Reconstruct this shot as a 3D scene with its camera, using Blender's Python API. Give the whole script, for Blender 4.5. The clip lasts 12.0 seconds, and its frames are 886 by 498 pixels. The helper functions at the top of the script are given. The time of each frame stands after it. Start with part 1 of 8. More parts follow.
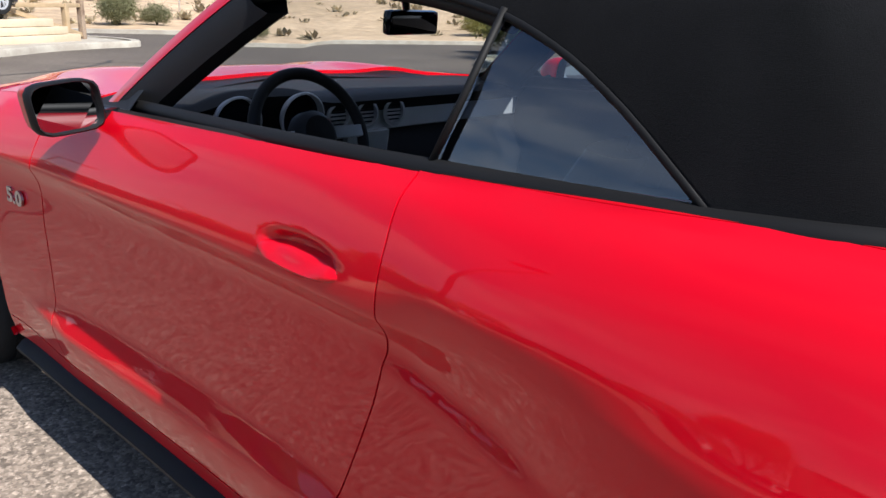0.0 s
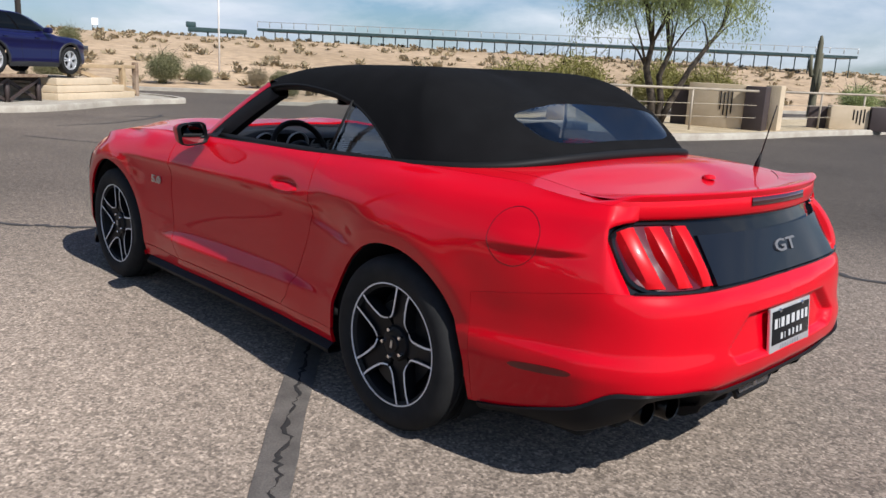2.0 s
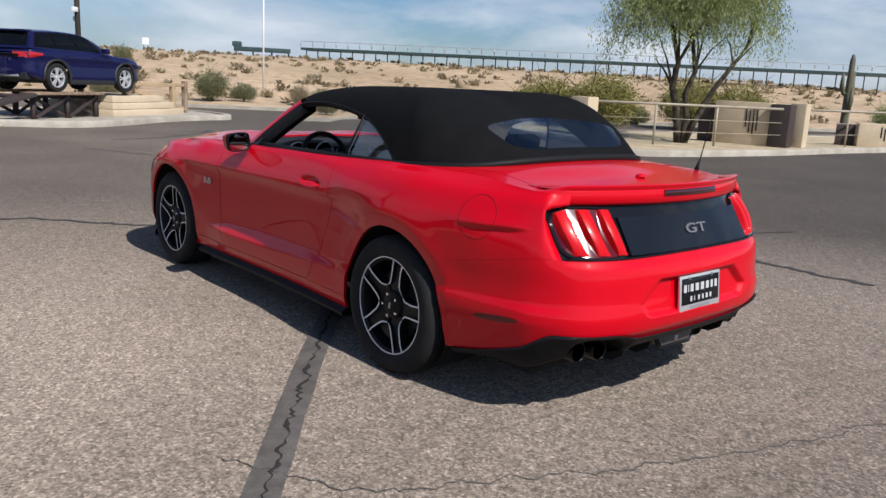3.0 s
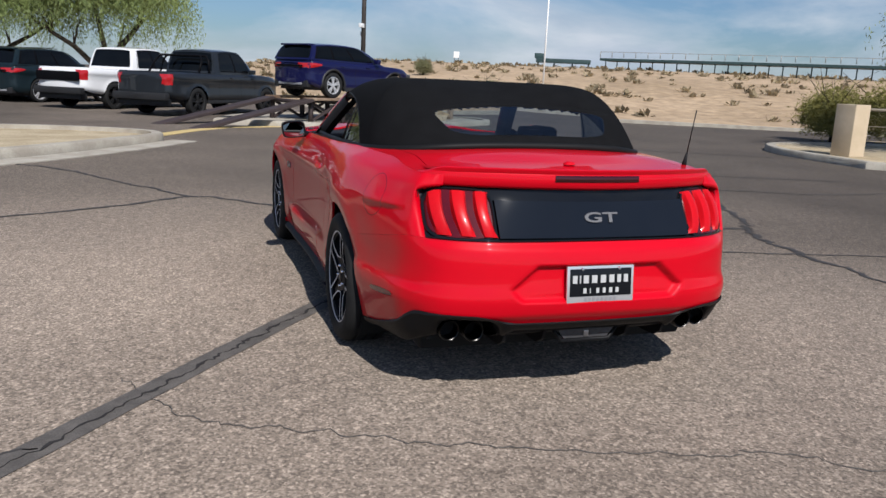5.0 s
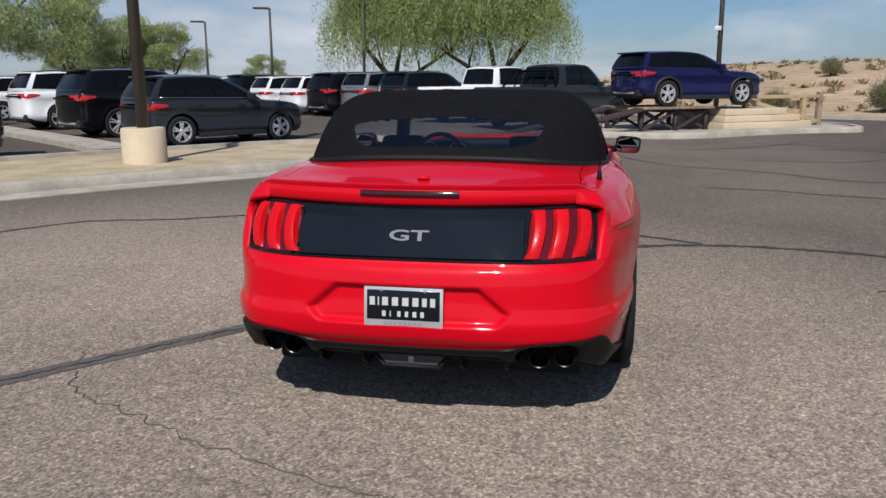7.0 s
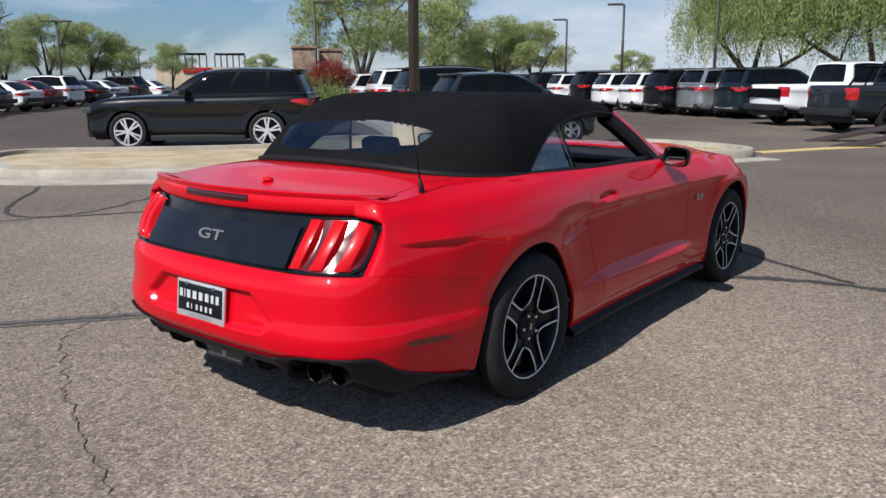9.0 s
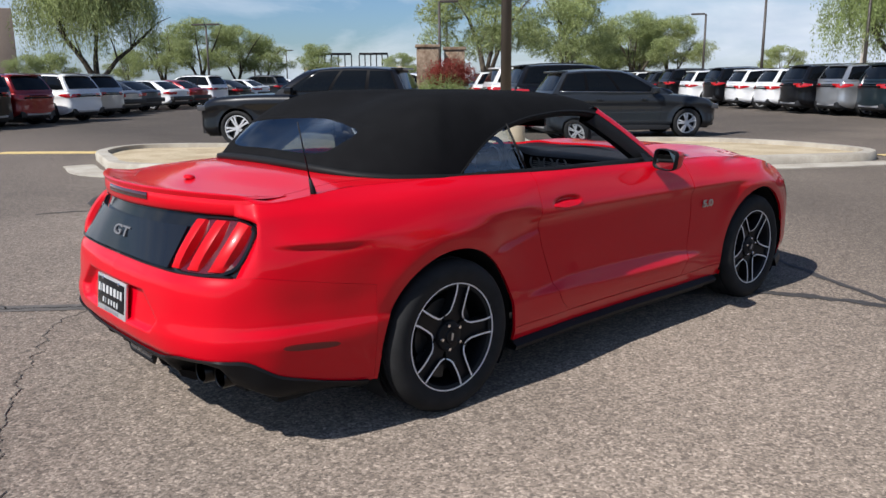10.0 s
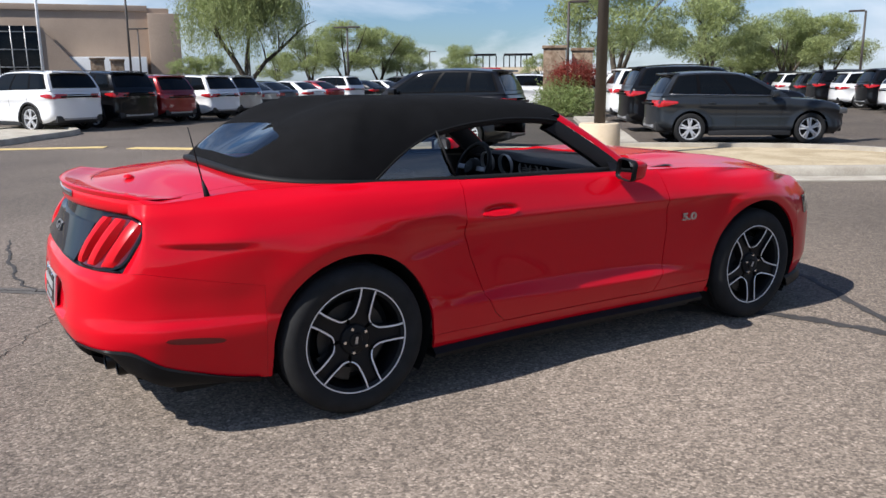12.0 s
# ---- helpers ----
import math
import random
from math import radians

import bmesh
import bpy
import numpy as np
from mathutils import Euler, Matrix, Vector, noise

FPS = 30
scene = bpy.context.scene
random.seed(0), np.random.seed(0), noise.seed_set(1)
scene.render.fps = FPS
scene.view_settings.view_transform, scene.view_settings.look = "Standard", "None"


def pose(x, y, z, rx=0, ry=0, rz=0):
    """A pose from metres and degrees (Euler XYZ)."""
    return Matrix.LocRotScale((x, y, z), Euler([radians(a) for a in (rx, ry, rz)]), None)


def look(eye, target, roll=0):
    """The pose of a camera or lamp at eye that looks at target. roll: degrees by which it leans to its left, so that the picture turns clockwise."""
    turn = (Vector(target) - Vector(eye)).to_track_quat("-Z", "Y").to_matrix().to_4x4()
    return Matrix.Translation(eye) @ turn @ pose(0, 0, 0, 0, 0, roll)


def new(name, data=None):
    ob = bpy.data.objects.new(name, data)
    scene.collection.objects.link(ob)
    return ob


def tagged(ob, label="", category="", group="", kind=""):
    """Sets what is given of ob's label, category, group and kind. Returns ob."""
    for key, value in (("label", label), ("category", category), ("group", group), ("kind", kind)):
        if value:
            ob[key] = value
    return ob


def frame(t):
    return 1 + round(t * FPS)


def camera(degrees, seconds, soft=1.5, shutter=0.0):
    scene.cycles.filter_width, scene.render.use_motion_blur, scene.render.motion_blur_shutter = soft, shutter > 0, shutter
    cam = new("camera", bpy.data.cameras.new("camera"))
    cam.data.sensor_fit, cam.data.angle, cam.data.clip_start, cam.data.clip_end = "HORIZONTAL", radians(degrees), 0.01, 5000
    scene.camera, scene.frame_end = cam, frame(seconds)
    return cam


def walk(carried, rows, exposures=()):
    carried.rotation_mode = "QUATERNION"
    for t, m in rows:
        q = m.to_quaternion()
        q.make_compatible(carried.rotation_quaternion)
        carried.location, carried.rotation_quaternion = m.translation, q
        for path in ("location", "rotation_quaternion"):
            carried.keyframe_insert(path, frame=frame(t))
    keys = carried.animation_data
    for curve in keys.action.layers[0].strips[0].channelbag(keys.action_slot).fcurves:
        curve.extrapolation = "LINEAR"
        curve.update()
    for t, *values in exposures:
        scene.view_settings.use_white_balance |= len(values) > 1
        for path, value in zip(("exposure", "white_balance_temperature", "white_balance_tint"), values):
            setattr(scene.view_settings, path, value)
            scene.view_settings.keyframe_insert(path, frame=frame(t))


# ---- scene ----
cam = camera(58.2, 12.0)
PATH = [
    (0, (-1.611, -0.21, 1.242), (-0.235, 1.118, 0.656), 1.8),
    (0.5, (-1.944, -0.704, 1.312), (-0.578, 0.65, 0.763), 2.1),
    (1, (-2.243, -1.241, 1.352), (-0.882, 0.132, 0.838), 2.4),
    (1.5, (-2.556, -1.745, 1.389), (-1.197, -0.357, 0.912), 2.8),
    (2, (-2.817, -2.219, 1.399), (-1.462, -0.817, 0.952), 2.8),
    (2.5, (-3.064, -2.653, 1.396), (-1.73, -1.224, 0.973), 2.8),
    (3, (-3.215, -3.006, 1.43), (-1.928, -1.53, 1.02), 2.8),
    (3.2, (-3.21, -3.134, 1.443), (-1.955, -1.631, 1.036), 2.8),
    (5, (-1.759, -4.068, 1.396), (-1.118, -2.22, 0.979), 2.6),
    (5.5, (-1.137, -4.215, 1.422), (-0.747, -2.299, 1.0), 1.9),
    (6, (-0.502, -4.284, 1.422), (-0.371, -2.333, 1.001), 0.9),
    (6.5, (0.123, -4.244, 1.435), (0.001, -2.292, 1.017), 0.1),
    (7, (0.737, -4.112, 1.445), (0.365, -2.191, 1.032), -0.3),
    (8.8, (2.611, -3.17, 1.455), (1.47, -1.581, 1.037), -0.1),
    (9, (2.783, -3.027, 1.469), (1.576, -1.488, 1.05), -0.2),
    (9.5, (3.11, -2.638, 1.451), (1.762, -1.223, 1.029), -0.3),
    (10, (3.392, -2.249, 1.459), (1.933, -0.949, 1.038), -0.5),
    (10.5, (3.638, -1.916, 1.461), (2.094, -0.716, 1.043), -0.5),
    (11, (3.828, -1.639, 1.478), (2.221, -0.524, 1.061), -0.5),
    (11.5, (3.987, -1.458, 1.483), (2.338, -0.406, 1.067), -0.5),
    (12, (4.017, -1.423, 1.48), (2.345, -0.409, 1.063), -0.4),
]
EXPOSURE = [(0, .7), (.5, .68), (1, .5), (2, .22), (2.5, .12), (5, -.08), (6.5, -.25), (7, -.2), (9, .08), (10.5, .32), (12, .4)]
walk(cam, [(t, look(eye, target, roll)) for t, eye, target, roll in PATH], EXPOSURE)

# ---------------- light ----------------
SUN_ELEVATION = 47.0
world = bpy.data.worlds.new("sky")
scene.world = world
world.use_nodes = True
wn, wl = world.node_tree.nodes, world.node_tree.links
for n in list(wn):
    wn.remove(n)
w_out = wn.new("ShaderNodeOutputWorld")
w_bg = wn.new("ShaderNodeBackground")
w_sky = wn.new("ShaderNodeTexSky")
w_sky.sky_type = "NISHITA"
w_sky.sun_disc = False
w_sky.sun_elevation = radians(SUN_ELEVATION)
w_sky.sun_rotation = radians(180)
w_sky.air_density, w_sky.dust_density, w_sky.ozone_density = 1.0, 0.6, 1.5
w_bg.inputs["Strength"].default_value = 0.062
# broken clouds, thicker towards the horizon
w_co = wn.new("ShaderNodeTexCoord")
w_map = wn.new("ShaderNodeMapping")
w_map.inputs["Scale"].default_value = (1.0, 1.0, 3.4)
w_no = wn.new("ShaderNodeTexNoise")
w_no.inputs["Scale"].default_value = 2.6
w_no.inputs["Detail"].default_value = 9.0
w_no.inputs["Roughness"].default_value = 0.58
w_no.inputs["Distortion"].default_value = 0.35
w_ramp = wn.new("ShaderNodeValToRGB")
w_ramp.color_ramp.elements[0].position = 0.38
w_ramp.color_ramp.elements[1].position = 0.62
w_no2 = wn.new("ShaderNodeTexNoise")
w_no2.inputs["Scale"].default_value = 6.0
w_no2.inputs["Detail"].default_value = 6.0
w_shade = wn.new("ShaderNodeValToRGB")
w_shade.color_ramp.elements[0].position, w_shade.color_ramp.elements[0].color = 0.3, (7.0, 8.5, 10.7, 1)
w_shade.color_ramp.elements[1].position, w_shade.color_ramp.elements[1].color = 0.72, (12.6, 13.3, 14.4, 1)
w_mix = wn.new("ShaderNodeMixRGB")
wl.new(w_co.outputs["Generated"], w_map.inputs["Vector"])
wl.new(w_map.outputs["Vector"], w_no.inputs["Vector"])
wl.new(w_map.outputs["Vector"], w_no2.inputs["Vector"])
wl.new(w_no.outputs["Fac"], w_ramp.inputs["Fac"])
wl.new(w_no2.outputs["Fac"], w_shade.inputs["Fac"])
w_sep = wn.new("ShaderNodeSeparateXYZ")
w_high = wn.new("ShaderNodeMapRange")
w_high.inputs["From Min"].default_value, w_high.inputs["From Max"].default_value = 0.05, 0.5
w_high.inputs["To Min"].default_value, w_high.inputs["To Max"].default_value = 1.0, 0.12
w_cov = wn.new("ShaderNodeMath")
w_cov.operation = "MULTIPLY"
wl.new(w_co.outputs["Generated"], w_sep.inputs["Vector"])
wl.new(w_sep.outputs["Z"], w_high.inputs["Value"])
wl.new(w_ramp.outputs["Color"], w_cov.inputs[0])
wl.new(w_high.outputs["Result"], w_cov.inputs[1])
wl.new(w_cov.outputs["Value"], w_mix.inputs["Fac"])
w_tint = wn.new("ShaderNodeMixRGB")
w_tint.blend_type = "MULTIPLY"
w_tint.inputs["Fac"].default_value = 1.0
w_tint.inputs["Color2"].default_value = (0.80, 1.04, 1.40, 1)
wl.new(w_sky.outputs["Color"], w_tint.inputs["Color1"])
wl.new(w_tint.outputs["Color"], w_mix.inputs["Color1"])
wl.new(w_shade.outputs["Color"], w_mix.inputs["Color2"])
wl.new(w_mix.outputs["Color"], w_bg.inputs["Color"])
wl.new(w_bg.outputs["Background"], w_out.inputs["Surface"])

sun = new("sun", bpy.data.lights.new("sun", "SUN"))
sun.data.energy = 5.2
sun.data.angle = radians(0.53)
sun.data.color = (1.0, 0.97, 0.95)
sun.matrix_world = look((0.0, -30 * math.cos(radians(SUN_ELEVATION)), 30 * math.sin(radians(SUN_ELEVATION))), (0, 0, 0))
scene.view_settings.exposure = 0.0

# ---------------- materials ----------------


def material(name, color, rough=0.5, metal=0.0, coat=0.0, spec=0.5, vary=0.0, vary_scale=8.0, fine=0.0, fine_scale=300.0,
             bump=0.0, bump_scale=200.0, transmission=0.0, ior=1.45, emit=0.0, object_random=0.0, rough_vary=0.0, sheen=0.0, coat_rough=0.03, coat_ior=1.5):
    m = bpy.data.materials.new(name)
    m.use_nodes = True
    nodes, links = m.node_tree.nodes, m.node_tree.links
    p = nodes["Principled BSDF"]
    p.inputs["Base Color"].default_value = (*color, 1)
    p.inputs["Roughness"].default_value = rough
    p.inputs["Metallic"].default_value = metal
    p.inputs["Coat Weight"].default_value = coat
    p.inputs["Coat Roughness"].default_value = coat_rough
    p.inputs["Specular IOR Level"].default_value = spec
    p.inputs["Transmission Weight"].default_value = transmission
    p.inputs["IOR"].default_value = ior
    p.inputs["Sheen Weight"].default_value = sheen
    p.inputs["Coat IOR"].default_value = coat_ior
    if emit:
        p.inputs["Emission Color"].default_value = (*color, 1)
        p.inputs["Emission Strength"].default_value = emit
    co = nodes.new("ShaderNodeTexCoord")
    last = None
    if vary or fine or object_random:
        hsv = nodes.new("ShaderNodeHueSaturation")
        hsv.inputs["Color"].default_value = (*color, 1)
        total = None
        for amount, scale, detail in ((vary, vary_scale, 5.0), (fine, fine_scale, 2.0)):
            if not amount:
                continue
            tex = nodes.new("ShaderNodeTexNoise")
            tex.inputs["Scale"].default_value = scale
            tex.inputs["Detail"].default_value = detail
            links.new(co.outputs["Object"], tex.inputs["Vector"])
            rng = nodes.new("ShaderNodeMapRange")
            rng.inputs["From Min"].default_value, rng.inputs["From Max"].default_value = 0.25, 0.75
            rng.inputs["To Min"].default_value, rng.inputs["To Max"].default_value = 1 - amount, 1 + amount
            links.new(tex.outputs["Fac"], rng.inputs["Value"])
            if total is None:
                total = rng.outputs["Result"]
            else:
                mul = nodes.new("ShaderNodeMath")
                mul.operation = "MULTIPLY"
                links.new(total, mul.inputs[0])
                links.new(rng.outputs["Result"], mul.inputs[1])
                total = mul.outputs["Value"]
        if object_random:
            info = nodes.new("ShaderNodeObjectInfo")
            rng = nodes.new("ShaderNodeMapRange")
            rng.inputs["To Min"].default_value, rng.inputs["To Max"].default_value = 1 - object_random, 1 + object_random
            links.new(info.outputs["Random"], rng.inputs["Value"])
            if total is None:
                total = rng.outputs["Result"]
            else:
                mul = nodes.new("ShaderNodeMath")
                mul.operation = "MULTIPLY"
                links.new(total, mul.inputs[0])
                links.new(rng.outputs["Result"], mul.inputs[1])
                total = mul.outputs["Value"]
        links.new(total, hsv.inputs["Value"])
        links.new(hsv.outputs["Color"], p.inputs["Base Color"])
        last = hsv
    if rough_vary:
        tex = nodes.new("ShaderNodeTexNoise")
        tex.inputs["Scale"].default_value = vary_scale * 1.7
        tex.inputs["Detail"].default_value = 4
        links.new(co.outputs["Object"], tex.inputs["Vector"])
        rng = nodes.new("ShaderNodeMapRange")
        rng.inputs["From Min"].default_value, rng.inputs["From Max"].default_value = 0.3, 0.7
        rng.inputs["To Min"].default_value, rng.inputs["To Max"].default_value = max(0.0, rough - rough_vary), rough + rough_vary
        links.new(tex.outputs["Fac"], rng.inputs["Value"])
        links.new(rng.outputs["Result"], p.inputs["Roughness"])
    if bump:
        tex = nodes.new("ShaderNodeTexNoise")
        tex.inputs["Scale"].default_value = bump_scale
        tex.inputs["Detail"].default_value = 3
        links.new(co.outputs["Object"], tex.inputs["Vector"])
        b = nodes.new("ShaderNodeBump")
        b.inputs["Strength"].default_value = bump
        b.inputs["Distance"].default_value = 0.004
        links.new(tex.outputs["Fac"], b.inputs["Height"])
        links.new(b.outputs["Normal"], p.inputs["Normal"])
    return m


def asphalt_material():
    m = bpy.data.materials.new("asphalt")
    m.use_nodes = True
    n, l = m.node_tree.nodes, m.node_tree.links
    p = n["Principled BSDF"]
    p.inputs["Roughness"].default_value = 0.85
    p.inputs["Diffuse Roughness"].default_value = 1.0
    p.inputs["Specular IOR Level"].default_value = 0.35
    co = n.new("ShaderNodeTexCoord")
    # stones in the binder
    vor = n.new("ShaderNodeTexVoronoi")
    vor.inputs["Scale"].default_value = 95.0
    l.new(co.outputs["Object"], vor.inputs["Vector"])
    bw = n.new("ShaderNodeRGBToBW")
    l.new(vor.outputs["Color"], bw.inputs["Color"])
    ramp = n.new("ShaderNodeValToRGB")
    e = ramp.color_ramp.elements
    e[0].position, e[0].color = 0.18, (0.140, 0.113, 0.090, 1)
    e[1].position, e[1].color = 0.85, (0.308, 0.254, 0.205, 1)
    mid = ramp.color_ramp.elements.new(0.45)
    mid.color = (0.193, 0.156, 0.124, 1)
    mid = ramp.color_ramp.elements.new(0.66)
    mid.color = (0.237, 0.193, 0.154, 1)
    l.new(bw.outputs["Val"], ramp.inputs["Fac"])
    # single pale chips and dark pits among them
    vor2 = n.new("ShaderNodeTexVoronoi")
    vor2.inputs["Scale"].default_value = 78.0
    l.new(co.outputs["Object"], vor2.inputs["Vector"])
    bw2 = n.new("ShaderNodeRGBToBW")
    l.new(vor2.outputs["Color"], bw2.inputs["Color"])
    chip = n.new("ShaderNodeValToRGB")
    chip.color_ramp.interpolation = "CONSTANT"
    ce = chip.color_ramp.elements
    ce[0].position, ce[0].color = 0.0, (0.68, 0.68, 0.68, 1)
    ce[1].position, ce[1].color = 0.30, (0.95, 0.95, 0.95, 1)
    for at_, v_ in ((0.52, 1.02), (0.68, 1.18), (0.80, 1.42)):
        chip.color_ramp.elements.new(at_).color = (v_, v_, v_, 1)
    l.new(bw2.outputs["Val"], chip.inputs["Fac"])
    # wear: pale and dark areas
    no = n.new("ShaderNodeTexNoise")
    no.inputs["Scale"].default_value = 0.42
    no.inputs["Detail"].default_value = 7
    l.new(co.outputs["Object"], no.inputs["Vector"])
    r1 = n.new("ShaderNodeMapRange")
    r1.inputs["From Min"].default_value, r1.inputs["From Max"].default_value = 0.3, 0.7
    r1.inputs["To Min"].default_value, r1.inputs["To Max"].default_value = 0.80, 1.18
    l.new(no.outputs["Fac"], r1.inputs["Value"])
    no2 = n.new("ShaderNodeTexNoise")
    no2.inputs["Scale"].default_value = 14.0
    no2.inputs["Detail"].default_value = 5
    l.new(co.outputs["Object"], no2.inputs["Vector"])
    r2 = n.new("ShaderNodeMapRange")
    r2.inputs["From Min"].default_value, r2.inputs["From Max"].default_value = 0.3, 0.7
    r2.inputs["To Min"].default_value, r2.inputs["To Max"].default_value = 0.84, 1.14
    l.new(no2.outputs["Fac"], r2.inputs["Value"])
    mul = n.new("ShaderNodeMath")
    mul.operation = "MULTIPLY"
    l.new(r1.outputs["Result"], mul.inputs[0])
    l.new(r2.outputs["Result"], mul.inputs[1])
    # darker, with an uneven edge, across the aisle beyond the car
    sep = n.new("ShaderNodeSeparateXYZ")
    l.new(co.outputs["Object"], sep.inputs["Vector"])
    add = n.new("ShaderNodeMath")
    add.operation = "MULTIPLY_ADD"
    add.inputs[1].default_value = 5.0
    l.new(no.outputs["Fac"], add.inputs[0])
    side = n.new("ShaderNodeMath")
    side.operation = "MAXIMUM"
    side.inputs[1].default_value = 0.0
    l.new(sep.outputs["X"], side.inputs[0])
    along = n.new("ShaderNodeMath")
    along.operation = "MULTIPLY_ADD"
    along.inputs[1].default_value = 1.05
    l.new(side.outputs["Value"], along.inputs[0])
    l.new(sep.outputs["Y"], along.inputs[2])
    l.new(along.outputs["Value"], add.inputs[2])
    aisle = n.new("ShaderNodeMapRange")
    aisle.inputs["From Min"].default_value, aisle.inputs["From Max"].default_value = 5.0, 8.8
    aisle.inputs["To Min"].default_value, aisle.inputs["To Max"].default_value = 1.0, 0.49
    l.new(add.outputs["Value"], aisle.inputs["Value"])
    mul2 = n.new("ShaderNodeMath")
    mul2.operation = "MULTIPLY"
    l.new(mul.outputs["Value"], mul2.inputs[0])
    l.new(aisle.outputs["Result"], mul2.inputs[1])
    # view-dependent brightness put into the colour: paler beside the car, darker below and beyond
    abs_x = n.new("ShaderNodeMath")
    abs_x.operation = "ABSOLUTE"
    l.new(sep.outputs["X"], abs_x.inputs[0])
    part_of = n.new("ShaderNodeMath")
    part_of.operation = "DIVIDE"
    part_of.inputs[1].default_value = 10.0
    l.new(abs_x.outputs["Value"], part_of.inputs[0])
    pale = n.new("ShaderNodeValToRGB")
    pale.color_ramp.interpolation = "EASE"
    pe = pale.color_ramp.elements
    pe[0].position, pe[0].color = 0.06, (0.90, 0.90, 0.90, 1)
    pe[1].position, pe[1].color = 0.66, (0.70, 0.70, 0.70, 1)
    for at_, v_ in ((0.19, 1.0), (0.40, 1.0)):
        pale.color_ramp.elements.new(at_).color = (v_, v_, v_, 1)
    l.new(part_of.outputs["Value"], pale.inputs["Fac"])
    mul3 = n.new("ShaderNodeMath")
    mul3.operation = "MULTIPLY"
    l.new(mul2.outputs["Value"], mul3.inputs[0])
    l.new(pale.outputs["Color"], mul3.inputs[1])
    mul4 = n.new("ShaderNodeMath")
    mul4.operation = "MULTIPLY"
    l.new(mul3.outputs["Value"], mul4.inputs[0])
    l.new(chip.outputs["Color"], mul4.inputs[1])
    hsv = n.new("ShaderNodeHueSaturation")
    l.new(ramp.outputs["Color"], hsv.inputs["Color"])
    l.new(mul4.outputs["Value"], hsv.inputs["Value"])
    l.new(hsv.outputs["Color"], p.inputs["Base Color"])
    b = n.new("ShaderNodeBump")
    b.inputs["Strength"].default_value = 0.5
    b.inputs["Distance"].default_value = 0.004
    l.new(vor.outputs["Distance"], b.inputs["Height"])
    b.invert = True
    l.new(b.outputs["Normal"], p.inputs["Normal"])
    return m


def two_tone_material(name, a, b, scale, rough=0.9, lo=0.4, hi=0.6, bump=0.3, bump_scale=60.0, fine=0.15, dist=0.01):
    m = bpy.data.materials.new(name)
    m.use_nodes = True
    n, l = m.node_tree.nodes, m.node_tree.links
    p = n["Principled BSDF"]
    p.inputs["Roughness"].default_value = rough
    p.inputs["Specular IOR Level"].default_value = 0.25
    co = n.new("ShaderNodeTexCoord")
    no = n.new("ShaderNodeTexNoise")
    no.inputs["Scale"].default_value = scale
    no.inputs["Detail"].default_value = 8
    no.inputs["Roughness"].default_value = 0.6
    l.new(co.outputs["Object"], no.inputs["Vector"])
    ramp = n.new("ShaderNodeValToRGB")
    e = ramp.color_ramp.elements
    e[0].position, e[0].color = lo, (*a, 1)
    e[1].position, e[1].color = hi, (*b, 1)
    l.new(no.outputs["Fac"], ramp.inputs["Fac"])
    no2 = n.new("ShaderNodeTexNoise")
    no2.inputs["Scale"].default_value = bump_scale
    no2.inputs["Detail"].default_value = 4
    l.new(co.outputs["Object"], no2.inputs["Vector"])
    r = n.new("ShaderNodeMapRange")
    r.inputs["From Min"].default_value, r.inputs["From Max"].default_value = 0.3, 0.7
    r.inputs["To Min"].default_value, r.inputs["To Max"].default_value = 1 - fine, 1 + fine
    l.new(no2.outputs["Fac"], r.inputs["Value"])
    hsv = n.new("ShaderNodeHueSaturation")
    l.new(ramp.outputs["Color"], hsv.inputs["Color"])
    l.new(r.outputs["Result"], hsv.inputs["Value"])
    l.new(hsv.outputs["Color"], p.inputs["Base Color"])
    bm_ = n.new("ShaderNodeBump")
    bm_.inputs["Strength"].default_value = bump
    bm_.inputs["Distance"].default_value = dist
    l.new(no2.outputs["Fac"], bm_.inputs["Height"])
    l.new(bm_.outputs["Normal"], p.inputs["Normal"])
    return m


M_ASPHALT = asphalt_material()
M_TAR = material("crack tar", (0.046, 0.042, 0.039), 0.8, vary=0.25, vary_scale=14, bump=0.3, bump_scale=120)
M_PIT = material("open crack dirt", (0.022, 0.020, 0.019), 0.9, vary=0.3, vary_scale=30)
M_FAINT = material("hairline crack dirt", (0.092, 0.082, 0.072), 0.9, vary=0.35, vary_scale=12)
M_SEAL = material("old crack seal", (0.105, 0.094, 0.083), 0.75, vary=0.3, vary_scale=9, fine=0.25, fine_scale=140, bump=0.4, bump_scale=150)
M_RED = material("red car paint", (0.60, 0.0004, 0.010), 0.42, coat=0.72, coat_ior=1.46, coat_rough=0.02, spec=0.08, vary=0.03, vary_scale=1.5)
M_FABRIC = material("black canvas top", (0.0086, 0.0088, 0.0094), 0.95, vary=0.18, vary_scale=9, fine=0.25, fine_scale=700, bump=0.25, bump_scale=900, spec=0.06)
M_PLASTIC = material("black plastic", (0.008, 0.008, 0.009), 0.5, spec=0.22, vary=0.15, vary_scale=12, bump=0.1, bump_scale=700)
M_RUBBER = material("tyre rubber", (0.019, 0.019, 0.019), 0.75, spec=0.25, vary=0.25, vary_scale=14, fine=0.12, fine_scale=260, bump=0.15, bump_scale=300)
M_GLOSS = material("gloss black", (0.008, 0.009, 0.011), 0.05, spec=0.35, vary=0.05)
M_APPL = material("dark applique", (0.010, 0.013, 0.019), 0.06, spec=0.22, vary=0.08, vary_scale=3)
M_SEALRUB = material("window rubber", (0.008, 0.008, 0.008), 0.6, spec=0.25, vary=0.1)
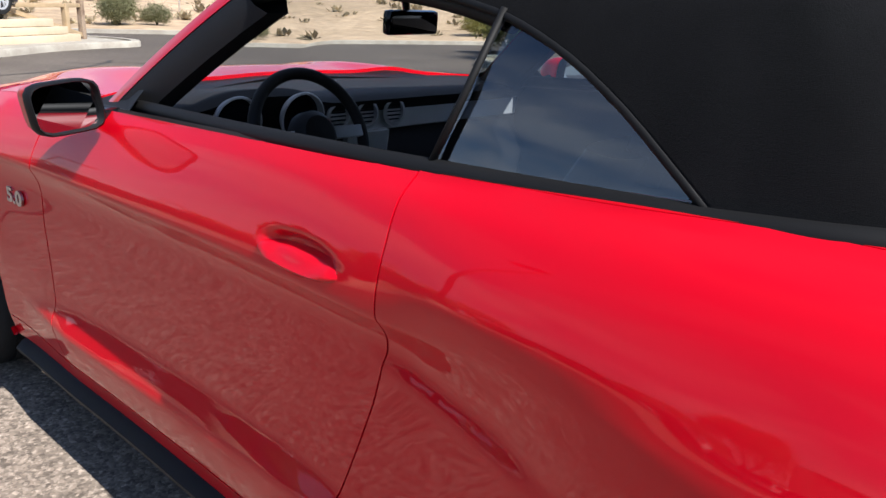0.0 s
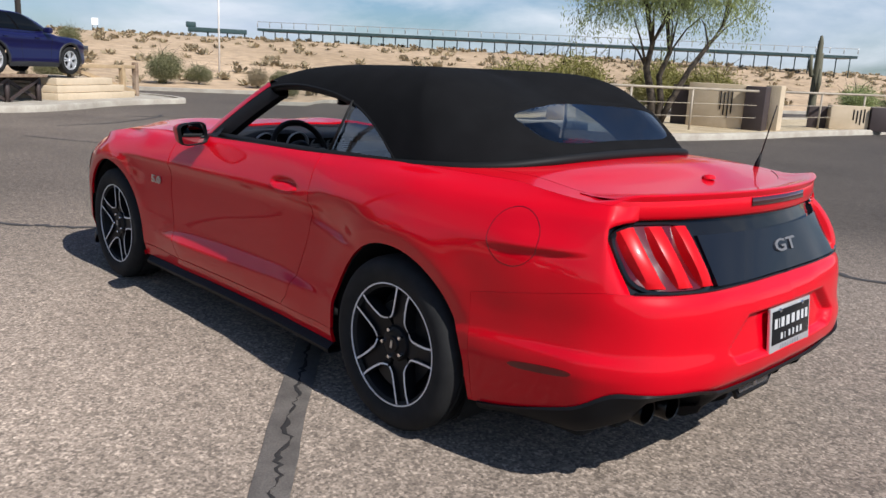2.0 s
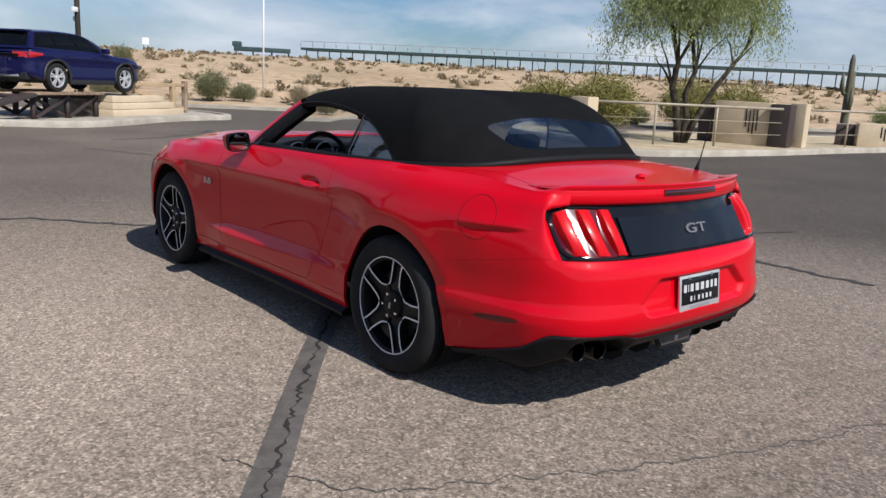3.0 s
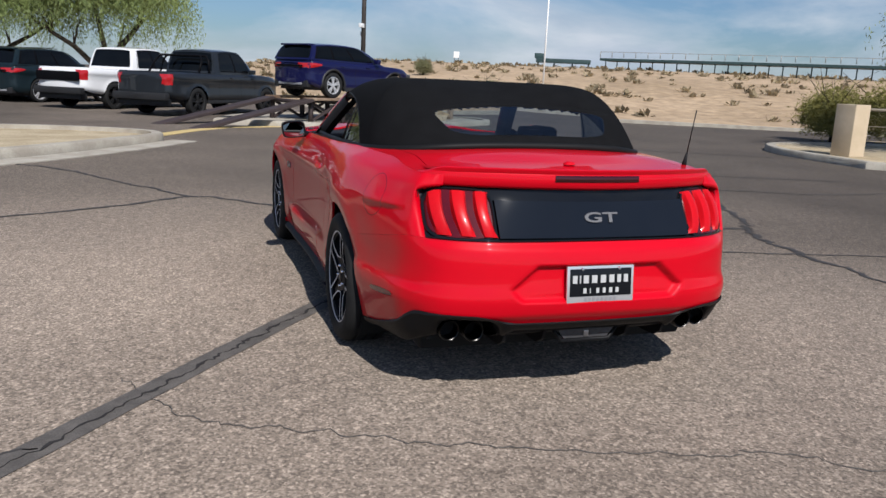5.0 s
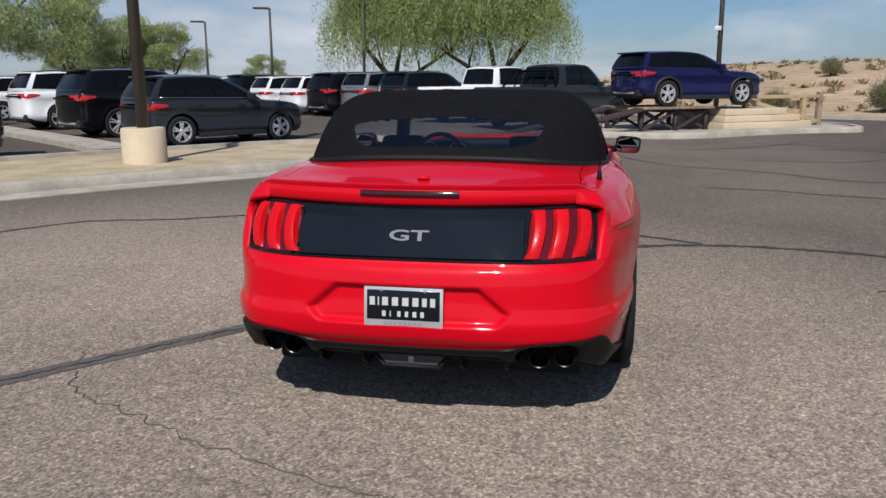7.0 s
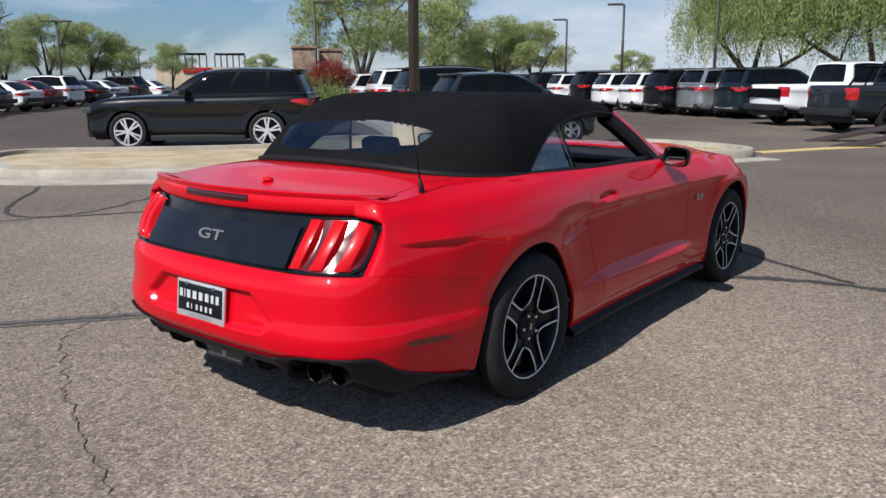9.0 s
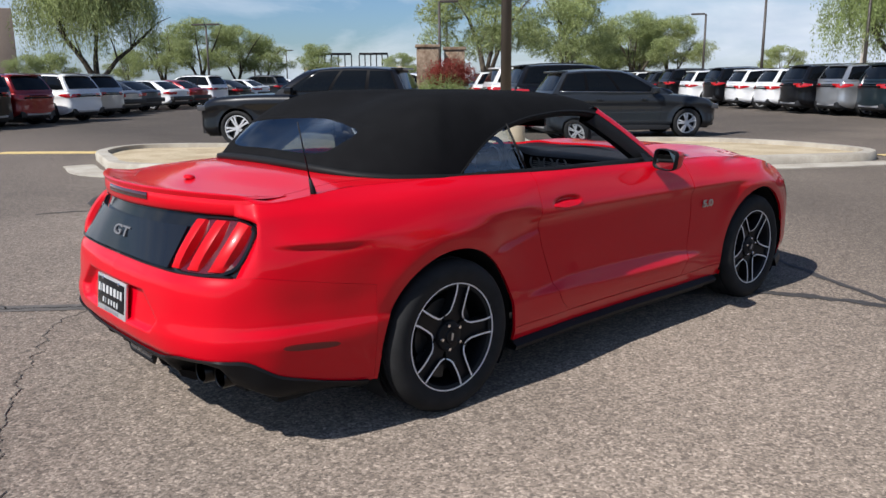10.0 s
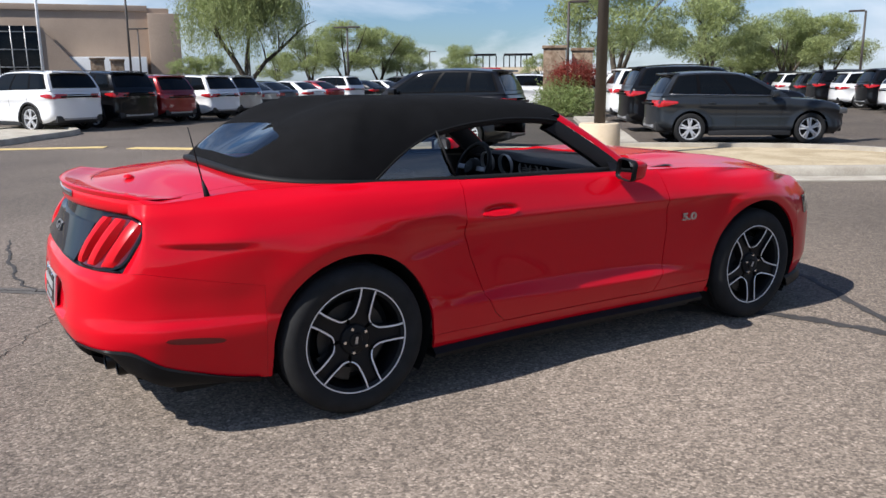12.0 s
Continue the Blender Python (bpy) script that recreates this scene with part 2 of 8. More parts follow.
M_DARK = material("inner dark", (0.008, 0.008, 0.008), 0.85, vary=0.2)
M_MACHINED = material("machined alloy", (0.80, 0.80, 0.81), 0.45, metal=0.35, vary=0.06, vary_scale=30, fine=0.08, fine_scale=400)
M_WHEELBLACK = material("black wheel paint", (0.010, 0.010, 0.011), 0.45, spec=0.22, vary=0.1)
M_STEEL = material("brake steel", (0.05, 0.05, 0.05), 0.45, metal=0.8, vary=0.15, vary_scale=20)
M_CHROME = material("chrome", (0.82, 0.82, 0.83), 0.08, metal=1.0, vary=0.03)
M_EXHAUST = material("exhaust steel", (0.035, 0.034, 0.033), 0.30, metal=1.0, vary=0.2, vary_scale=20)
M_LAMP = material("red lamp lens", (0.62, 0.006, 0.012), 0.30, coat=0.15, spec=0.12, coat_rough=0.06, vary=0.05, vary_scale=40, transmission=0.12)
M_LENS = material("deep red lens", (0.09, 0.001, 0.003), 0.12, coat=1.0, vary=0.1, vary_scale=60)
M_MARKER = material("red marker lens", (0.13, 0.002, 0.004), 0.15, coat=0.6, vary=0.05)
M_LAMPDARK = material("dark lamp lens", (0.045, 0.003, 0.005), 0.08, coat=1.0, vary=0.05)
M_CLEARLAMP = material("clear lamp", (0.06, 0.06, 0.063), 0.2, coat=0.5, vary=0.15, vary_scale=60)
M_GLASS = material("clear screen glass", (0.78, 0.84, 0.84), 0.02, transmission=1.0, ior=1.004, spec=0.9, coat=0.7)
M_RGLASS = material("tinted glass", (0.30, 0.37, 0.41), 0.02, transmission=1.0, ior=1.004, spec=0.9, coat=1.0, coat_ior=1.75)
M_QGLASS = material("dark tinted glass", (0.20, 0.26, 0.31), 0.02, transmission=1.0, ior=1.004, spec=0.9, coat=1.0, coat_ior=2.1)
M_MIRROR = material("mirror glass", (0.40, 0.41, 0.42), 0.02, metal=1.0)
M_LEATHER = material("black leather", (0.011, 0.010, 0.010), 0.55, spec=0.3, vary=0.12, vary_scale=10, bump=0.2, bump_scale=260)
M_DASH = material("dash plastic", (0.011, 0.011, 0.012), 0.6, spec=0.3, vary=0.1, bump=0.15, bump_scale=400)
M_SILVER = material("satin silver trim", (0.55, 0.55, 0.56), 0.3, metal=1.0, vary=0.05)
M_RING = material("pale satin trim", (0.42, 0.42, 0.43), 0.4, metal=0.2, vary=0.05)
M_BADGE = material("brushed badge", (0.13, 0.13, 0.135), 0.45, metal=0.0, vary=0.08)
M_WHITE = material("white print", (0.82, 0.82, 0.80), 0.5, vary=0.05)
M_PLATE = material("bright plate frame", (0.72, 0.72, 0.72), 0.22, metal=0.6, vary=0.05)
M_PRINT = material("pale plate print", (0.50, 0.50, 0.49), 0.5, vary=0.05)
M_BEZELTEXT = material("grey print", (0.22, 0.22, 0.23), 0.5, vary=0.05)
M_SCREEN = material("grey screen", (0.42, 0.43, 0.42), 0.25, coat=0.6, vary=0.03)
M_CONCRETE = two_tone_material("pale concrete", (0.33, 0.295, 0.24), (0.42, 0.385, 0.32), 2.2, bump=0.25, bump_scale=45, fine=0.1)
M_SAND = two_tone_material("decomposed granite", (0.37, 0.295, 0.185), (0.48, 0.395, 0.265), 1.4, bump=0.6, bump_scale=28, fine=0.22)
M_STUCCO = two_tone_material("tan stucco", (0.52, 0.42, 0.29), (0.60, 0.49, 0.35), 1.2, bump=0.3, bump_scale=60, fine=0.08)
M_YELLOW = two_tone_material("worn yellow paint", (0.50, 0.38, 0.17), (0.60, 0.45, 0.20), 3.5, bump=0.2, bump_scale=80, fine=0.12)
M_HILL = two_tone_material("desert soil", (0.36, 0.26, 0.16), (0.49, 0.36, 0.235), 0.09, bump=0.8, bump_scale=1.6, fine=0.22, dist=0.25, lo=0.35, hi=0.65)
M_BROWN = material("dark brown paint", (0.050, 0.036, 0.034), 0.6, vary=0.15, vary_scale=3)
M_GREYTRIM = material("satin grey dash trim", (0.55, 0.55, 0.56), 0.35, metal=0.2, vary=0.06)
M_BARK = two_tone_material("dark bark", (0.035, 0.028, 0.022), (0.10, 0.08, 0.06), 6.0, bump=0.8, bump_scale=26, fine=0.3)


def leafy(m, share=0.35):
    """Lets some light through the blades."""
    n, l = m.node_tree.nodes, m.node_tree.links
    p, out = n["Principled BSDF"], n["Material Output"]
    tr = n.new("ShaderNodeBsdfTranslucent")
    mix = n.new("ShaderNodeMixShader")
    mix.inputs["Fac"].default_value = share
    src = p.inputs["Base Color"].links[0].from_socket
    l.new(src, tr.inputs["Color"])
    l.new(p.outputs["BSDF"], mix.inputs[1])
    l.new(tr.outputs["BSDF"], mix.inputs[2])
    l.new(mix.outputs["Shader"], out.inputs["Surface"])
    return m


M_LEAF = material("pale green leaves", (0.265, 0.325, 0.118), 0.6, vary=0.35, vary_scale=0.9, fine=0.25, fine_scale=9.0)
M_LEAFDRY = material("olive desert leaves", (0.20, 0.20, 0.10), 0.7, vary=0.35, vary_scale=0.7, fine=0.3, fine_scale=8.0)
M_LEAFYEL = material("yellow green leaves", (0.26, 0.24, 0.07), 0.7, vary=0.3, vary_scale=0.8, fine=0.3, fine_scale=8.0)
M_FLOWER = material("red flowers", (0.26, 0.045, 0.03), 0.6, vary=0.35, vary_scale=3.0)
M_SCRUB = material("dry scrub", (0.34, 0.275, 0.17), 0.8, vary=0.45, vary_scale=0.25, fine=0.25, fine_scale=3.0)
M_LEAFMID = material("mid green leaves", (0.29, 0.335, 0.135), 0.65, vary=0.35, vary_scale=0.8, fine=0.25, fine_scale=8.0)
for m_ in (M_LEAFMID, M_LEAF, M_LEAFDRY, M_LEAFYEL, M_FLOWER, M_SCRUB):
    leafy(m_)
M_POLE = material("brown pole paint", (0.055, 0.045, 0.038), 0.5, vary=0.15, vary_scale=4)
M_GALV = material("galvanised steel", (0.40, 0.40, 0.39), 0.5, metal=0.6, vary=0.15, vary_scale=5)
M_RUST = two_tone_material("rusty steel", (0.16, 0.10, 0.065), (0.32, 0.24, 0.17), 3.0, bump=0.3, bump_scale=40, fine=0.2)
M_BEAM = material("teal painted steel", (0.030, 0.060, 0.062), 0.5, vary=0.25, vary_scale=0.6)
M_PEACH = two_tone_material("peach stucco", (0.36, 0.275, 0.21), (0.41, 0.315, 0.24), 0.25, bump=0.2, bump_scale=12, fine=0.06)
M_CGLASS = material("parked car glass", (0.004, 0.005, 0.006), 0.04, vary=0.05, spec=0.22)
M_CSURR = material("black window surround", (0.005, 0.005, 0.006), 0.45, vary=0.1, spec=0.06)
M_SKID = material("satin bumper insert", (0.34, 0.34, 0.35), 0.4, metal=0.3, vary=0.1, vary_scale=5)
M_DKALLOY = material("black car alloy", (0.016, 0.016, 0.017), 0.35, vary=0.1)
M_CTRIM = material("dark car trim", (0.020, 0.020, 0.021), 0.55, vary=0.2, vary_scale=4)
M_CARRED = material("dull red lens", (0.42, 0.012, 0.016), 0.15, coat=0.8, vary=0.1)
M_ALLOY = material("car alloy", (0.68, 0.68, 0.69), 0.35, metal=0.5, vary=0.1)


def car_paint(name, color, metal=0.3, coat=1.0):
    return material(name, color, 0.32, metal=metal, coat=coat, coat_ior=1.5, coat_rough=0.02, spec=0.5 if coat > .6 else 0.2, fine=0.05, fine_scale=700, vary=0.04, vary_scale=1.2)


P_BLUE = car_paint("deep blue paint", (0.007, 0.008, 0.050), 0.0, 0.6)
P_WHITE = car_paint("white paint", (0.78, 0.78, 0.77), 0.0)
P_BLACK = car_paint("black paint", (0.004, 0.004, 0.005), 0.0, 0.6)
P_GREY = car_paint("graphite paint", (0.018, 0.021, 0.025), 0.0, 0.6)
P_SILVER = car_paint("silver paint", (0.42, 0.43, 0.44), 0.7)
P_DKRED = car_paint("dark red paint", (0.26, 0.012, 0.014), 0.3)
P_TEAL = car_paint("dark teal paint", (0.012, 0.022, 0.027), 0.2, 0.5)
P_SLATE = car_paint("slate paint", (0.085, 0.10, 0.125), 0.5)

# ---------------- building helpers ----------------


def part(name, geo, mat, parent=None, label="", at=None):
    """Links a bmesh (consumed) or a mesh as one object; alike pieces may share a mesh."""
    if isinstance(geo, bmesh.types.BMesh):
        me = bpy.data.meshes.new(name)
        geo.to_mesh(me)
        geo.free()
    else:
        me = geo
    ob = new(name, me)
    if not me.materials:
        me.materials.append(mat)
    if me.materials[0] != mat:
        ob.material_slots[0].link = "OBJECT"
        ob.material_slots[0].material = mat
    if parent is not None:
        ob.parent = parent
    if at is not None:
        ob.matrix_basis = at
    if label:
        ob["label"] = label
    return ob


def thing(name, label, category, group="", kind="", at=None):
    ob = new(name)
    ob.empty_display_size = 0.2
    if at is not None:
        ob.matrix_basis = at
    return tagged(ob, label, category, group, kind)


def pchip(xs, ys):
    """A smooth curve through the points that never overshoots."""
    xs, ys = np.array(xs, float), np.array(ys, float)
    h = np.diff(xs)
    d = np.diff(ys) / h
    m = np.zeros_like(xs)
    m[0], m[-1] = d[0], d[-1]
    for i in range(1, len(xs) - 1):
        if d[i - 1] * d[i] > 0:
            w1, w2 = 2 * h[i] + h[i - 1], h[i] + 2 * h[i - 1]
            m[i] = (w1 + w2) / (w1 / d[i - 1] + w2 / d[i])

    def f(x):
        x = np.clip(np.asarray(x, float), xs[0], xs[-1])
        i = np.clip(np.searchsorted(xs, x, side="right") - 1, 0, len(xs) - 2)
        t = (x - xs[i]) / h[i]
        return ((1 + 2 * t) * (1 - t) ** 2 * ys[i] + t * (1 - t) ** 2 * h[i] * m[i]
                + t * t * (3 - 2 * t) * ys[i + 1] + t * t * (t - 1) * h[i] * m[i + 1])
    return f


def curve(xs, ys):
    """Catmull-Rom through the points, for plan lines."""
    xs, ys = np.array(xs, float), np.array(ys, float)
    m = np.gradient(ys, xs)
    h = np.diff(xs)

    def f(x):
        x = np.clip(np.asarray(x, float), xs[0], xs[-1])
        i = np.clip(np.searchsorted(xs, x, side="right") - 1, 0, len(xs) - 2)
        t = (x - xs[i]) / h[i]
        return ((1 + 2 * t) * (1 - t) ** 2 * ys[i] + t * (1 - t) ** 2 * h[i] * m[i]
                + t * t * (3 - 2 * t) * ys[i + 1] + t * t * (t - 1) * h[i] * m[i + 1])
    return f


def smooth_mesh(bm, angle=40):
    for f in bm.faces:
        f.smooth = True
    lim = radians(angle)
    for e in bm.edges:
        if len(e.link_faces) == 2 and e.calc_face_angle(0) > lim:
            e.smooth = False
    return bm


def box(bm, x0, y0, z0, x1, y1, z1, bevel=0.0, m=None):
    vs = [bm.verts.new((x, y, z)) for x in (x0, x1) for y in (y0, y1) for z in (z0, z1)]
    fs = [bm.faces.new([vs[i] for i in q]) for q in ((0, 1, 3, 2), (4, 6, 7, 5), (0, 4, 5, 1), (2, 3, 7, 6), (0, 2, 6, 4), (1, 5, 7, 3))]
    if bevel:
        es = list({e for f in fs for e in f.edges})
        out = bmesh.ops.bevel(bm, geom=es, offset=bevel, segments=2, profile=0.6, affect="EDGES")
        vs = list({v for f in out["faces"] for v in f.verts} | {v for v in vs if v.is_valid})
    if m is not None:
        bmesh.ops.transform(bm, matrix=m, verts=[v for v in vs if v.is_valid])
    return bm


def box_bm(*a, **k):
    return smooth_mesh(box(bmesh.new(), *a, **k), 35)


def tube(bm, pts, radii, sides=8, cap=True):
    """A tube through points, with a radius for each."""
    pts = [Vector(p) for p in pts]
    rings = []
    ref = Vector((0, 0, 1))
    for i, p in enumerate(pts):
        d = (pts[min(i + 1, len(pts) - 1)] - pts[max(i - 1, 0)]).normalized()
        a = d.cross(ref if abs(d.dot(ref)) < 0.95 else Vector((1, 0, 0))).normalized()
        b = d.cross(a)
        r = radii[i] if hasattr(radii, "__len__") else radii
        rings.append([bm.verts.new(p + (a * math.cos(k * math.tau / sides) + b * math.sin(k * math.tau / sides)) * r) for k in range(sides)])
    for q, w in zip(rings, rings[1:]):
        for k in range(sides):
            bm.faces.new((q[k], q[(k + 1) % sides], w[(k + 1) % sides], w[k]))
    if cap:
        bm.faces.new(rings[0][::-1])
        bm.faces.new(rings[-1])
    for r in rings:
        for v in r:
            for f in v.link_faces:
                f.smooth = True
    return bm


def lathe(bm, profile, sides=48, axis="x", close=False):
    """Turns (radius, along) points round an axis."""
    rings = []
    for r, a in profile:
        ring = []
        for k in range(sides):
            c, s = math.cos(k * math.tau / sides), math.sin(k * math.tau / sides)
            ring.append(bm.verts.new((a, r * c, r * s) if axis == "x" else (r * c, r * s, a) if axis == "z" else (r * c, a, r * s)))
        rings.append(ring)
    pairs = list(zip(rings, rings[1:]))
    if close:
        pairs.append((rings[-1], rings[0]))
    for q, w in pairs:
        for k in range(sides):
            bm.faces.new((q[k], q[(k + 1) % sides], w[(k + 1) % sides], w[k]))
    bmesh.ops.recalc_face_normals(bm, faces=bm.faces)
    return bm


def grid(bm, P, mirror=False, flip=False):
    """Faces over an array of points, rows by columns."""
    rows, cols = P.shape[:2]
    V = [[bm.verts.new(P[i, j]) for j in range(cols)] for i in range(rows)]
    for i in range(rows - 1):
        for j in range(cols - 1):
            q = (V[i][j], V[i][j + 1], V[i + 1][j + 1], V[i + 1][j])
            bm.faces.new(q[::-1] if flip else q)
    return V


def prism(bm, outline, z0, z1, bevel=0.0):
    """A flat outline (x, y) raised from z0 to z1."""
    lo = [bm.verts.new((x, y, z0)) for x, y in outline]
    hi = [bm.verts.new((x, y, z1)) for x, y in outline]
    n = len(outline)
    top = bm.faces.new(hi)
    bm.faces.new(lo[::-1])
    for i in range(n):
        bm.faces.new((lo[i], lo[(i + 1) % n], hi[(i + 1) % n], hi[i]))
    bmesh.ops.recalc_face_normals(bm, faces=bm.faces)
    if bevel:
        bmesh.ops.bevel(bm, geom=list(top.edges), offset=bevel, segments=2, profile=0.6, affect="EDGES")
    return bm


def letters(text, size, depth, mat, parent, name, m, label="", bold=0.0):
    cu = bpy.data.curves.new(name, "FONT")
    cu.body, cu.size, cu.extrude, cu.align_x, cu.align_y = text, size, depth, "CENTER", "CENTER"
    cu.resolution_u, cu.offset = 4, bold
    ob = bpy.data.objects.new(name, cu)
    scene.collection.objects.link(ob)
    me = bpy.data.meshes.new_from_object(ob.evaluated_get(bpy.context.evaluated_depsgraph_get()))
    bpy.data.objects.remove(ob)
    me.materials.clear()
    return part(name, me, mat, parent, label, at=m)

# ---------------- ground, kerbs, hill ----------------
HILL_A, HILL_N = Vector((12.0, 26.3, 0)), Vector((.46, .888, 0)).normalized()   # far kerb line and its outward side
hill_rise = pchip([0, .3, 4, 10, 22, 40, 62, 120, 900], [0, .12, .25, .75, 1.75, 2.75, 3.25, 3.0, 2.0])
bear_gain = pchip([-60, -14, -2, 8, 16, 60, 85, 130], [0, 0, .35, .85, 1.0, .95, .8, .6])


def ground_z(x, y):
    s = (x - HILL_A.x) * HILL_N.x + (y - HILL_A.y) * HILL_N.y
    if s <= 0:
        return 0.0
    b = math.degrees(math.atan2(x, y + 4))
    z = float(hill_rise(s)) * float(bear_gain(b))
    return z + min(1.0, s / 20) * .35 * noise.noise(Vector((x * .06, y * .06, 0))) + min(1.0, s / 10) * .12 * noise.noise(Vector((x * .35, y * .35, 3)))


bm = bmesh.new()
# one sheet out to the horizon
ticks = [-900, -300, -120, -60, -30, -15, 0, 15, 30, 60, 120, 300, 900]
grid(bm, np.array([[(x, y, 0) for x in ticks] for y in ticks], float))
ground = tagged(part("ground", bm, M_ASPHALT), "worn grey-brown asphalt of a car lot", "ground", kind="structure")

# desert bank beyond the far road
bm = bmesh.new()
T = Vector((HILL_N.y, -HILL_N.x, 0))
ss = [0, .25, .6, 1.2, 2, 3, 4, 5.5, 7, 9, 11, 13.5, 16, 19, 22, 26, 30, 35, 40, 46, 52, 60, 70, 85, 110, 160, 300, 700]
us = list(np.linspace(-60, 120, 150))
rows = []
for s in ss:
    row = []
    for u in us:
        p = HILL_A + HILL_N * s + T * u
        row.append((p.x, p.y, ground_z(p.x, p.y) + (.0 if s == 0 else .02) - (.02 if s == 0 else 0)))
    rows.append(row)
grid(bm, np.array(rows))
bmesh.ops.recalc_face_normals(bm, faces=bm.faces)
tagged(part("desert_bank", smooth_mesh(bm, 80), M_HILL), "sandy desert bank with dry scrub beyond the road", "hillside", kind="structure")


def kerb(name, pts, width, height, mat=None, label="pale concrete kerb", closed=False):
    """A kerb with a rounded top along a plan line."""
    bm = bmesh.new()
    n = len(pts)
    rows = []
    for i in range(n):
        a = Vector((*pts[i - 1 if (i or closed) else 0], 0))
        b = Vector((*pts[(i + 1) % n if (i < n - 1 or closed) else i], 0))
        p = Vector((*pts[i], 0))
        d = (b - a).normalized()
        o = Vector((d.y, -d.x, 0))
        rows.append([p + o * a_ + Vector((0, 0, b_)) for a_, b_ in ((width / 2, -.05), (width / 2, height * .75), (width / 2 - .03, height), (-width / 2, height), (-width / 2, -.05))])
    if closed:
        rows.append(rows[0])
    grid(bm, np.array(rows))
    bmesh.ops.recalc_face_normals(bm, faces=bm.faces)
    return tagged(part(name, smooth_mesh(bm, 40), mat or M_CONCRETE), label, "kerb", kind="structure")


def smooth_line(pts, n=8):
    xs = np.arange(len(pts))
    fx, fy = curve(xs, [p[0] for p in pts]), curve(xs, [p[1] for p in pts])
    t = np.linspace(0, len(pts) - 1, (len(pts) - 1) * n + 1)
    return list(zip(fx(t), fy(t)))


def island(name, outline, mat, label, top=.07, kerb_w=.22):
    line = smooth_line(outline + [outline[0]], 6)[:-1]
    bm = bmesh.new()
    prism(bm, line, -.02, top)
    ob = tagged(part(name, bm, mat), label, "island", kind="structure")
    kerb(name + "_kerb", line, kerb_w, .15, label="pale concrete kerb round the island", closed=True)
    return ob


# long planted strip with the light pole, between the aisle and the parked rows
island("island_1", [(-11.0, 2.7), (-9.6, 2.55), (-7.9, 4.0), (-6.4, 6.0), (-5.0, 7.7), (-3.7, 9.3), (-2.7, 10.9), (-2.0, 12.2), (-2.5, 13.2), (-4.3, 13.7), (-6.0, 13.3), (-7.6, 11.6), (-9.3, 9.3), (-11.2, 6.6), (-13.2, 4.4), (-12.6, 3.2)],
       M_SAND, "planting strip of pale decomposed granite")
# paler gutter along its front
kerb("gutter", smooth_line([(-11.2, 2.25), (-9.5, 2.1), (-7.55, 3.65), (-6.05, 5.7), (-4.65, 7.4), (-3.35, 9.0), (-2.3, 10.7), (-1.5, 12.2)], 6), .5, .02, label="flat concrete gutter")
# dividing walk that runs back beside the graphite car
kerb("divider", [(-8.9, 10.9), (-11.6, 13.1), (-14.7, 15.5), (-18.5, 18.4)], .9, .12, label="pale concrete divider walk")
# painted edge lines
kerb("painted_line_1", [(-2.1, 13.3), (-1.3, 15.0), (-.5, 16.3), (1.0, 17.1)], .32, .015, M_YELLOW, "worn yellow painted edge strip")
kerb("painted_line_2", [(-16.6, -1.0), (-15.7, 1.5)], .40, .015, M_YELLOW, "worn yellow painted edge strip")
kerb("painted_line_3", [(-15.1, 1.95), (-13.6, 3.5)], .40, .015, M_YELLOW, "worn yellow painted edge strip")
kerb("painted_line_4", [(-20.2, -7.4), (-17.2, -1.8)], .40, .015, M_YELLOW, "worn yellow painted edge strip")
island("island_4", [(-19.0, -2.6), (-17.6, -.9), (-18.8, .1), (-21.5, 1.6), (-24.0, .6), (-22.0, -1.8)], M_CONCRETE, "pale concrete parking island", .10)
# pad of the display ramp
island("island_2", [(-.6, 17.6), (.9, 17.05), (2.3, 16.6), (3.6, 17.2), (5.2, 18.6), (6.6, 19.4), (7.9, 20.1), (7.6, 22.6), (5.0, 23.4), (2.2, 22.2), (.2, 20.0)], M_CONCRETE, "pale concrete pad under the display ramp", .11)
# fenced corner by the road
island("island_3", [(11.6, 8.4), (12.4, 7.7), (14.5, 7.25), (17.2, 6.95), (20.4, 6.8), (26, 6.1), (34, 4.6), (40, 5.0), (40, 7.5), (32, 9.6), (24, 11.2), (18.5, 13.2), (14.0, 13.4), (12.1, 11.6)], M_SAND, "strip of pale granite along the fence", .10)
# far kerb
p0, p1 = HILL_A - T * 58, HILL_A + T * 110
kerb("far_kerb", [(p0.lerp(p1, k / 40).x, p0.lerp(p1, k / 40).y) for k in range(41)][::-1], .5, .13, label="pale concrete kerb along the far road")


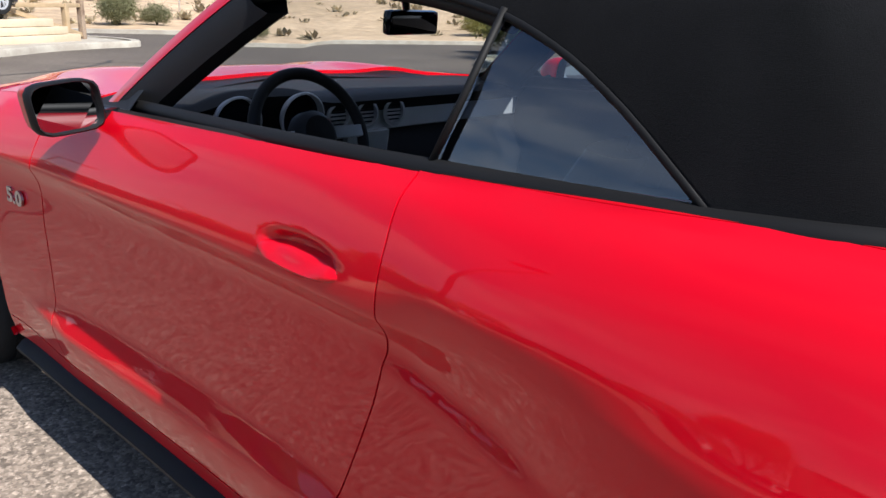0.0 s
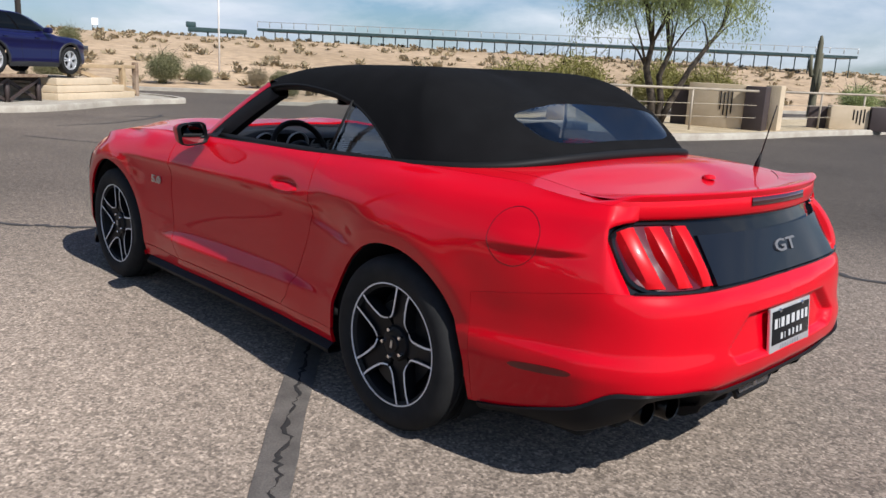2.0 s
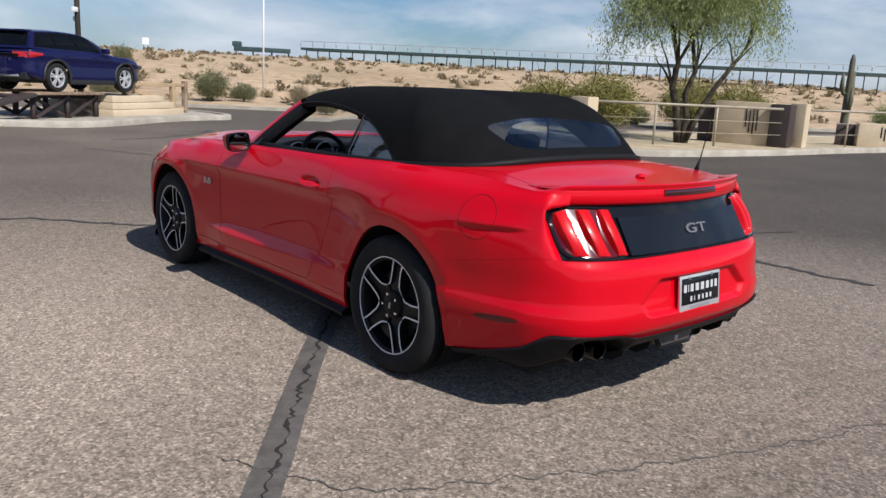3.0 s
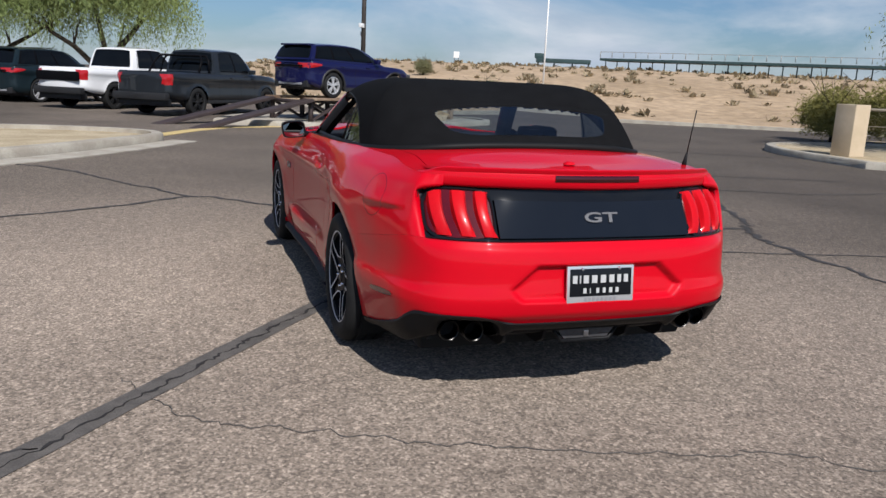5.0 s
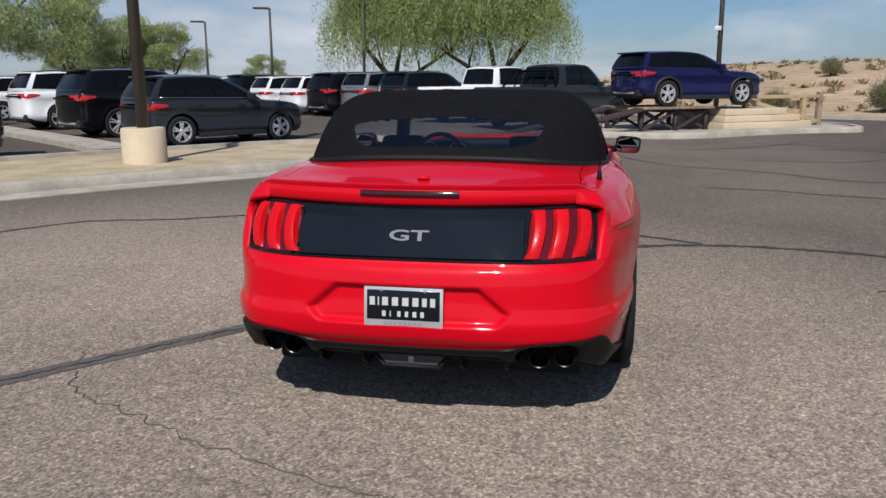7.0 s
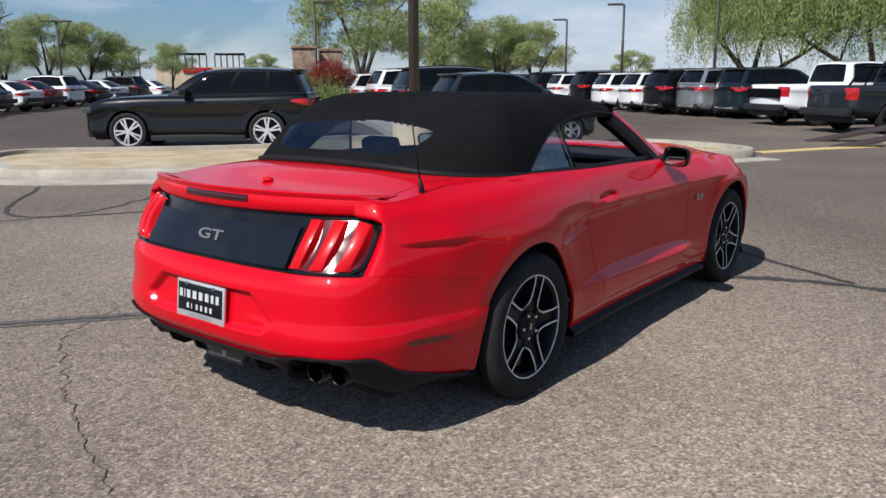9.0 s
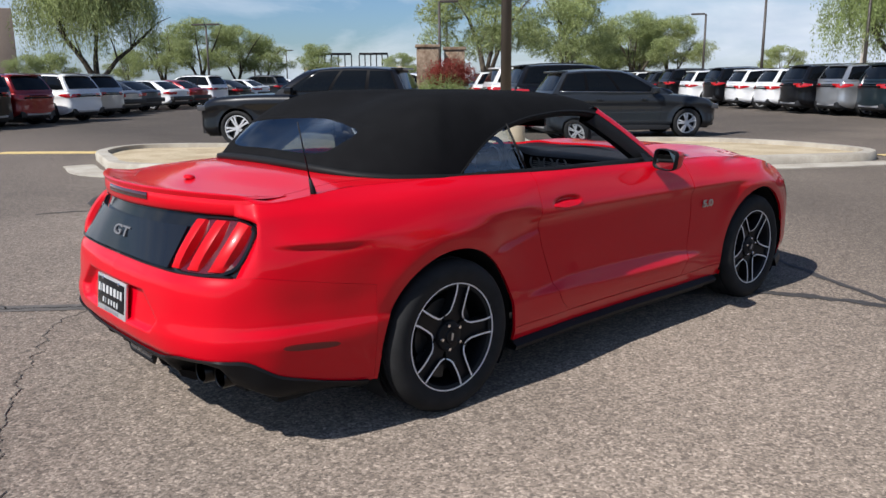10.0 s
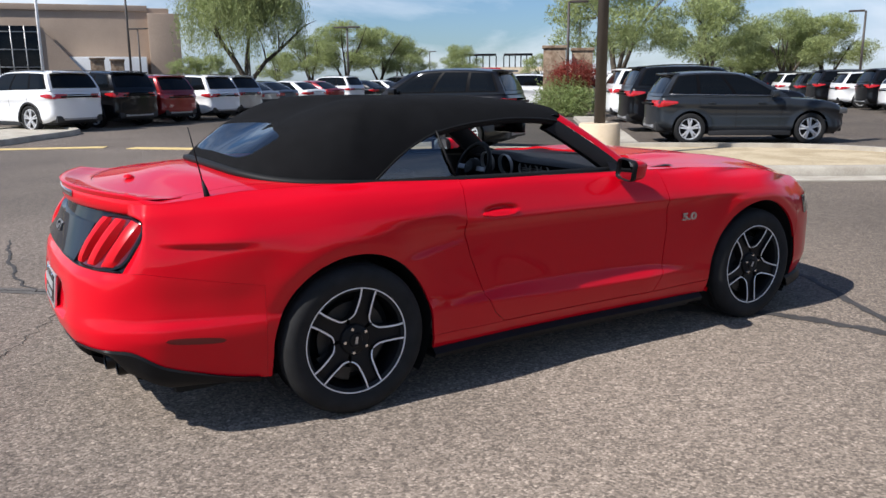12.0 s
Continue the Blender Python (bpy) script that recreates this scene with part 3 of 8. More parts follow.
def crack(pts, width, mat=M_TAR, seed=0, wobble=.03, name="crack_seal", label="dark sealed crack in the asphalt", even=.55, jag=0.0):
    rnd = random.Random(seed)
    line = smooth_line(pts, 22 if not jag else 60)
    bm = bmesh.new()
    rows = []
    for i, (x, y) in enumerate(line):
        a, b = line[max(i - 1, 0)], line[min(i + 1, len(line) - 1)]
        d = Vector((b[0] - a[0], b[1] - a[1], 0)).normalized()
        o = Vector((d.y, -d.x, 0))
        off = wobble * noise.noise(Vector((i * .22, seed * 7.3, 0))) + wobble * .5 * noise.noise(Vector((i * .9, seed * 3.1, 5)))
        off += jag * rnd.uniform(-1, 1)
        w = width * (.8 + even * noise.noise(Vector((i * .35, seed * 5.7, 9))) + (.15 if even > .1 else .03) * rnd.random()) / 2
        p = Vector((x, y, .004)) + o * off
        rows.append([p + o * w, p + o * w * .5 + Vector((0, 0, .0018)), p - o * w * .5 + Vector((0, 0, .0018)), p - o * w])
    grid(bm, np.array(rows))
    bmesh.ops.recalc_face_normals(bm, faces=bm.faces)
    if bm.faces[:][0].normal.z < 0:
        bmesh.ops.reverse_faces(bm, faces=bm.faces)
    return tagged(part(name, bm, mat), label, "crack", kind="structure")


# wide old seal with a broken crack down its middle, under the car
crack([(-3.6, -2.7), (-2.15, -.91), (-1.18, .32), (-.2, 1.5), (.5, 2.45), (.85, 2.90)], .17, M_SEAL, 1, .004, label="wide grey strip of old crack seal", even=.05)
crack([(.80, 2.80), (1.33, 3.07), (1.95, 3.15), (2.44, 3.10), (2.93, 2.98), (3.45, 2.80), (3.95, 2.66)], .10, M_TAR, 15, .03)
crack([(-3.6, -2.72), (-2.15, -.93), (-1.18, .30), (-.2, 1.48)], .016, M_PIT, 2, .03, label="ragged open crack", even=1.5, jag=.010).location.z = .003
crack([(-8.5, 2.2), (-6.2, .9), (-4.73, 3.19), (-3.71, 3.65), (-2.4, 4.4), (-1.54, 5.08), (-.92, 4.61), (-.54, 4.27), (.3, 4.0), (1.69, 3.2)], .07, M_TAR, 3, .05)
crack([(-1.54, 5.08), (-2.5, 6.5), (-3.47, 7.88), (-5.0, 8.6)], .06, M_TAR, 4, .08)
crack([(3.4, -.6), (3.5, .8), (3.63, 2.02), (3.84, 2.48), (3.97, 2.74), (4.18, 3.01), (4.56, 3.8), (4.89, 4.56), (5.19, 5.22), (5.18, 5.5), (5.16, 6.13), (4.99, 6.24)], .085, M_TAR, 5, .09)
crack([(4.94, 6.16), (5.30, 6.75), (5.69, 7.33), (6.0, 7.69), (5.86, 7.95), (5.45, 8.35)], .085, M_TAR, 16, .06)
crack([(5.28, 8.09), (5.76, 8.86), (6.3, 9.5), (6.85, 10.16), (7.09, 11.05), (6.97, 12.41)], .075, M_TAR, 17, .08)
crack([(5.32, 13.82), (6.1, 13.76), (6.97, 12.41), (8.09, 12.39), (8.7, 11.68), (9.51, 11.28), (11.5, 10.3)], .075, M_TAR, 18, .06)
crack([(3.35, 11.07), (4.44, 11.06), (5.1, 11.03), (5.98, 11.75), (6.97, 12.41)], .06, M_TAR, 19, .06)
crack([(1.16, 11.65), (1.64, 10.65), (2.07, 10.06), (2.58, 9.71), (3.5, 9.1), (4.25, 8.25), (5.24, 7.95), (5.90, 7.58), (6.44, 7.37), (6.89, 7.13), (9.0, 6.4)], .065, M_TAR, 20, .05)
crack([(2.2, 7.15), (3.1, 6.97), (3.54, 6.68), (4.4, 6.38), (4.98, 6.24)], .05, M_TAR, 21, .04)
crack([(2.2, 13.36), (3.35, 13.7), (4.79, 14.99), (5.29, 15.72)], .08, M_TAR, 22, .06)
crack([(4.28, 15.38), (5.15, 15.05), (6.02, 14.59), (8.0, 13.8)], .08, M_TAR, 23, .06)
crack([(2.68, 1.70), (3.6, 1.5), (5.4, 1.0)], .04, M_TAR, 6, .05)
crack([(.34, -1.73), (-.25, -1.55), (-.81, -1.34), (-1.3, -1.1), (-1.68, -.92), (-2.0, -.4)], .007, M_FAINT, 7, .05)
crack([(.34, -1.73), (1.2, -2.0), (2.0, -1.7)], .007, M_FAINT, 8, .09)
crack([(5.18, 5.50), (5.83, 5.44), (7.5, 5.0), (10.5, 5.3)], .06, M_TAR, 9, .08)
crack([(-4.5, -1.1), (-2.9, -1.15), (-2.25, -1.05)], .03, M_TAR, 12, .04)
crack([(-6.2, .2), (-5.87, 1.49), (-6.6, 3.0)], .05, M_TAR, 14, .08)

# ---------------- the red convertible ----------------
car = thing("convertible", "glossy red two-door convertible with raised black canvas top", "car")

# plan line of the waist, from the rear centre round to the front centre
PLAN_X = [0, .30, .55, .72, .83, .885, .925, .948, .948, .925, .908, .903, .912, .928, .942, .915, .85, .73, .5, .25, 0]
PLAN_Y = [-1.135, -1.125, -1.09, -1.01, -.865, -.66, -.4, -.1, .15, .5, .9, 1.4, 1.9, 2.3, 2.7, 3.05, 3.28, 3.46, 3.59, 3.645, 3.66]
_seg = np.hypot(np.diff(PLAN_X), np.diff(PLAN_Y))
PLAN_S = np.concatenate(([0], np.cumsum(_seg)))
plan_x, plan_y = curve(PLAN_S, PLAN_X), curve(PLAN_S, PLAN_Y)
S_END = PLAN_S[-1]
_ss = np.linspace(0, S_END, 4000)
_yy = plan_y(_ss)


def s_of_y(y):
    return np.interp(y, _yy, _ss)


S_LAMP = float(s_of_y(-.865))
# how far the skin lies inside the waist line, by height, at stations along the plan line
SKIN = [
    (0.0, (.25, .39, .44, .50, .58, .66, .70, .735), (.12, .040, .008, 0, .012, .022, .034, .062)),
    (float(s_of_y(-1.01)), (.25, .39, .43, .485, .56, .66, .70, .735), (.10, .035, .006, 0, .016, .024, .032, .052)),
    (S_LAMP, (.25, .33, .42, .47, .500, .545, .62, .7, .76, .87, .95, 1.0), (.055, .034, .010, .0, .001, .019, .024, .022, .026, .050, .072, .110)),
    (float(s_of_y(-.4)), (.22, .35, .465, .495, .54, .60, .68, .78, .84, .90, .97, 1.03), (.05, .022, .004, .005, .014, .012, .004, .0, .006, .028, .070, .165)),
    (float(s_of_y(0)), (.22, .5, .72, .80, .86, .93, .99, 1.03), (.02, .002, 0, 0, .008, .030, .075, .155)),
    (float(s_of_y(.40)), (.22, .30, .40, .5, .62, .70, .76, .80, .83, .86, .91, .97, 1.02), (.03, .006, .004, .024, .034, .033, .022, .013, .003, .000, .016, .056, .115)),
    (float(s_of_y(.62)), (.22, .30, .40, .48, .62, .72, .745, .77, .798, .812, .835, .87, .93, .975, 1.01), (.03, .010, .010, .022, .032, .035, .034, .028, .010, .0, .002, .010, .032, .058, .10)),
    (float(s_of_y(.9)), (.22, .29, .36, .41, .48, .62, .72, .745, .77, .798, .812, .835, .87, .93, .975, 1.005), (.034, .014, .010, .014, .023, .027, .028, .0275, .023, .008, .0, .003, .014, .036, .058, .085)),
    (float(s_of_y(1.8)), (.22, .29, .36, .41, .48, .62, .71, .735, .765, .796, .812, .835, .87, .92, .965, .985), (.036, .014, .010, .014, .022, .026, .027, .0265, .022, .008, .0, .004, .016, .040, .066, .09)),
    (float(s_of_y(2.25)), (.22, .32, .5, .65, .73, .79, .814, .84, .89, .945, .965), (.05, .028, .020, .020, .021, .012, .0, .008, .036, .09, .14)),
    (float(s_of_y(2.7)), (.22, .5, .75, .82, .89, .93), (.0, 0, .0, .022, .075, .16)),
    (float(s_of_y(3.28)), (.18, .35, .55, .7, .80, .85), (.06, 0, 0, .02, .08, .15)),
    (S_END, (.18, .35, .55, .68, .74, .78), (.08, 0, 0, .03, .08, .16)),
]
shelf_hi = pchip([.50, .60, .90, 1.25, 1.66, 2.14], [.428, .440, .472, .470, .458, .412])
shelf_lo = pchip([.50, .60, .90, 1.25, 1.66, 2.14], [.426, .424, .410, .394, .390, .392])
_skin_f = [pchip(z, d) for _, z, d in SKIN]
_skin_s = np.array([s for s, _, _ in SKIN])
z_low = pchip([0, .36, float(s_of_y(-1.08)), float(s_of_y(-.95)), float(s_of_y(-.8)), float(s_of_y(-.43)), float(s_of_y(-.2)), float(s_of_y(.4)), float(s_of_y(2.2)), float(s_of_y(2.6)), S_END],
              [.380, .381, .420, .420, .338, .246, .228, .226, .226, .23, .2])
z_top = pchip([0, S_LAMP, float(s_of_y(-.4)), float(s_of_y(0)), float(s_of_y(.6)), float(s_of_y(1.6)), float(s_of_y(2.2)), float(s_of_y(2.7)), float(s_of_y(3.2)), S_END],
              [1.0, 1.0, 1.03, 1.032, 1.012, .988, .968, .935, .855, .78])
ARCHES = ((.010, .352, .388), (2.715, .352, .397))
POCKET = ((-.415, .537), (-.295, .640), (.295, .640), (.415, .537), (.37, .487), (-.37, .487))


def pocket_depth(x, z):
    inside = None
    n = len(POCKET)
    for i in range(n):
        (x0, z0), (x1, z1) = POCKET[i], POCKET[(i + 1) % n]
        L = math.hypot(x1 - x0, z1 - z0)
        d = ((z1 - z0) * (x - x0) - (x1 - x0) * (z - z0)) / L
        inside = d if inside is None else np.minimum(inside, d)
    t = np.clip(inside / .016 + .3, 0, 1)
    return .028 * t * t * (3 - 2 * t)


def skin(s, z, out=0.0):
    """A point of the right-hand skin: s along the plan line, z up; out: metres proud of it."""
    s, z = np.broadcast_arrays(np.asarray(s, float), np.asarray(z, float))
    i = np.clip(np.searchsorted(_skin_s, s, side="right") - 1, 0, len(_skin_s) - 2)
    t = np.clip((s - _skin_s[i]) / (_skin_s[i + 1] - _skin_s[i]), 0, 1)
    t = t * t * (3 - 2 * t)
    D = np.stack([f(z) for f in _skin_f])
    d = np.take_along_axis(D, i[None], 0)[0] * (1 - t) + np.take_along_axis(D, i[None] + 1, 0)[0] * t
    x, y = plan_x(s), plan_y(s)
    # flared lip round each arch, with a soft ridge above it
    for ya, za, r in ARCHES:
        q = np.hypot(y - ya, z - za) - r
        up = np.clip((z - za - .02) / .26, 0, 1)
        ridge = np.where(q < .048, np.clip((q + .012) / .060, 0, 1), np.exp(-((q - .048) / .085) ** 2))
        d = d - (.012 if ya < 1 else .008) * ridge * up * up * (3 - 2 * up)
    # haunch crease that runs forward from the lamp
    u = z - .846 - .04 * (-y - .62)
    tip = np.clip((y + .84) / .14, 0, 1) * np.clip((-.385 - y) / .22, 0, 1)
    d = d - .015 * np.where(u > 0, np.exp(-(u / .050) ** 2), np.exp(-(u / .011) ** 2)) * tip * tip * (3 - 2 * tip)
    # shelf along the foot of the door
    hi, lo = shelf_hi(y), shelf_lo(y)
    ramp = np.where(z > lo, np.clip((hi - z) / np.maximum(hi - lo, .004), 0, 1), np.clip((z - .275) / (lo - .275), 0, 1) ** .8)
    ends = np.clip((y - .50) / .26, 0, 1) * np.clip((2.16 - y) / .34, 0, 1)
    d = d - .024 * ramp * ends
    # fold that falls from the door line to the rear arch
    la, lb = np.array([.66, .752]), np.array([.28, .690])
    lv = (lb - la) / np.hypot(*(lb - la))
    along = ((y - la[0]) * lv[0] + (z - la[1]) * lv[1]) / np.hypot(*(lb - la))
    off = -((y - la[0]) * lv[1] - (z - la[1]) * lv[0])
    win = np.clip(along / .30, 0, 1) * np.clip((1.25 - along) / .5, 0, 1)
    d = d + .012 * np.where(off > 0, np.exp(-(off / .014) ** 2), np.exp(-(off / .07) ** 2)) * win * win * (3 - 2 * win)
    d = d + np.where(s < 1.0, pocket_depth(x, z), 0)
    # cup behind the door handle
    q = np.hypot((y - .80) / .105, (z - .858) / .026)
    d = d + .020 * np.clip((1.12 - q) / .45, 0, 1) ** 1.2
    e = 1e-3
    tx, ty = plan_x(s + e) - plan_x(s - e), plan_y(s + e) - plan_y(s - e)
    L = np.hypot(tx, ty) + 1e-12
    nx, ny = ty / L, -tx / L
    return np.stack([x - nx * (d - out), y - ny * (d - out), z + np.zeros_like(x)], -1)


def door_gap(z):
    return np.interp(z, [.2, .30, .354, .45, .65, .806, .92, 1.02], [.86, .82, .755, .705, .63, .588, .595, .612])


def fender_gap(z):
    return np.interp(z, [.2, .29, .4, .66, .8, 1.0], [1.83, 1.85, 1.92, 1.955, 1.945, 1.91])


# columns: fine at the rear, regular along the side, with one on each shut line
cols = list(np.arange(0, S_LAMP, .014)) + [S_LAMP] + list(np.arange(S_LAMP + .02, s_of_y(.70), .021)) + list(np.arange(s_of_y(.70), s_of_y(1.0), .0085)) + list(np.arange(s_of_y(1.0), S_END - .01, .021)) + [S_END]
for y0 in (-.405, .6, 1.95, 3.1):
    k = int(np.argmin(np.abs(np.array(cols) - s_of_y(y0))))
    cols[k] = float(s_of_y(y0))
cols = np.array(cols)
col_y = plan_y(cols)
NL, NU = 50, 40
S0 = np.repeat(cols[None, :], NL + NU + 1, 0)
ZL, ZT = z_low(cols), np.maximum(z_top(cols), .76)
Z0 = np.empty_like(S0)
# the middle row falls from the lamp to the rear arch, where the bumper ends
ZM = np.where(cols > S_LAMP, np.interp(plan_y(cols), [-.865, -.405, -.1], [.738, .655, .738]), .738)
for r in range(NL + 1):
    Z0[r] = ZL + (ZM - ZL) * r / NL
for r in range(1, NU + 1):
    Z0[NL + r] = ZM + (ZT - ZM) * r / NU
YW = np.repeat(col_y[None, :], NL + NU + 1, 0)
dy = (door_gap(Z0) - .6) * np.exp(-((YW - .6) / .2) ** 2) + (fender_gap(Z0) - 1.95) * np.exp(-((YW - 1.95) / .2) ** 2)
S1 = np.where((YW > -.2) & (YW < 2.6), np.interp(YW + dy, _yy, _ss), S0)

FC_Y = (col_y[:-1] + col_y[1:]) / 2
keep = {}
SILL = .295
nrow = NL + NU
# snap rows to the sill line along the doors
for j in range(len(cols)):
    if .45 < col_y[j] < 2.1:
        r = int(np.argmin(np.abs(Z0[:, j] - SILL)))
        Z0[r, j] = SILL
cut = np.zeros((nrow, len(cols) - 1), bool)
for i in range(nrow):
    for j in range(len(cols) - 1):
        yc = float(plan_y((S1[i, j] + S1[i, j + 1] + S1[i + 1, j] + S1[i + 1, j + 1]) / 4))
        zc = (Z0[i, j] + Z0[i + 1, j] + Z0[i, j + 1] + Z0[i + 1, j + 1]) / 4
        region = ""
        for ya, za, r in ARCHES:
            if math.hypot(yc - ya, zc - za) < r or (abs(yc - ya) < .37 and zc < za):
                region = "cut"
        if region == "cut":
            cut[i, j] = True
            continue
        s = (cols[j] + cols[j + 1]) / 2
        if s < S_LAMP and zc > .738:
            cut[i, j] = True
            continue
        y = FC_Y[j]
        if y < -.405 and (i < NL or s < S_LAMP):
            region = "rear_bumper"
        elif y > 3.1:
            region = "front_bumper"
        elif .6 < y < 1.95 and zc > SILL:
            region = "door"
        elif zc < SILL and .3 < y < 2.4:
            region = "sill_panel"
        elif y < .6:
            region = "quarter_panel"
        else:
            region = "front_fender"
        keep[i, j] = region
# pull the arch edge onto its circle
for i in range(nrow + 1):
    for j in range(len(cols)):
        near = [(a, b) for a in (i - 1, i) for b in (j - 1, j) if 0 <= a < nrow and 0 <= b < len(cols) - 1]
        n_cut = sum(bool(cut[a, b]) for a, b in near)
        if 0 < n_cut < len(near):
            y, z = float(plan_y(S1[i, j])), Z0[i, j]
            for ya, za, r in ARCHES:
                q = math.hypot(y - ya, z - za)
                if abs(q - r) < .06 and z > za - .02:
                    S1[i, j] = float(s_of_y(ya + (y - ya) * r / q))
                    Z0[i, j] = za + (z - za) * r / q
                elif z <= za and abs(y - ya) < r + .08:
                    S1[i, j] = float(s_of_y(ya + math.copysign(r + .12 * (za - z) ** 1.2, y - ya)))
PTS = skin(S1, Z0)


def panel(region, mat, rim=.014, gap=.0022, more=None):
    """One pressed panel with its shut gaps and turned-in edges."""
    bm = bmesh.new()
    V = {}
    for (i, j), r in keep.items():
        if r != region:
            continue
        q = []
        for a, b in ((i, j), (i, j + 1), (i + 1, j + 1), (i + 1, j)):
            if (a, b) not in V:
                V[a, b] = bm.verts.new(PTS[a, b])
            q.append(V[a, b])
        bm.faces.new(q)
    if more:
        more(bm, V)
    finish_panel(bm, rim, gap)
    return bm


def finish_panel(bm, rim=.014, gap=.0022):
    bm.normal_update()
    edge = [e for e in bm.edges if len(e.link_faces) == 1]
    shift = {}
    for e in edge:
        for v in e.verts:
            if v not in shift:
                c = sum((f.calc_center_median() for f in v.link_faces), Vector()) / len(v.link_faces)
                shift[v] = (c - v.co).normalized() * gap
    normals = {v: v.normal.copy() for v in shift}
    for v, d in shift.items():
        v.co += d
    for f in bm.faces:
        f.smooth = True
    out = bmesh.ops.extrude_edge_only(bm, edges=edge)
    for v in out["geom"]:
        if isinstance(v, bmesh.types.BMVert):
            src = min((e.other_vert(v) for e in v.link_edges if e.other_vert(v) in normals), key=lambda o: (o.co - v.co).length)
            v.co -= normals[src] * rim
    for e in edge:
        e.smooth = False
    return bm


MIRROR_X = Matrix.Diagonal((-1, 1, 1, 1))


def pair(name, bm, mat, parent=None, label=""):
    """A part of the right-hand side and its twin on the other side."""
    parent = parent or car
    me = bpy.data.meshes.new(name)
    bm.to_mesh(me)
    bm.transform(MIRROR_X)
    bmesh.ops.reverse_faces(bm, faces=bm.faces)
    a = part(name, me, mat, parent, label)
    b = part(name, bm, mat, parent, label)
    return a, b


def both(bm):
    """Joins a half with its mirror image."""
    bm2 = bm.copy()
    bm2.transform(MIRROR_X)
    bmesh.ops.reverse_faces(bm2, faces=bm2.faces)
    me = bpy.data.meshes.new("half")
    bm2.to_mesh(me)
    bm2.free()
    bm.from_mesh(me)
    bpy.data.meshes.remove(me)
    bmesh.ops.remove_doubles(bm, verts=bm.verts, dist=.0008)
    return bm


doors = pair("door", panel("door", M_RED, gap=.0032), M_RED)
pair("front_fender", panel("front_fender", M_RED), M_RED)
pair("sill_panel", panel("sill_panel", M_RED), M_RED)


def bumper(region):
    bm = bmesh.new()
    V = {}
    for (i, j), r in keep.items():
        if r == region:
            q = []
            for a, b in ((i, j), (i, j + 1), (i + 1, j + 1), (i + 1, j)):
                if (a, b) not in V:
                    V[a, b] = bm.verts.new(PTS[a, b])
                q.append(V[a, b])
            bm.faces.new(q)
    both(bm)
    return finish_panel(bm, .004, .0004)


rear_bumper = part("rear_bumper", bumper("rear_bumper"), M_RED, car)
part("front_bumper", bumper("front_bumper"), M_RED, car)

# inner shell that closes the gaps from behind
bm = bmesh.new()
V = {}
for (i, j) in keep:
    q = []
    for a, b in ((i, j), (i, j + 1), (i + 1, j + 1), (i + 1, j)):
        if (a, b) not in V:
            p = skin(S1[a, b], Z0[a, b], -.02)
            V[a, b] = bm.verts.new(p)
        q.append(V[a, b])
    bm.faces.new(q)
part("inner_shell", both(bm), M_DARK, car)

# ---- deck and rear band ----
dcols = [c for c in cols if S_LAMP - 1e-6 <= c <= s_of_y(.585)]
DE = np.array([skin(c, max(float(z_top(c)), .76)) for c in dcols])
NW = 40
deck_c_y = np.interp(DE[:, 1], [DE[0, 1], .585], [-1.015, .585])
deck_c_z = pchip([-1.02, -.9, -.74, -.5, -.2, .4], [1.008, 1.012, 1.028, 1.070, 1.075, 1.04])(deck_c_y)
DK = np.empty((len(dcols), NW + 1, 3))
for j in range(len(dcols)):
    for k in range(NW + 1):
        w = k / NW
        fade = max(0.0, 1 - (DE[j, 1] - DE[0, 1]) / .9)
        x = DE[j, 0] * (1 - w)
        y = deck_c_y[j] + (DE[j, 1] - deck_c_y[j]) * (1 - w) ** (1 + 1.05 * fade)
        z = DE[j, 2] + (deck_c_z[j] - DE[j, 2]) * (1 - (1 - w) ** 2.4)
        back = (DE[j, 1] - DE[0, 1])
        lip = max(0.0, 1 - back / .10)
        z += .020 * lip * lip * (3 - 2 * lip) * min(1.0, max(0.0, w / .06))
        DK[j, k] = (x, y, z)
KG = 5


def open_under_top(bm):
    """Takes away what lies well inside the base line of the top."""
    bm.faces.ensure_lookup_table()
    gone = []
    for f in bm.faces:
        c = f.calc_center_median()
        if c.y > -.345 and abs(c.x) < np.interp(c.y, [-.39, -.38, -.35, -.28, -.165, -.01, .17, .4], [0, .30, .50, .64, .73, .775, .795, .80]) - .045:
            gone.append(f)
    bmesh.ops.delete(bm, geom=gone, context="FACES")
    return bm


bm = bmesh.new()
grid(bm, DK[:, KG:], flip=True)
both(bm)
open_under_top(bm)
part("trunk_lid", finish_panel(bm, .02, .0025), M_RED, car)
bm = bmesh.new()
grid(bm, DK[:, :KG + 1], flip=True)
open_under_top(bm)
pair("deck_side", finish_panel(bm, .02, .0015), M_RED)
bm = bmesh.new()
DS = DK.copy()
DS[:, :, 2] -= .03
grid(bm, DS[2:], flip=True)
part("deck_inner", open_under_top(both(bm)), M_DARK, car)
# red band under the lip
lip_line = DK[0]


def band_h(x):
    """Height of the red band under the lip."""
    return .080 - .008 * min(1.0, abs(x) / .75) ** 2


BAND = np.stack([np.array([p + np.array([0, dy_ * min(1.0, k / 4), -f * band_h(p[0])]) for k, p in enumerate(lip_line)]) for dy_, f in ((0, 0), (-.006, .06), (-.011, .18), (-.013, .5), (-.010, .82), (.0, .95), (.018, 1.0), (.05, 1.03))])
bm = bmesh.new()
grid(bm, BAND, flip=False)
both(bm)
part("spoiler_band", smooth_mesh(bm, 50), M_RED, car)
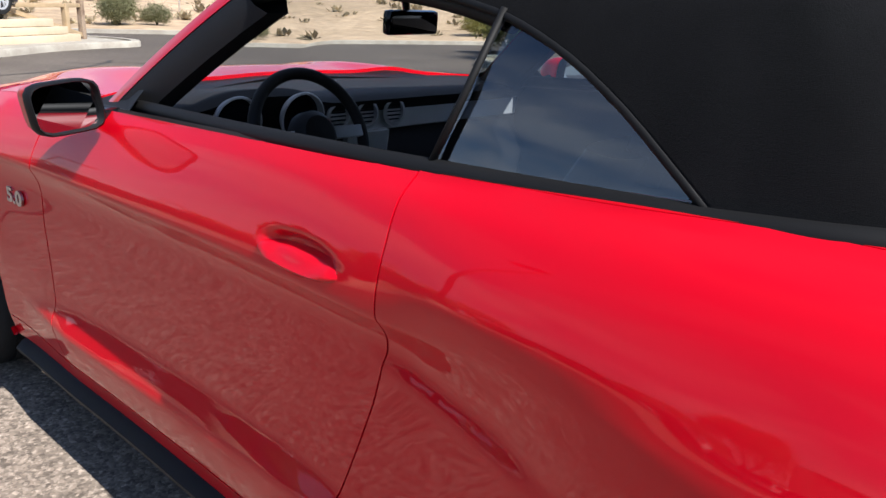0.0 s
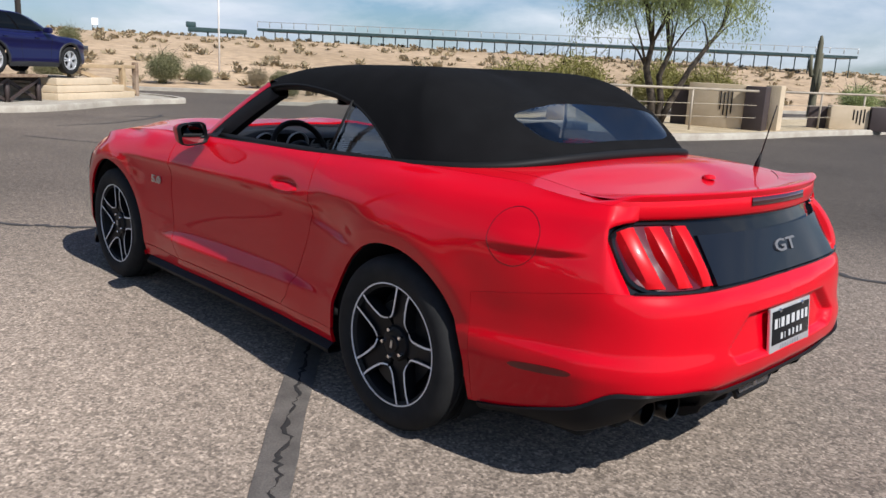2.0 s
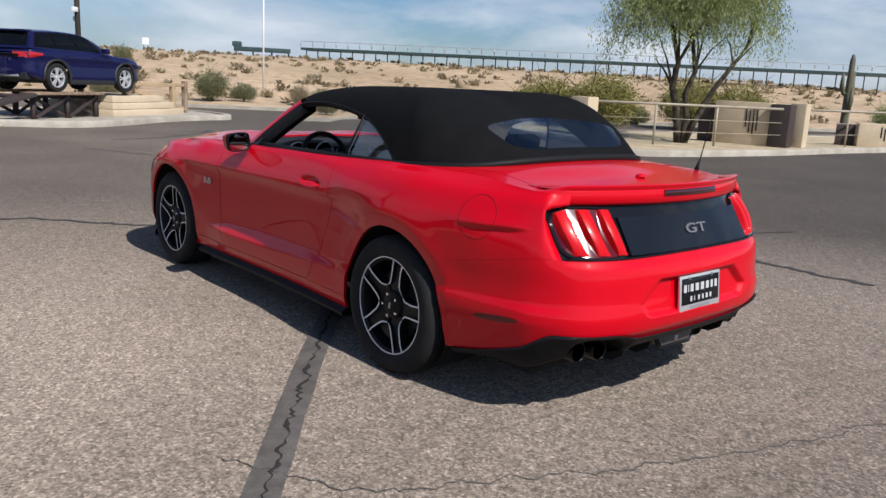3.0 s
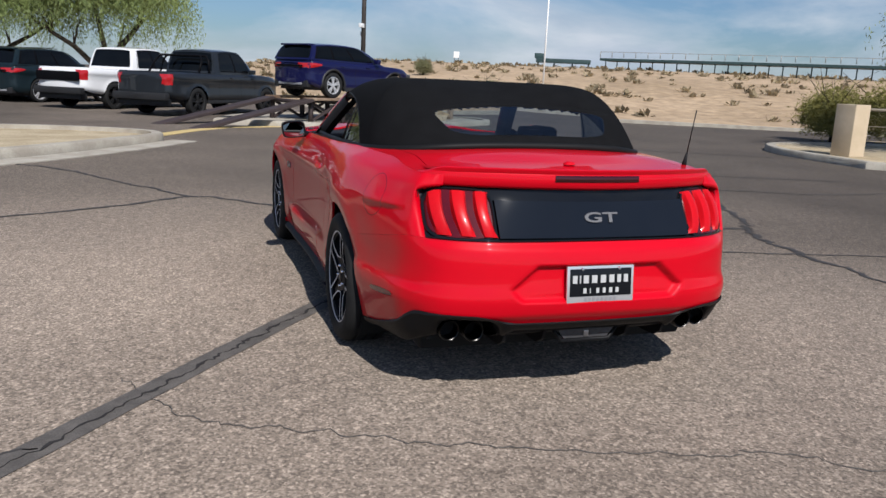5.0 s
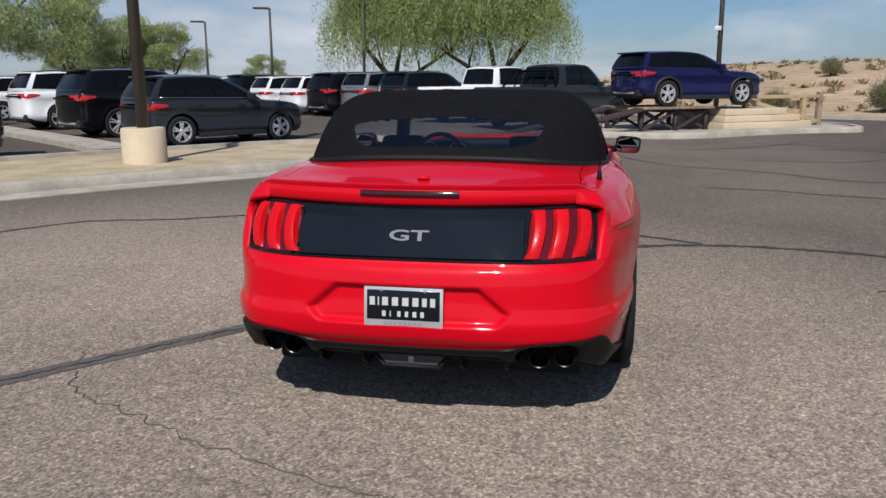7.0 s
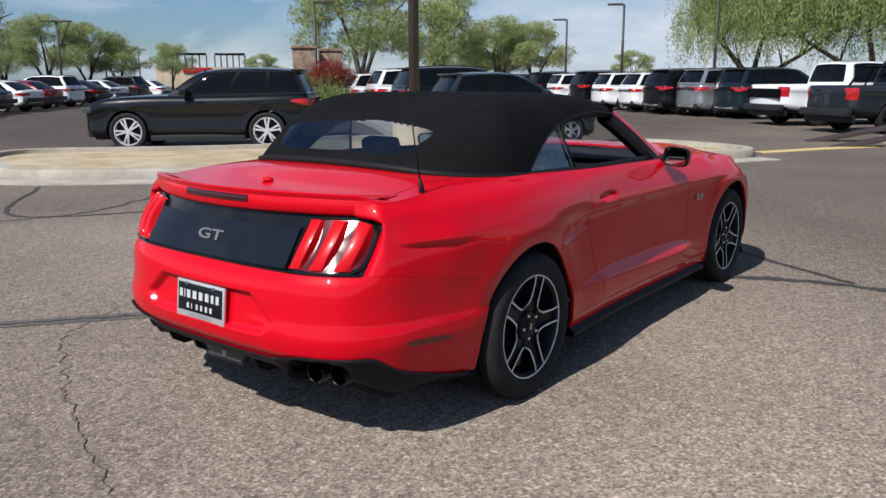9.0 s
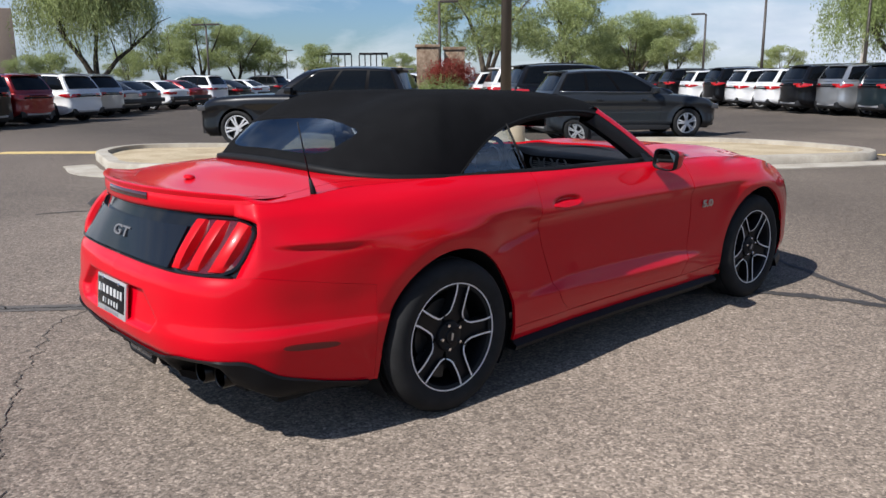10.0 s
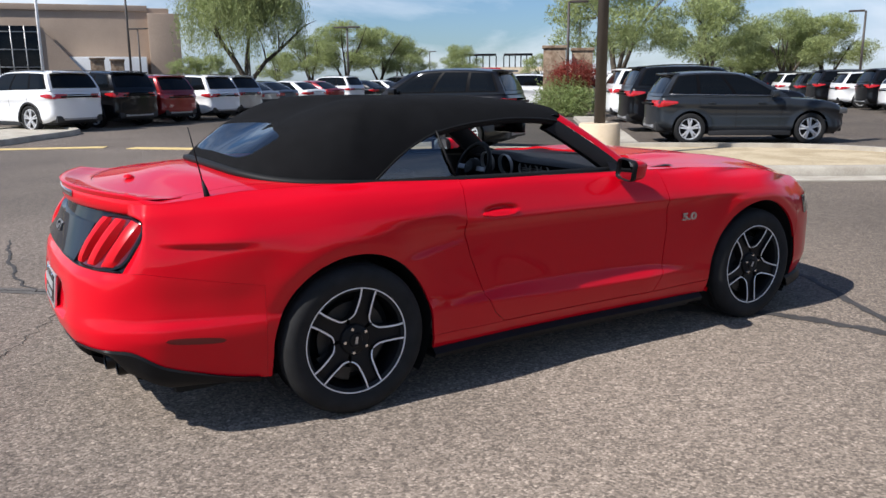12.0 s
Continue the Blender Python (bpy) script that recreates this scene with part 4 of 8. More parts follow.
# blade of the spoiler: rises from the lid to a thin edge over the band
bm = bmesh.new()
rows = []
for x in np.linspace(0, .700, 44)[::-1]:
    k = int(np.argmin(np.abs(lip_line[:, 0] - x)))
    ly, lz = np.interp(x, lip_line[::-1, 0], lip_line[::-1, 1]), np.interp(x, lip_line[::-1, 0], lip_line[::-1, 2])
    e = min(1.0, max(0.0, (.702 - x) / .05)) ** .6
    fwd = .125 + .05 * (x / .7) ** 3
    jf = int(np.argmin(np.abs(DK[:, k, 1] - (ly + fwd))))
    fz = DK[jf, k, 2]
    top = lz + .014 * e
    sec = []
    for a, b in ((1.0, -.004), (.97, .004), (.72, .10), (.45, .34), (.2, .74), (.03, 1.0)):
        sec.append((x, ly - .012 * e + (fwd + .012 * e) * a, fz + (top - fz) * b if b > 0.02 else fz + b))
    sec += [(x, ly - .0165 * e, top - .005 * e), (x, ly - .0150 * e, top - .013 * e), (x, ly - .002, lz - .022)]
    rows.append(sec)
grid(bm, np.array(rows))
both(bm)
bmesh.ops.recalc_face_normals(bm, faces=bm.faces)
part("rear_spoiler", smooth_mesh(bm, 50), M_RED, car, "red lip spoiler along the trunk lid")
# tail panel: leans back towards its foot


def tail_x(x):
    """Point of the lip line at a given x."""
    return np.array([x, np.interp(x, lip_line[::-1, 0], lip_line[::-1, 1]), np.interp(x, lip_line[::-1, 0], lip_line[::-1, 2])])


EDGE_S = np.linspace(0, S_LAMP, 60)
EDGE_X, EDGE_Y = skin(EDGE_S, .738)[:, 0], skin(EDGE_S, .738)[:, 1]


def tail_pt(x, t, out=0.0):
    """Tail face: x from the centre, t from under the band to the bumper."""
    q = tail_x(x)
    foot = np.interp(x, EDGE_X, EDGE_Y) - q[1] + .004
    back = .016
    z0, z1 = q[2] - band_h(x), .738
    return np.array([x, q[1] + back + (foot - back) * t ** 1.1 - out * .93, z0 + (z1 - z0) * t + out * .35])


TAIL_X = np.linspace(0, .752, 40)
bm = bmesh.new()
grid(bm, np.array([[tail_pt(x, t) for x in TAIL_X[::-1]] for t in np.linspace(0, 1, 12)]))
both(bm)
tail_panel = part("tail_panel", smooth_mesh(bm, 40), M_GLOSS, car, "gloss black rear panel")


def wrap_lamp(bm, V):
    """Turns the quarter panel round the corner to the edge of the lamp."""
    j0 = int(np.argmin(np.abs(cols - S_LAMP)))
    top = tail_x(.748)
    z0 = top[2] - band_h(.748)
    rows = []
    for i in range(NL, nrow + 1):
        if (i, j0) not in V:
            continue
        k = np.array(PTS[i, j0])
        t = (z0 - k[2]) / (z0 - .738)
        e = tail_pt(.748, min(max(t, 0), 1))
        if t < 0:
            q = lip_line[4] + np.array([0, -.010, 0])
            e = e + (q - e) * min(1.0, -t / .12)
        e[2] = k[2]
        bulge = 1.0 if t > 0 else max(0.0, 1 + t / .35)
        mid = k * .5 + e * .5 + np.array([.004, -.006, 0]) * bulge
        near = k * .8 + e * .2 + np.array([.003, -.0035, 0]) * bulge
        rows.append([V[i, j0]] + [bm.verts.new(q) for q in (near, mid, e + np.array([.002, -.003, 0]), e + np.array([0, .006, 0]))])
    for a, b in zip(rows, rows[1:]):
        for c in range(4):
            bm.faces.new((a[c + 1], a[c], b[c], b[c + 1]))


quarters = pair("quarter_panel", panel("quarter_panel", M_RED, gap=.0006, more=wrap_lamp), M_RED)
# raised centre applique between the lamps
bm = bmesh.new()
rows = []
for t, o in ((.235, -.002), (.245, .020), (.55, .021), (.95, .020), (.955, -.002)):
    rows.append([tail_pt(x, t, o) for x in np.linspace(0, .464, 24)[::-1]])
grid(bm, np.array(rows))
ends = np.array([[tail_pt(.464, t, o) for o in (.020, -.002)] for t in (.245, .35, .55, .75, .95)])
grid(bm, ends)
both(bm)
bmesh.ops.recalc_face_normals(bm, faces=bm.faces)
part("tail_applique", smooth_mesh(bm, 30), M_APPL, car, "dark satin center applique")
bm = bmesh.new()
tube(bm, [tuple(tail_pt(x, .99, .008)) for x in np.linspace(.74, 0, 30)], .0045, 6)
part("lamp_trim", both(bm), M_GLOSS, car)


def lamp_outline(a, grow=0.0):
    """Rounded outline of one lamp in (x, t)."""
    c, s_ = math.cos(a), math.sin(a)
    p = 4.0
    r = (abs(c) ** p + abs(s_) ** p) ** (-1 / p)
    x = .609 + (.132 + grow) * r * c
    return x, min(1.0, max(0.0, .52 + (.45 + grow * 4) * r * s_))


def tail_lamp(side):
    flip_ = Matrix.Diagonal((side, 1, 1, 1))
    bm = bmesh.new()
    rows = []
    for f, o in ((1.0, .002), (.97, .010), (.5, .011), (.02, .011)):
        row = []
        for a in np.linspace(0, math.tau, 61):
            x, t = lamp_outline(a)
            row.append(tail_pt(.609 + (x - .609) * f, .52 + (t - .52) * f, o))
        rows.append(row)
    grid(bm, np.array(rows))
    bm.transform(flip_)
    bmesh.ops.recalc_face_normals(bm, faces=bm.faces)
    lamp = part("tail_lamp", smooth_mesh(bm, 40), M_LENS, car, "three-bar red tail lamp in a black bezel")
    bm = bmesh.new()
    rows = []
    for g, o in ((.012, .001), (.010, .012), (.001, .015), (-.003, .008)):
        rows.append([tail_pt(min(.757, lamp_outline(a, g)[0]), lamp_outline(a, g)[1], o) for a in np.linspace(0, math.tau, 61)])
    grid(bm, np.array(rows))
    bm.transform(flip_)
    bmesh.ops.recalc_face_normals(bm, faces=bm.faces)
    part("lamp_bezel", smooth_mesh(bm, 40), M_GLOSS, lamp, "gloss black bezel")
    for xo, xi in ((.722, .662), (.634, .568), (.543, .482)):
        bm = bmesh.new()
        rows = []
        for t in np.linspace(.10, .93, 15):
            u = (t - .10) / .83
            bow = .010 * math.sin(math.pi * u) - .014 * u * u
            lift = .008 + .034 * math.sin(math.pi * min(1, .08 + u * .9)) ** .6
            sec = []
            for f, o in ((0, .006), (.06, lift), (.38, lift + .004), (.75, lift * .9), (1, .007)):
                sec.append(tail_pt(xo + bow + (xi - xo) * f, t, o))
            rows.append(sec)
        grid(bm, np.array(rows))
        for row in (rows[0], rows[-1]):
            bm.faces.new([bm.verts.new(q) for q in row])
        bm.transform(flip_)
        bmesh.ops.remove_doubles(bm, verts=bm.verts, dist=1e-4)
        bmesh.ops.recalc_face_normals(bm, faces=bm.faces)
        part("lamp_bar", smooth_mesh(bm, 34), M_LAMP, lamp, "red lamp bar")
    return lamp


tail_lamp(1)
tail_lamp(-1)

# high brake light, badge, cap and lock on the lid
c0 = tail_x(0.0)
bm = bmesh.new()
rows = []
for x in np.linspace(-.205, .205, 21):
    q = tail_x(abs(x))
    rows.append([(x, q[1] + a, q[2] + b) for a, b in ((-.006, -.012), (-.0145, -.014), (-.0168, -.040), (-.008, -.043))])
grid(bm, np.array(rows), flip=False)
part("brake_light", smooth_mesh(bm), M_LAMPDARK, car, "dark red high brake light")
g0 = tail_pt(0, .57, .0215)
letters("GT", .062, .004, M_BADGE, car, "badge", pose(.005, g0[1], g0[2], 65, 0, 0) @ Matrix.Diagonal((2.0, 1, 1, 1)), "silver letter badge", bold=.0012)
bm = bmesh.new()
lathe(bm, [(.001, .020), (.016, .016), (.024, .010), (.027, .003), (.027, -.01)], 24, "z")
smooth_mesh(bm)
part("deck_boss", bm, M_RED, car, at=pose(0, -.738, 1.036, -6) @ Matrix.Diagonal((1.05, .9, .62, 1)))
bm = bmesh.new()
lathe(bm, [(.001, -.012), (.010, -.012), (.011, 0.0)], 16, "y")
part("camera_lens", smooth_mesh(bm), M_CHROME, car, at=pose(.06, c0[1] + .045, c0[2] - .085))

# plate with its frame; writing as bars
plate = part("license_plate", box_bm(-.163, -.006, -.080, .163, .006, .080, bevel=.004), M_PLATE, car, "dealer plate in bright metal frame", at=pose(-.006, -1.118, .557, -6))
part("plate_insert", box_bm(-.150, -.0085, -.052, .150, -.004, .068, bevel=.002), M_GLOSS, plate, "black plate insert")
bm = bmesh.new()
x = -.142
for w in (.030, .008, .034, .036, .036, .034, .026, .028):
    box(bm, x + w * .14, -.0105, .006, x + w * .86, -.007, .040)
    x += w + .0065
for k, w in enumerate((.020, .006, .018, .018, .021, .020)):
    box(bm, -.086 + k * .0315, -.0105, -.038, -.086 + k * .0315 + w * .75, -.007, -.016)
tagged(part("plate_lettering", bm, M_PRINT, plate, "white bars of lettering"), kind="stuff")
bm = bmesh.new()
for k in range(8):
    box(bm, -.080 + k * .0205, -.0075, -.074, -.080 + k * .0205 + .013, -.005, -.058)
tagged(part("frame_lettering", bm, M_BEZELTEXT, plate, "grey bars of lettering"), kind="stuff")
for sx in (-1, 1):
    bm = bmesh.new()
    lathe(bm, [(.001, -.012), (.006, -.0115), (.008, -.007)], 12, "y")
    part("plate_screw", smooth_mesh(bm), M_CHROME, plate, at=pose(sx * .09, 0, .066))

# ---- lower black parts ----
vs_ = np.array([c for c in cols if c <= s_of_y(-.42)])
low_edge = np.interp(plan_x(vs_), [0, .38, .43, .455, .50, .66, .715, .745, .80, .9], [.335, .335, .300, .365, .390, .392, .372, .300, .275, .2])
low_edge = np.where(plan_y(vs_) > -.80, np.minimum(z_low(vs_) - .035, .235), low_edge)
rows = []
for t, o in ((0, .004), (.10, .014), (.55, .010), (.92, -.004), (1.0, -.02), (1.0, -.12)):
    zz = z_low(vs_) + .006 + (low_edge - z_low(vs_)) * t
    rows.append(skin(vs_, zz, o))
VAL = np.stack(rows)
bm = bmesh.new()
grid(bm, VAL, flip=True)
both(bm)
part("rear_valance", smooth_mesh(bm, 35), M_PLASTIC, car, "black plastic rear diffuser")
for x in (-.40, -.21, .21, .40):
    bm = bmesh.new()
    prism(bm, [(-.62, .30), (-1.00, .345), (-1.035, .335), (-1.015, .285), (-.96, .252), (-.62, .246)], x - .007, x + .007)
    bm.transform(Matrix(((0, 0, 1, 0), (1, 0, 0, 0), (0, 1, 0, 0), (0, 0, 0, 1))))
    part("diffuser_fin", bm, M_PLASTIC, car)
bm = bmesh.new()
rows = []
for x in np.linspace(-.44, .44, 23):
    rows.append([(x, y, z) for y, z in ((-1.03, .338), (-1.025, .325), (-.95, .292), (-.78, .262), (-.56, .250), (-.54, .30))])
grid(bm, np.array(rows))
bmesh.ops.recalc_face_normals(bm, faces=bm.faces)
part("diffuser_tray", smooth_mesh(bm, 40), M_PLASTIC, car)
bm = bmesh.new()
prism(bm, [(-.145, .324), (.145, .324), (.110, .279), (-.110, .279)], 0, .05, bevel=.008)
bm.transform(Matrix.Translation((0, -.972, 0)) @ Matrix(((1, 0, 0, 0), (0, 0, -1, 0), (0, 1, 0, 0), (0, 0, 0, 1))))
rev = part("reversing_lamp", smooth_mesh(bm, 35), M_CLEARLAMP, car, "clear reversing lamp")
part("lamp_divider", box_bm(-.012, -1.026, .288, .012, -1.018, .316, bevel=.003), M_SILVER, rev)
bm = bmesh.new()
tube(bm, [(-.162, -1.014, .330), (-.120, -1.012, .268), (.120, -1.012, .268), (.162, -1.014, .330)], .010, 8)
part("lamp_surround", bm, M_PLASTIC, rev)
for sx in (-1, 1):
    for x in (.532, .634):
        bm = bmesh.new()
        lathe(bm, [(.033, .22), (.039, .02), (.040, -.002), (.044, -.005), (.0470, .002), (.0470, .26)], 28, "y")
        tip_ = part("exhaust_tip", smooth_mesh(bm), M_EXHAUST, car, "dark steel exhaust tip", at=pose(sx * x, -.985 + (x - .532) * .30, .330))
        bm = bmesh.new()
        lathe(bm, [(.001, .16), (.040, .16)], 20, "y")
        part("tip_baffle", bm, M_DARK, tip_)
bm = bmesh.new()
box(bm, .45, -.90, .27, .72, -.5, .47, bevel=.02)
pair("exhaust_recess", smooth_mesh(bm), M_DARK)
sk = np.array([c for c in cols if s_of_y(.40) <= c <= s_of_y(2.27)])
SKIRT = np.stack([skin(sk, .230 + 0 * sk, .0), skin(sk, .222 + 0 * sk, .016), skin(sk, .19 + 0 * sk, .034) * [1, 1, 0] + [0, 0, .205], skin(sk, .19 + 0 * sk, .026) * [1, 1, 0] + [0, 0, .186], skin(sk, .19 + 0 * sk, -.10) * [1, 1, 0] + [0, 0, .186]])
bm = bmesh.new()
grid(bm, SKIRT, flip=True)
bmesh.ops.recalc_face_normals(bm, faces=bm.faces)
pair("side_skirt", smooth_mesh(bm, 35), M_PLASTIC, label="black side skirt")
part("underbody", box_bm(-.70, -.75, .17, .70, 3.4, .42, bevel=.03), M_DARK, car)
part("floor_pan", box_bm(-.86, .46, .155, .86, 2.20, .24, bevel=.01), M_DARK, car)
for ya, za, r in ARCHES:
    bm = bmesh.new()
    prof = []
    for a in np.linspace(-35, 215, 40):
        c, s = math.cos(radians(a)), math.sin(radians(a))
        prof.append([(xx, ya + c * (r + .012), za + s * (r + .012)) for xx in (.52, .88)])
    grid(bm, np.array(prof))
    v = [bm.verts.new(p[0]) for p in prof]
    bm.faces.new(v)
    pair("wheel_liner", bm, M_DARK)

# ---- side details ----


def on_side(y, z, out=0.0):
    return Vector(skin(float(s_of_y(y)), z, out))


def side_patch(y0, y1, z0, z1, out, ny=16, nz=6, shape=None, thick=.006):
    """A slim pad that follows the skin; shape(a, b) gives y, z from 0..1."""
    front, back = [], []
    for b in range(nz + 1):
        fr, bk = [], []
        for a in range(ny + 1):
            y, z = shape(a / ny, b / nz) if shape else (y0 + (y1 - y0) * a / ny, z0 + (z1 - z0) * b / nz)
            fr.append(on_side(y, z, out))
            bk.append(on_side(y, z, out - thick))
        front.append(fr)
        back.append(bk)
    bm = bmesh.new()
    grid(bm, np.array(front))
    n, m = ny, nz
    F, B = np.array(front), np.array(back)
    for row in (np.stack([F[0], B[0]]), np.stack([B[-1], F[-1]]), np.stack([F[:, -1], B[:, -1]]), np.stack([B[:, 0], F[:, 0]])):
        grid(bm, row, flip=True)
    bmesh.ops.remove_doubles(bm, verts=bm.verts, dist=1e-4)
    bmesh.ops.recalc_face_normals(bm, faces=bm.faces)
    return smooth_mesh(bm, 40)


def lozenge(yc, zc, a, b, slant=0.0, p=2.6):
    def f(u, v):
        t = (u * 2 - 1)
        h = max(1e-3, (1 - abs(t) ** p)) ** (1 / p)
        return yc + a * t, zc + slant * t + b * h * (v * 2 - 1)
    return f


pair("side_marker", side_patch(0, 0, 0, 0, .003, 20, 4, lozenge(-.685, .452, .115, .014, -.010)), M_MARKER, label="dark red side marker")
for d in doors:
    side = 1 if d is doors[0] else -1
    bar_ = bmesh.new()
    rows = []
    for t in np.linspace(0, 1, 15):
        y = .680 + .235 * t
        h = .003 + .016 * math.sin(math.pi * t) ** .5
        arch_ = .002 + .026 * math.sin(math.pi * t) ** .6
        rows.append([on_side(y, .846 + h * math.sin(a), arch_ * max(0, math.cos(a)) - .004) for a in np.linspace(-1.5, 1.5, 9)])
    grid(bar_, np.array(rows), flip=True)
    bmesh.ops.recalc_face_normals(bar_, faces=bar_.faces)
    if side < 0:
        for b_ in (bar_,):
            b_.transform(MIRROR_X)
            bmesh.ops.reverse_faces(b_, faces=b_.faces)
    h_ = part("door_handle", smooth_mesh(bar_, 50), M_RED, d)
# engine badge on each fender
for side in (1, -1):
    q = on_side(2.12, .700, .003)
    letters("5.0", .056, .003, M_SILVER, car, "badge", Matrix.Translation((q.x * side, q.y, q.z)) @ pose(0, 0, 0, 90, 0, 90 * side) @ Matrix.Diagonal((1.7, 1, 1, 1)), "silver number badge", bold=.002)
# round filler flap on the driver's side
ring = bmesh.new()
rows = []
for k in range(65):
    a = k * math.tau / 64
    rows.append([on_side(-.548 + r * math.cos(a), .868 + r * math.sin(a), o) for r, o in ((.0965, -.004), (.0962, .0006), (.0942, .0006), (.094, -.004))])
grid(ring, np.array(rows))
bmesh.ops.remove_doubles(ring, verts=ring.verts, dist=1e-5)
ring.transform(MIRROR_X)
part("filler_flap", ring, M_LAMPDARK, car, "round filler flap seam")
# crease of the bumper joint is the shut gap; antenna
bm = bmesh.new()
tube(bm, [(.750, -.568, .985), (.750, -.572, 1.03), (.750, -.585, 1.08)], [.017, .012, .0055], 10)
tube(bm, [(.750, -.585, 1.08), (.750, -.628, 1.30)], [.0032, .0026], 8)
part("antenna", smooth_mesh(bm), M_PLASTIC, car, "black whip antenna")

# ---- canvas top ----
# rear base line from the centre to the rear edge of the quarter window
BASE_X = [0, .29, .485, .62, .722, .775, .790]
BASE_Y = [-.385, -.378, -.345, -.265, -.14, .01, .17]
BASE_Z = [1.092, 1.088, 1.076, 1.058, 1.044, 1.036, 1.026]
_bs = np.concatenate(([0], np.cumsum(np.hypot(np.diff(BASE_X), np.diff(BASE_Y)))))
base_x, base_y, base_z = curve(_bs, BASE_X), curve(_bs, BASE_Y), curve(_bs, BASE_Z)
roof_z = pchip([-.55, -.2, 0, .25, .5, .75, 1.08, 1.3, 1.44], [1.07, 1.20, 1.283, 1.353, 1.387, 1.396, 1.389, 1.368, 1.338])
belt_x = pchip([.17, .6, 1.0, 1.4, 1.75], [.790, .80, .79, .765, .73])
belt_z = pchip([.17, .6, 1.0, 1.6, 1.8], [1.026, 1.016, 1.006, .992, .985])


def top_point(s, t, out=0.0):
    """Rear and side of the top: s along the base line, t from base to crown."""
    k = s / _bs[-1]
    bx, by, bz = float(base_x(s)), float(base_y(s)), float(base_z(s))
    cy = .75
    cz = float(roof_z(cy))
    n = 2.3 + (9.0 - 2.3) * min(1.0, k / .9) ** 2.2
    f = 1 - (1 - t) ** n
    p = Vector((bx * (1 - t), by + (cy - by) * t, bz + (cz - bz) * f))
    if out:
        p = p + Vector((bx, (by - .3) * .9, .55)).normalized() * out
    return p


def crown_y(y):
    return .75 + (y - .17) * (1.44 - .75) / (1.42 - .17)


def roof_point(y, t):
    """Above the door glass: y along the rail, t from the belt to the crown."""
    cy = crown_y(y)
    bx, bz, cz = float(belt_x(y)), float(belt_z(y)), float(roof_z(cy))
    n = 9.0 - 2.6 * max(0.0, (y - .5) / .95)
    return Vector((bx * (1 - t), y + (cy - y) * t, bz + (cz - bz) * (1 - (1 - t) ** n)))


rail_z = pchip([.17, .22, .30, .40, .52, .75, 1.0, 1.2, 1.42], [1.026, 1.07, 1.135, 1.195, 1.238, 1.272, 1.283, 1.275, 1.248])


def rail_t(y):
    bz, cz = float(belt_z(y)), float(roof_z(crown_y(y)))
    n = 9.0 - 2.6 * max(0.0, (y - .5) / .95)
    f = max(0.0, (float(rail_z(y)) - bz) / (cz - bz))
    return 1 - (1 - f) ** (1 / n)


def power_steps(n, p=2.2):
    return [(k / n) ** p for k in range(n + 1)]


# rear window outline in (s, t): rounded trapezoid
WIN_S, WIN_T0, WIN_T1 = .595, .045, .320


def win_edge(a):
    """Outline of the rear window by angle."""
    c, s = math.cos(a), math.sin(a)
    p = 5.0
    r = (abs(c) ** p + abs(s) ** p) ** (-1 / p)
    u, v = r * c, r * s
    t = (WIN_T0 + WIN_T1) / 2 + v * (WIN_T1 - WIN_T0) / 2
    return u * WIN_S * (1.0 + .17 * v), t


def level_t(s, t):
    """The t at s that lies level with t on the centre line, sagging a little to the sides."""
    z = top_point(0, t).z - .022 * (s / WIN_S) ** 2
    k = s / _bs[-1]
    n = 2.3 + (9.0 - 2.3) * min(1.0, k / .9) ** 2.2
    bz, cz = float(base_z(s)), float(roof_z(.75))
    f = min(.995, max(0.0, (z - bz) / (cz - bz)))
    return 1 - (1 - f) ** (1 / n)


def centre_t(s, t):
    """The other way round."""
    z = top_point(s, t).z + .022 * (s / WIN_S) ** 2
    bz, cz = float(base_z(0)), float(roof_z(.75))
    f = min(.995, max(0.0, (z - bz) / (cz - bz)))
    return 1 - (1 - f) ** (1 / 2.3)


TOP_SEG = 64
s_steps = np.linspace(0, _bs[-1], TOP_SEG + 1)
t_steps = power_steps(44, 1.5)
bm = bmesh.new()
V = [[bm.verts.new(top_point(s, t)) for t in t_steps] for s in s_steps]
for i in range(TOP_SEG):
    for j in range(len(t_steps) - 1):
        sc, tc = (s_steps[i] + s_steps[i + 1]) / 2, (t_steps[j] + t_steps[j + 1]) / 2
        v = (centre_t(sc, tc) - (WIN_T0 + WIN_T1) / 2) / ((WIN_T1 - WIN_T0) / 2)
        u = sc / (WIN_S * (1.0 + .17 * v))
        if abs(u) ** 5.0 + abs(v) ** 5.0 < 1.12:
            continue
        bm.faces.new((V[i][j], V[i + 1][j], V[i + 1][j + 1], V[i][j + 1]))
y_steps = np.linspace(.17, 1.42, 46)
R = []
for y in y_steps:
    t0 = rail_t(y)
    R.append([roof_point(y, t0 + (1 - t0) * t) for t in t_steps])
grid(bm, np.array(R), flip=False)
both(bm)
bmesh.ops.recalc_face_normals(bm, faces=bm.faces)
bmesh.ops.remove_doubles(bm, verts=bm.verts, dist=.001)
soft_top = part("soft_top", smooth_mesh(bm, 60), M_FABRIC, car, "raised black canvas top")
mod = soft_top.modifiers.new("thickness", "SOLIDIFY")
mod.thickness, mod.offset = .012, -1
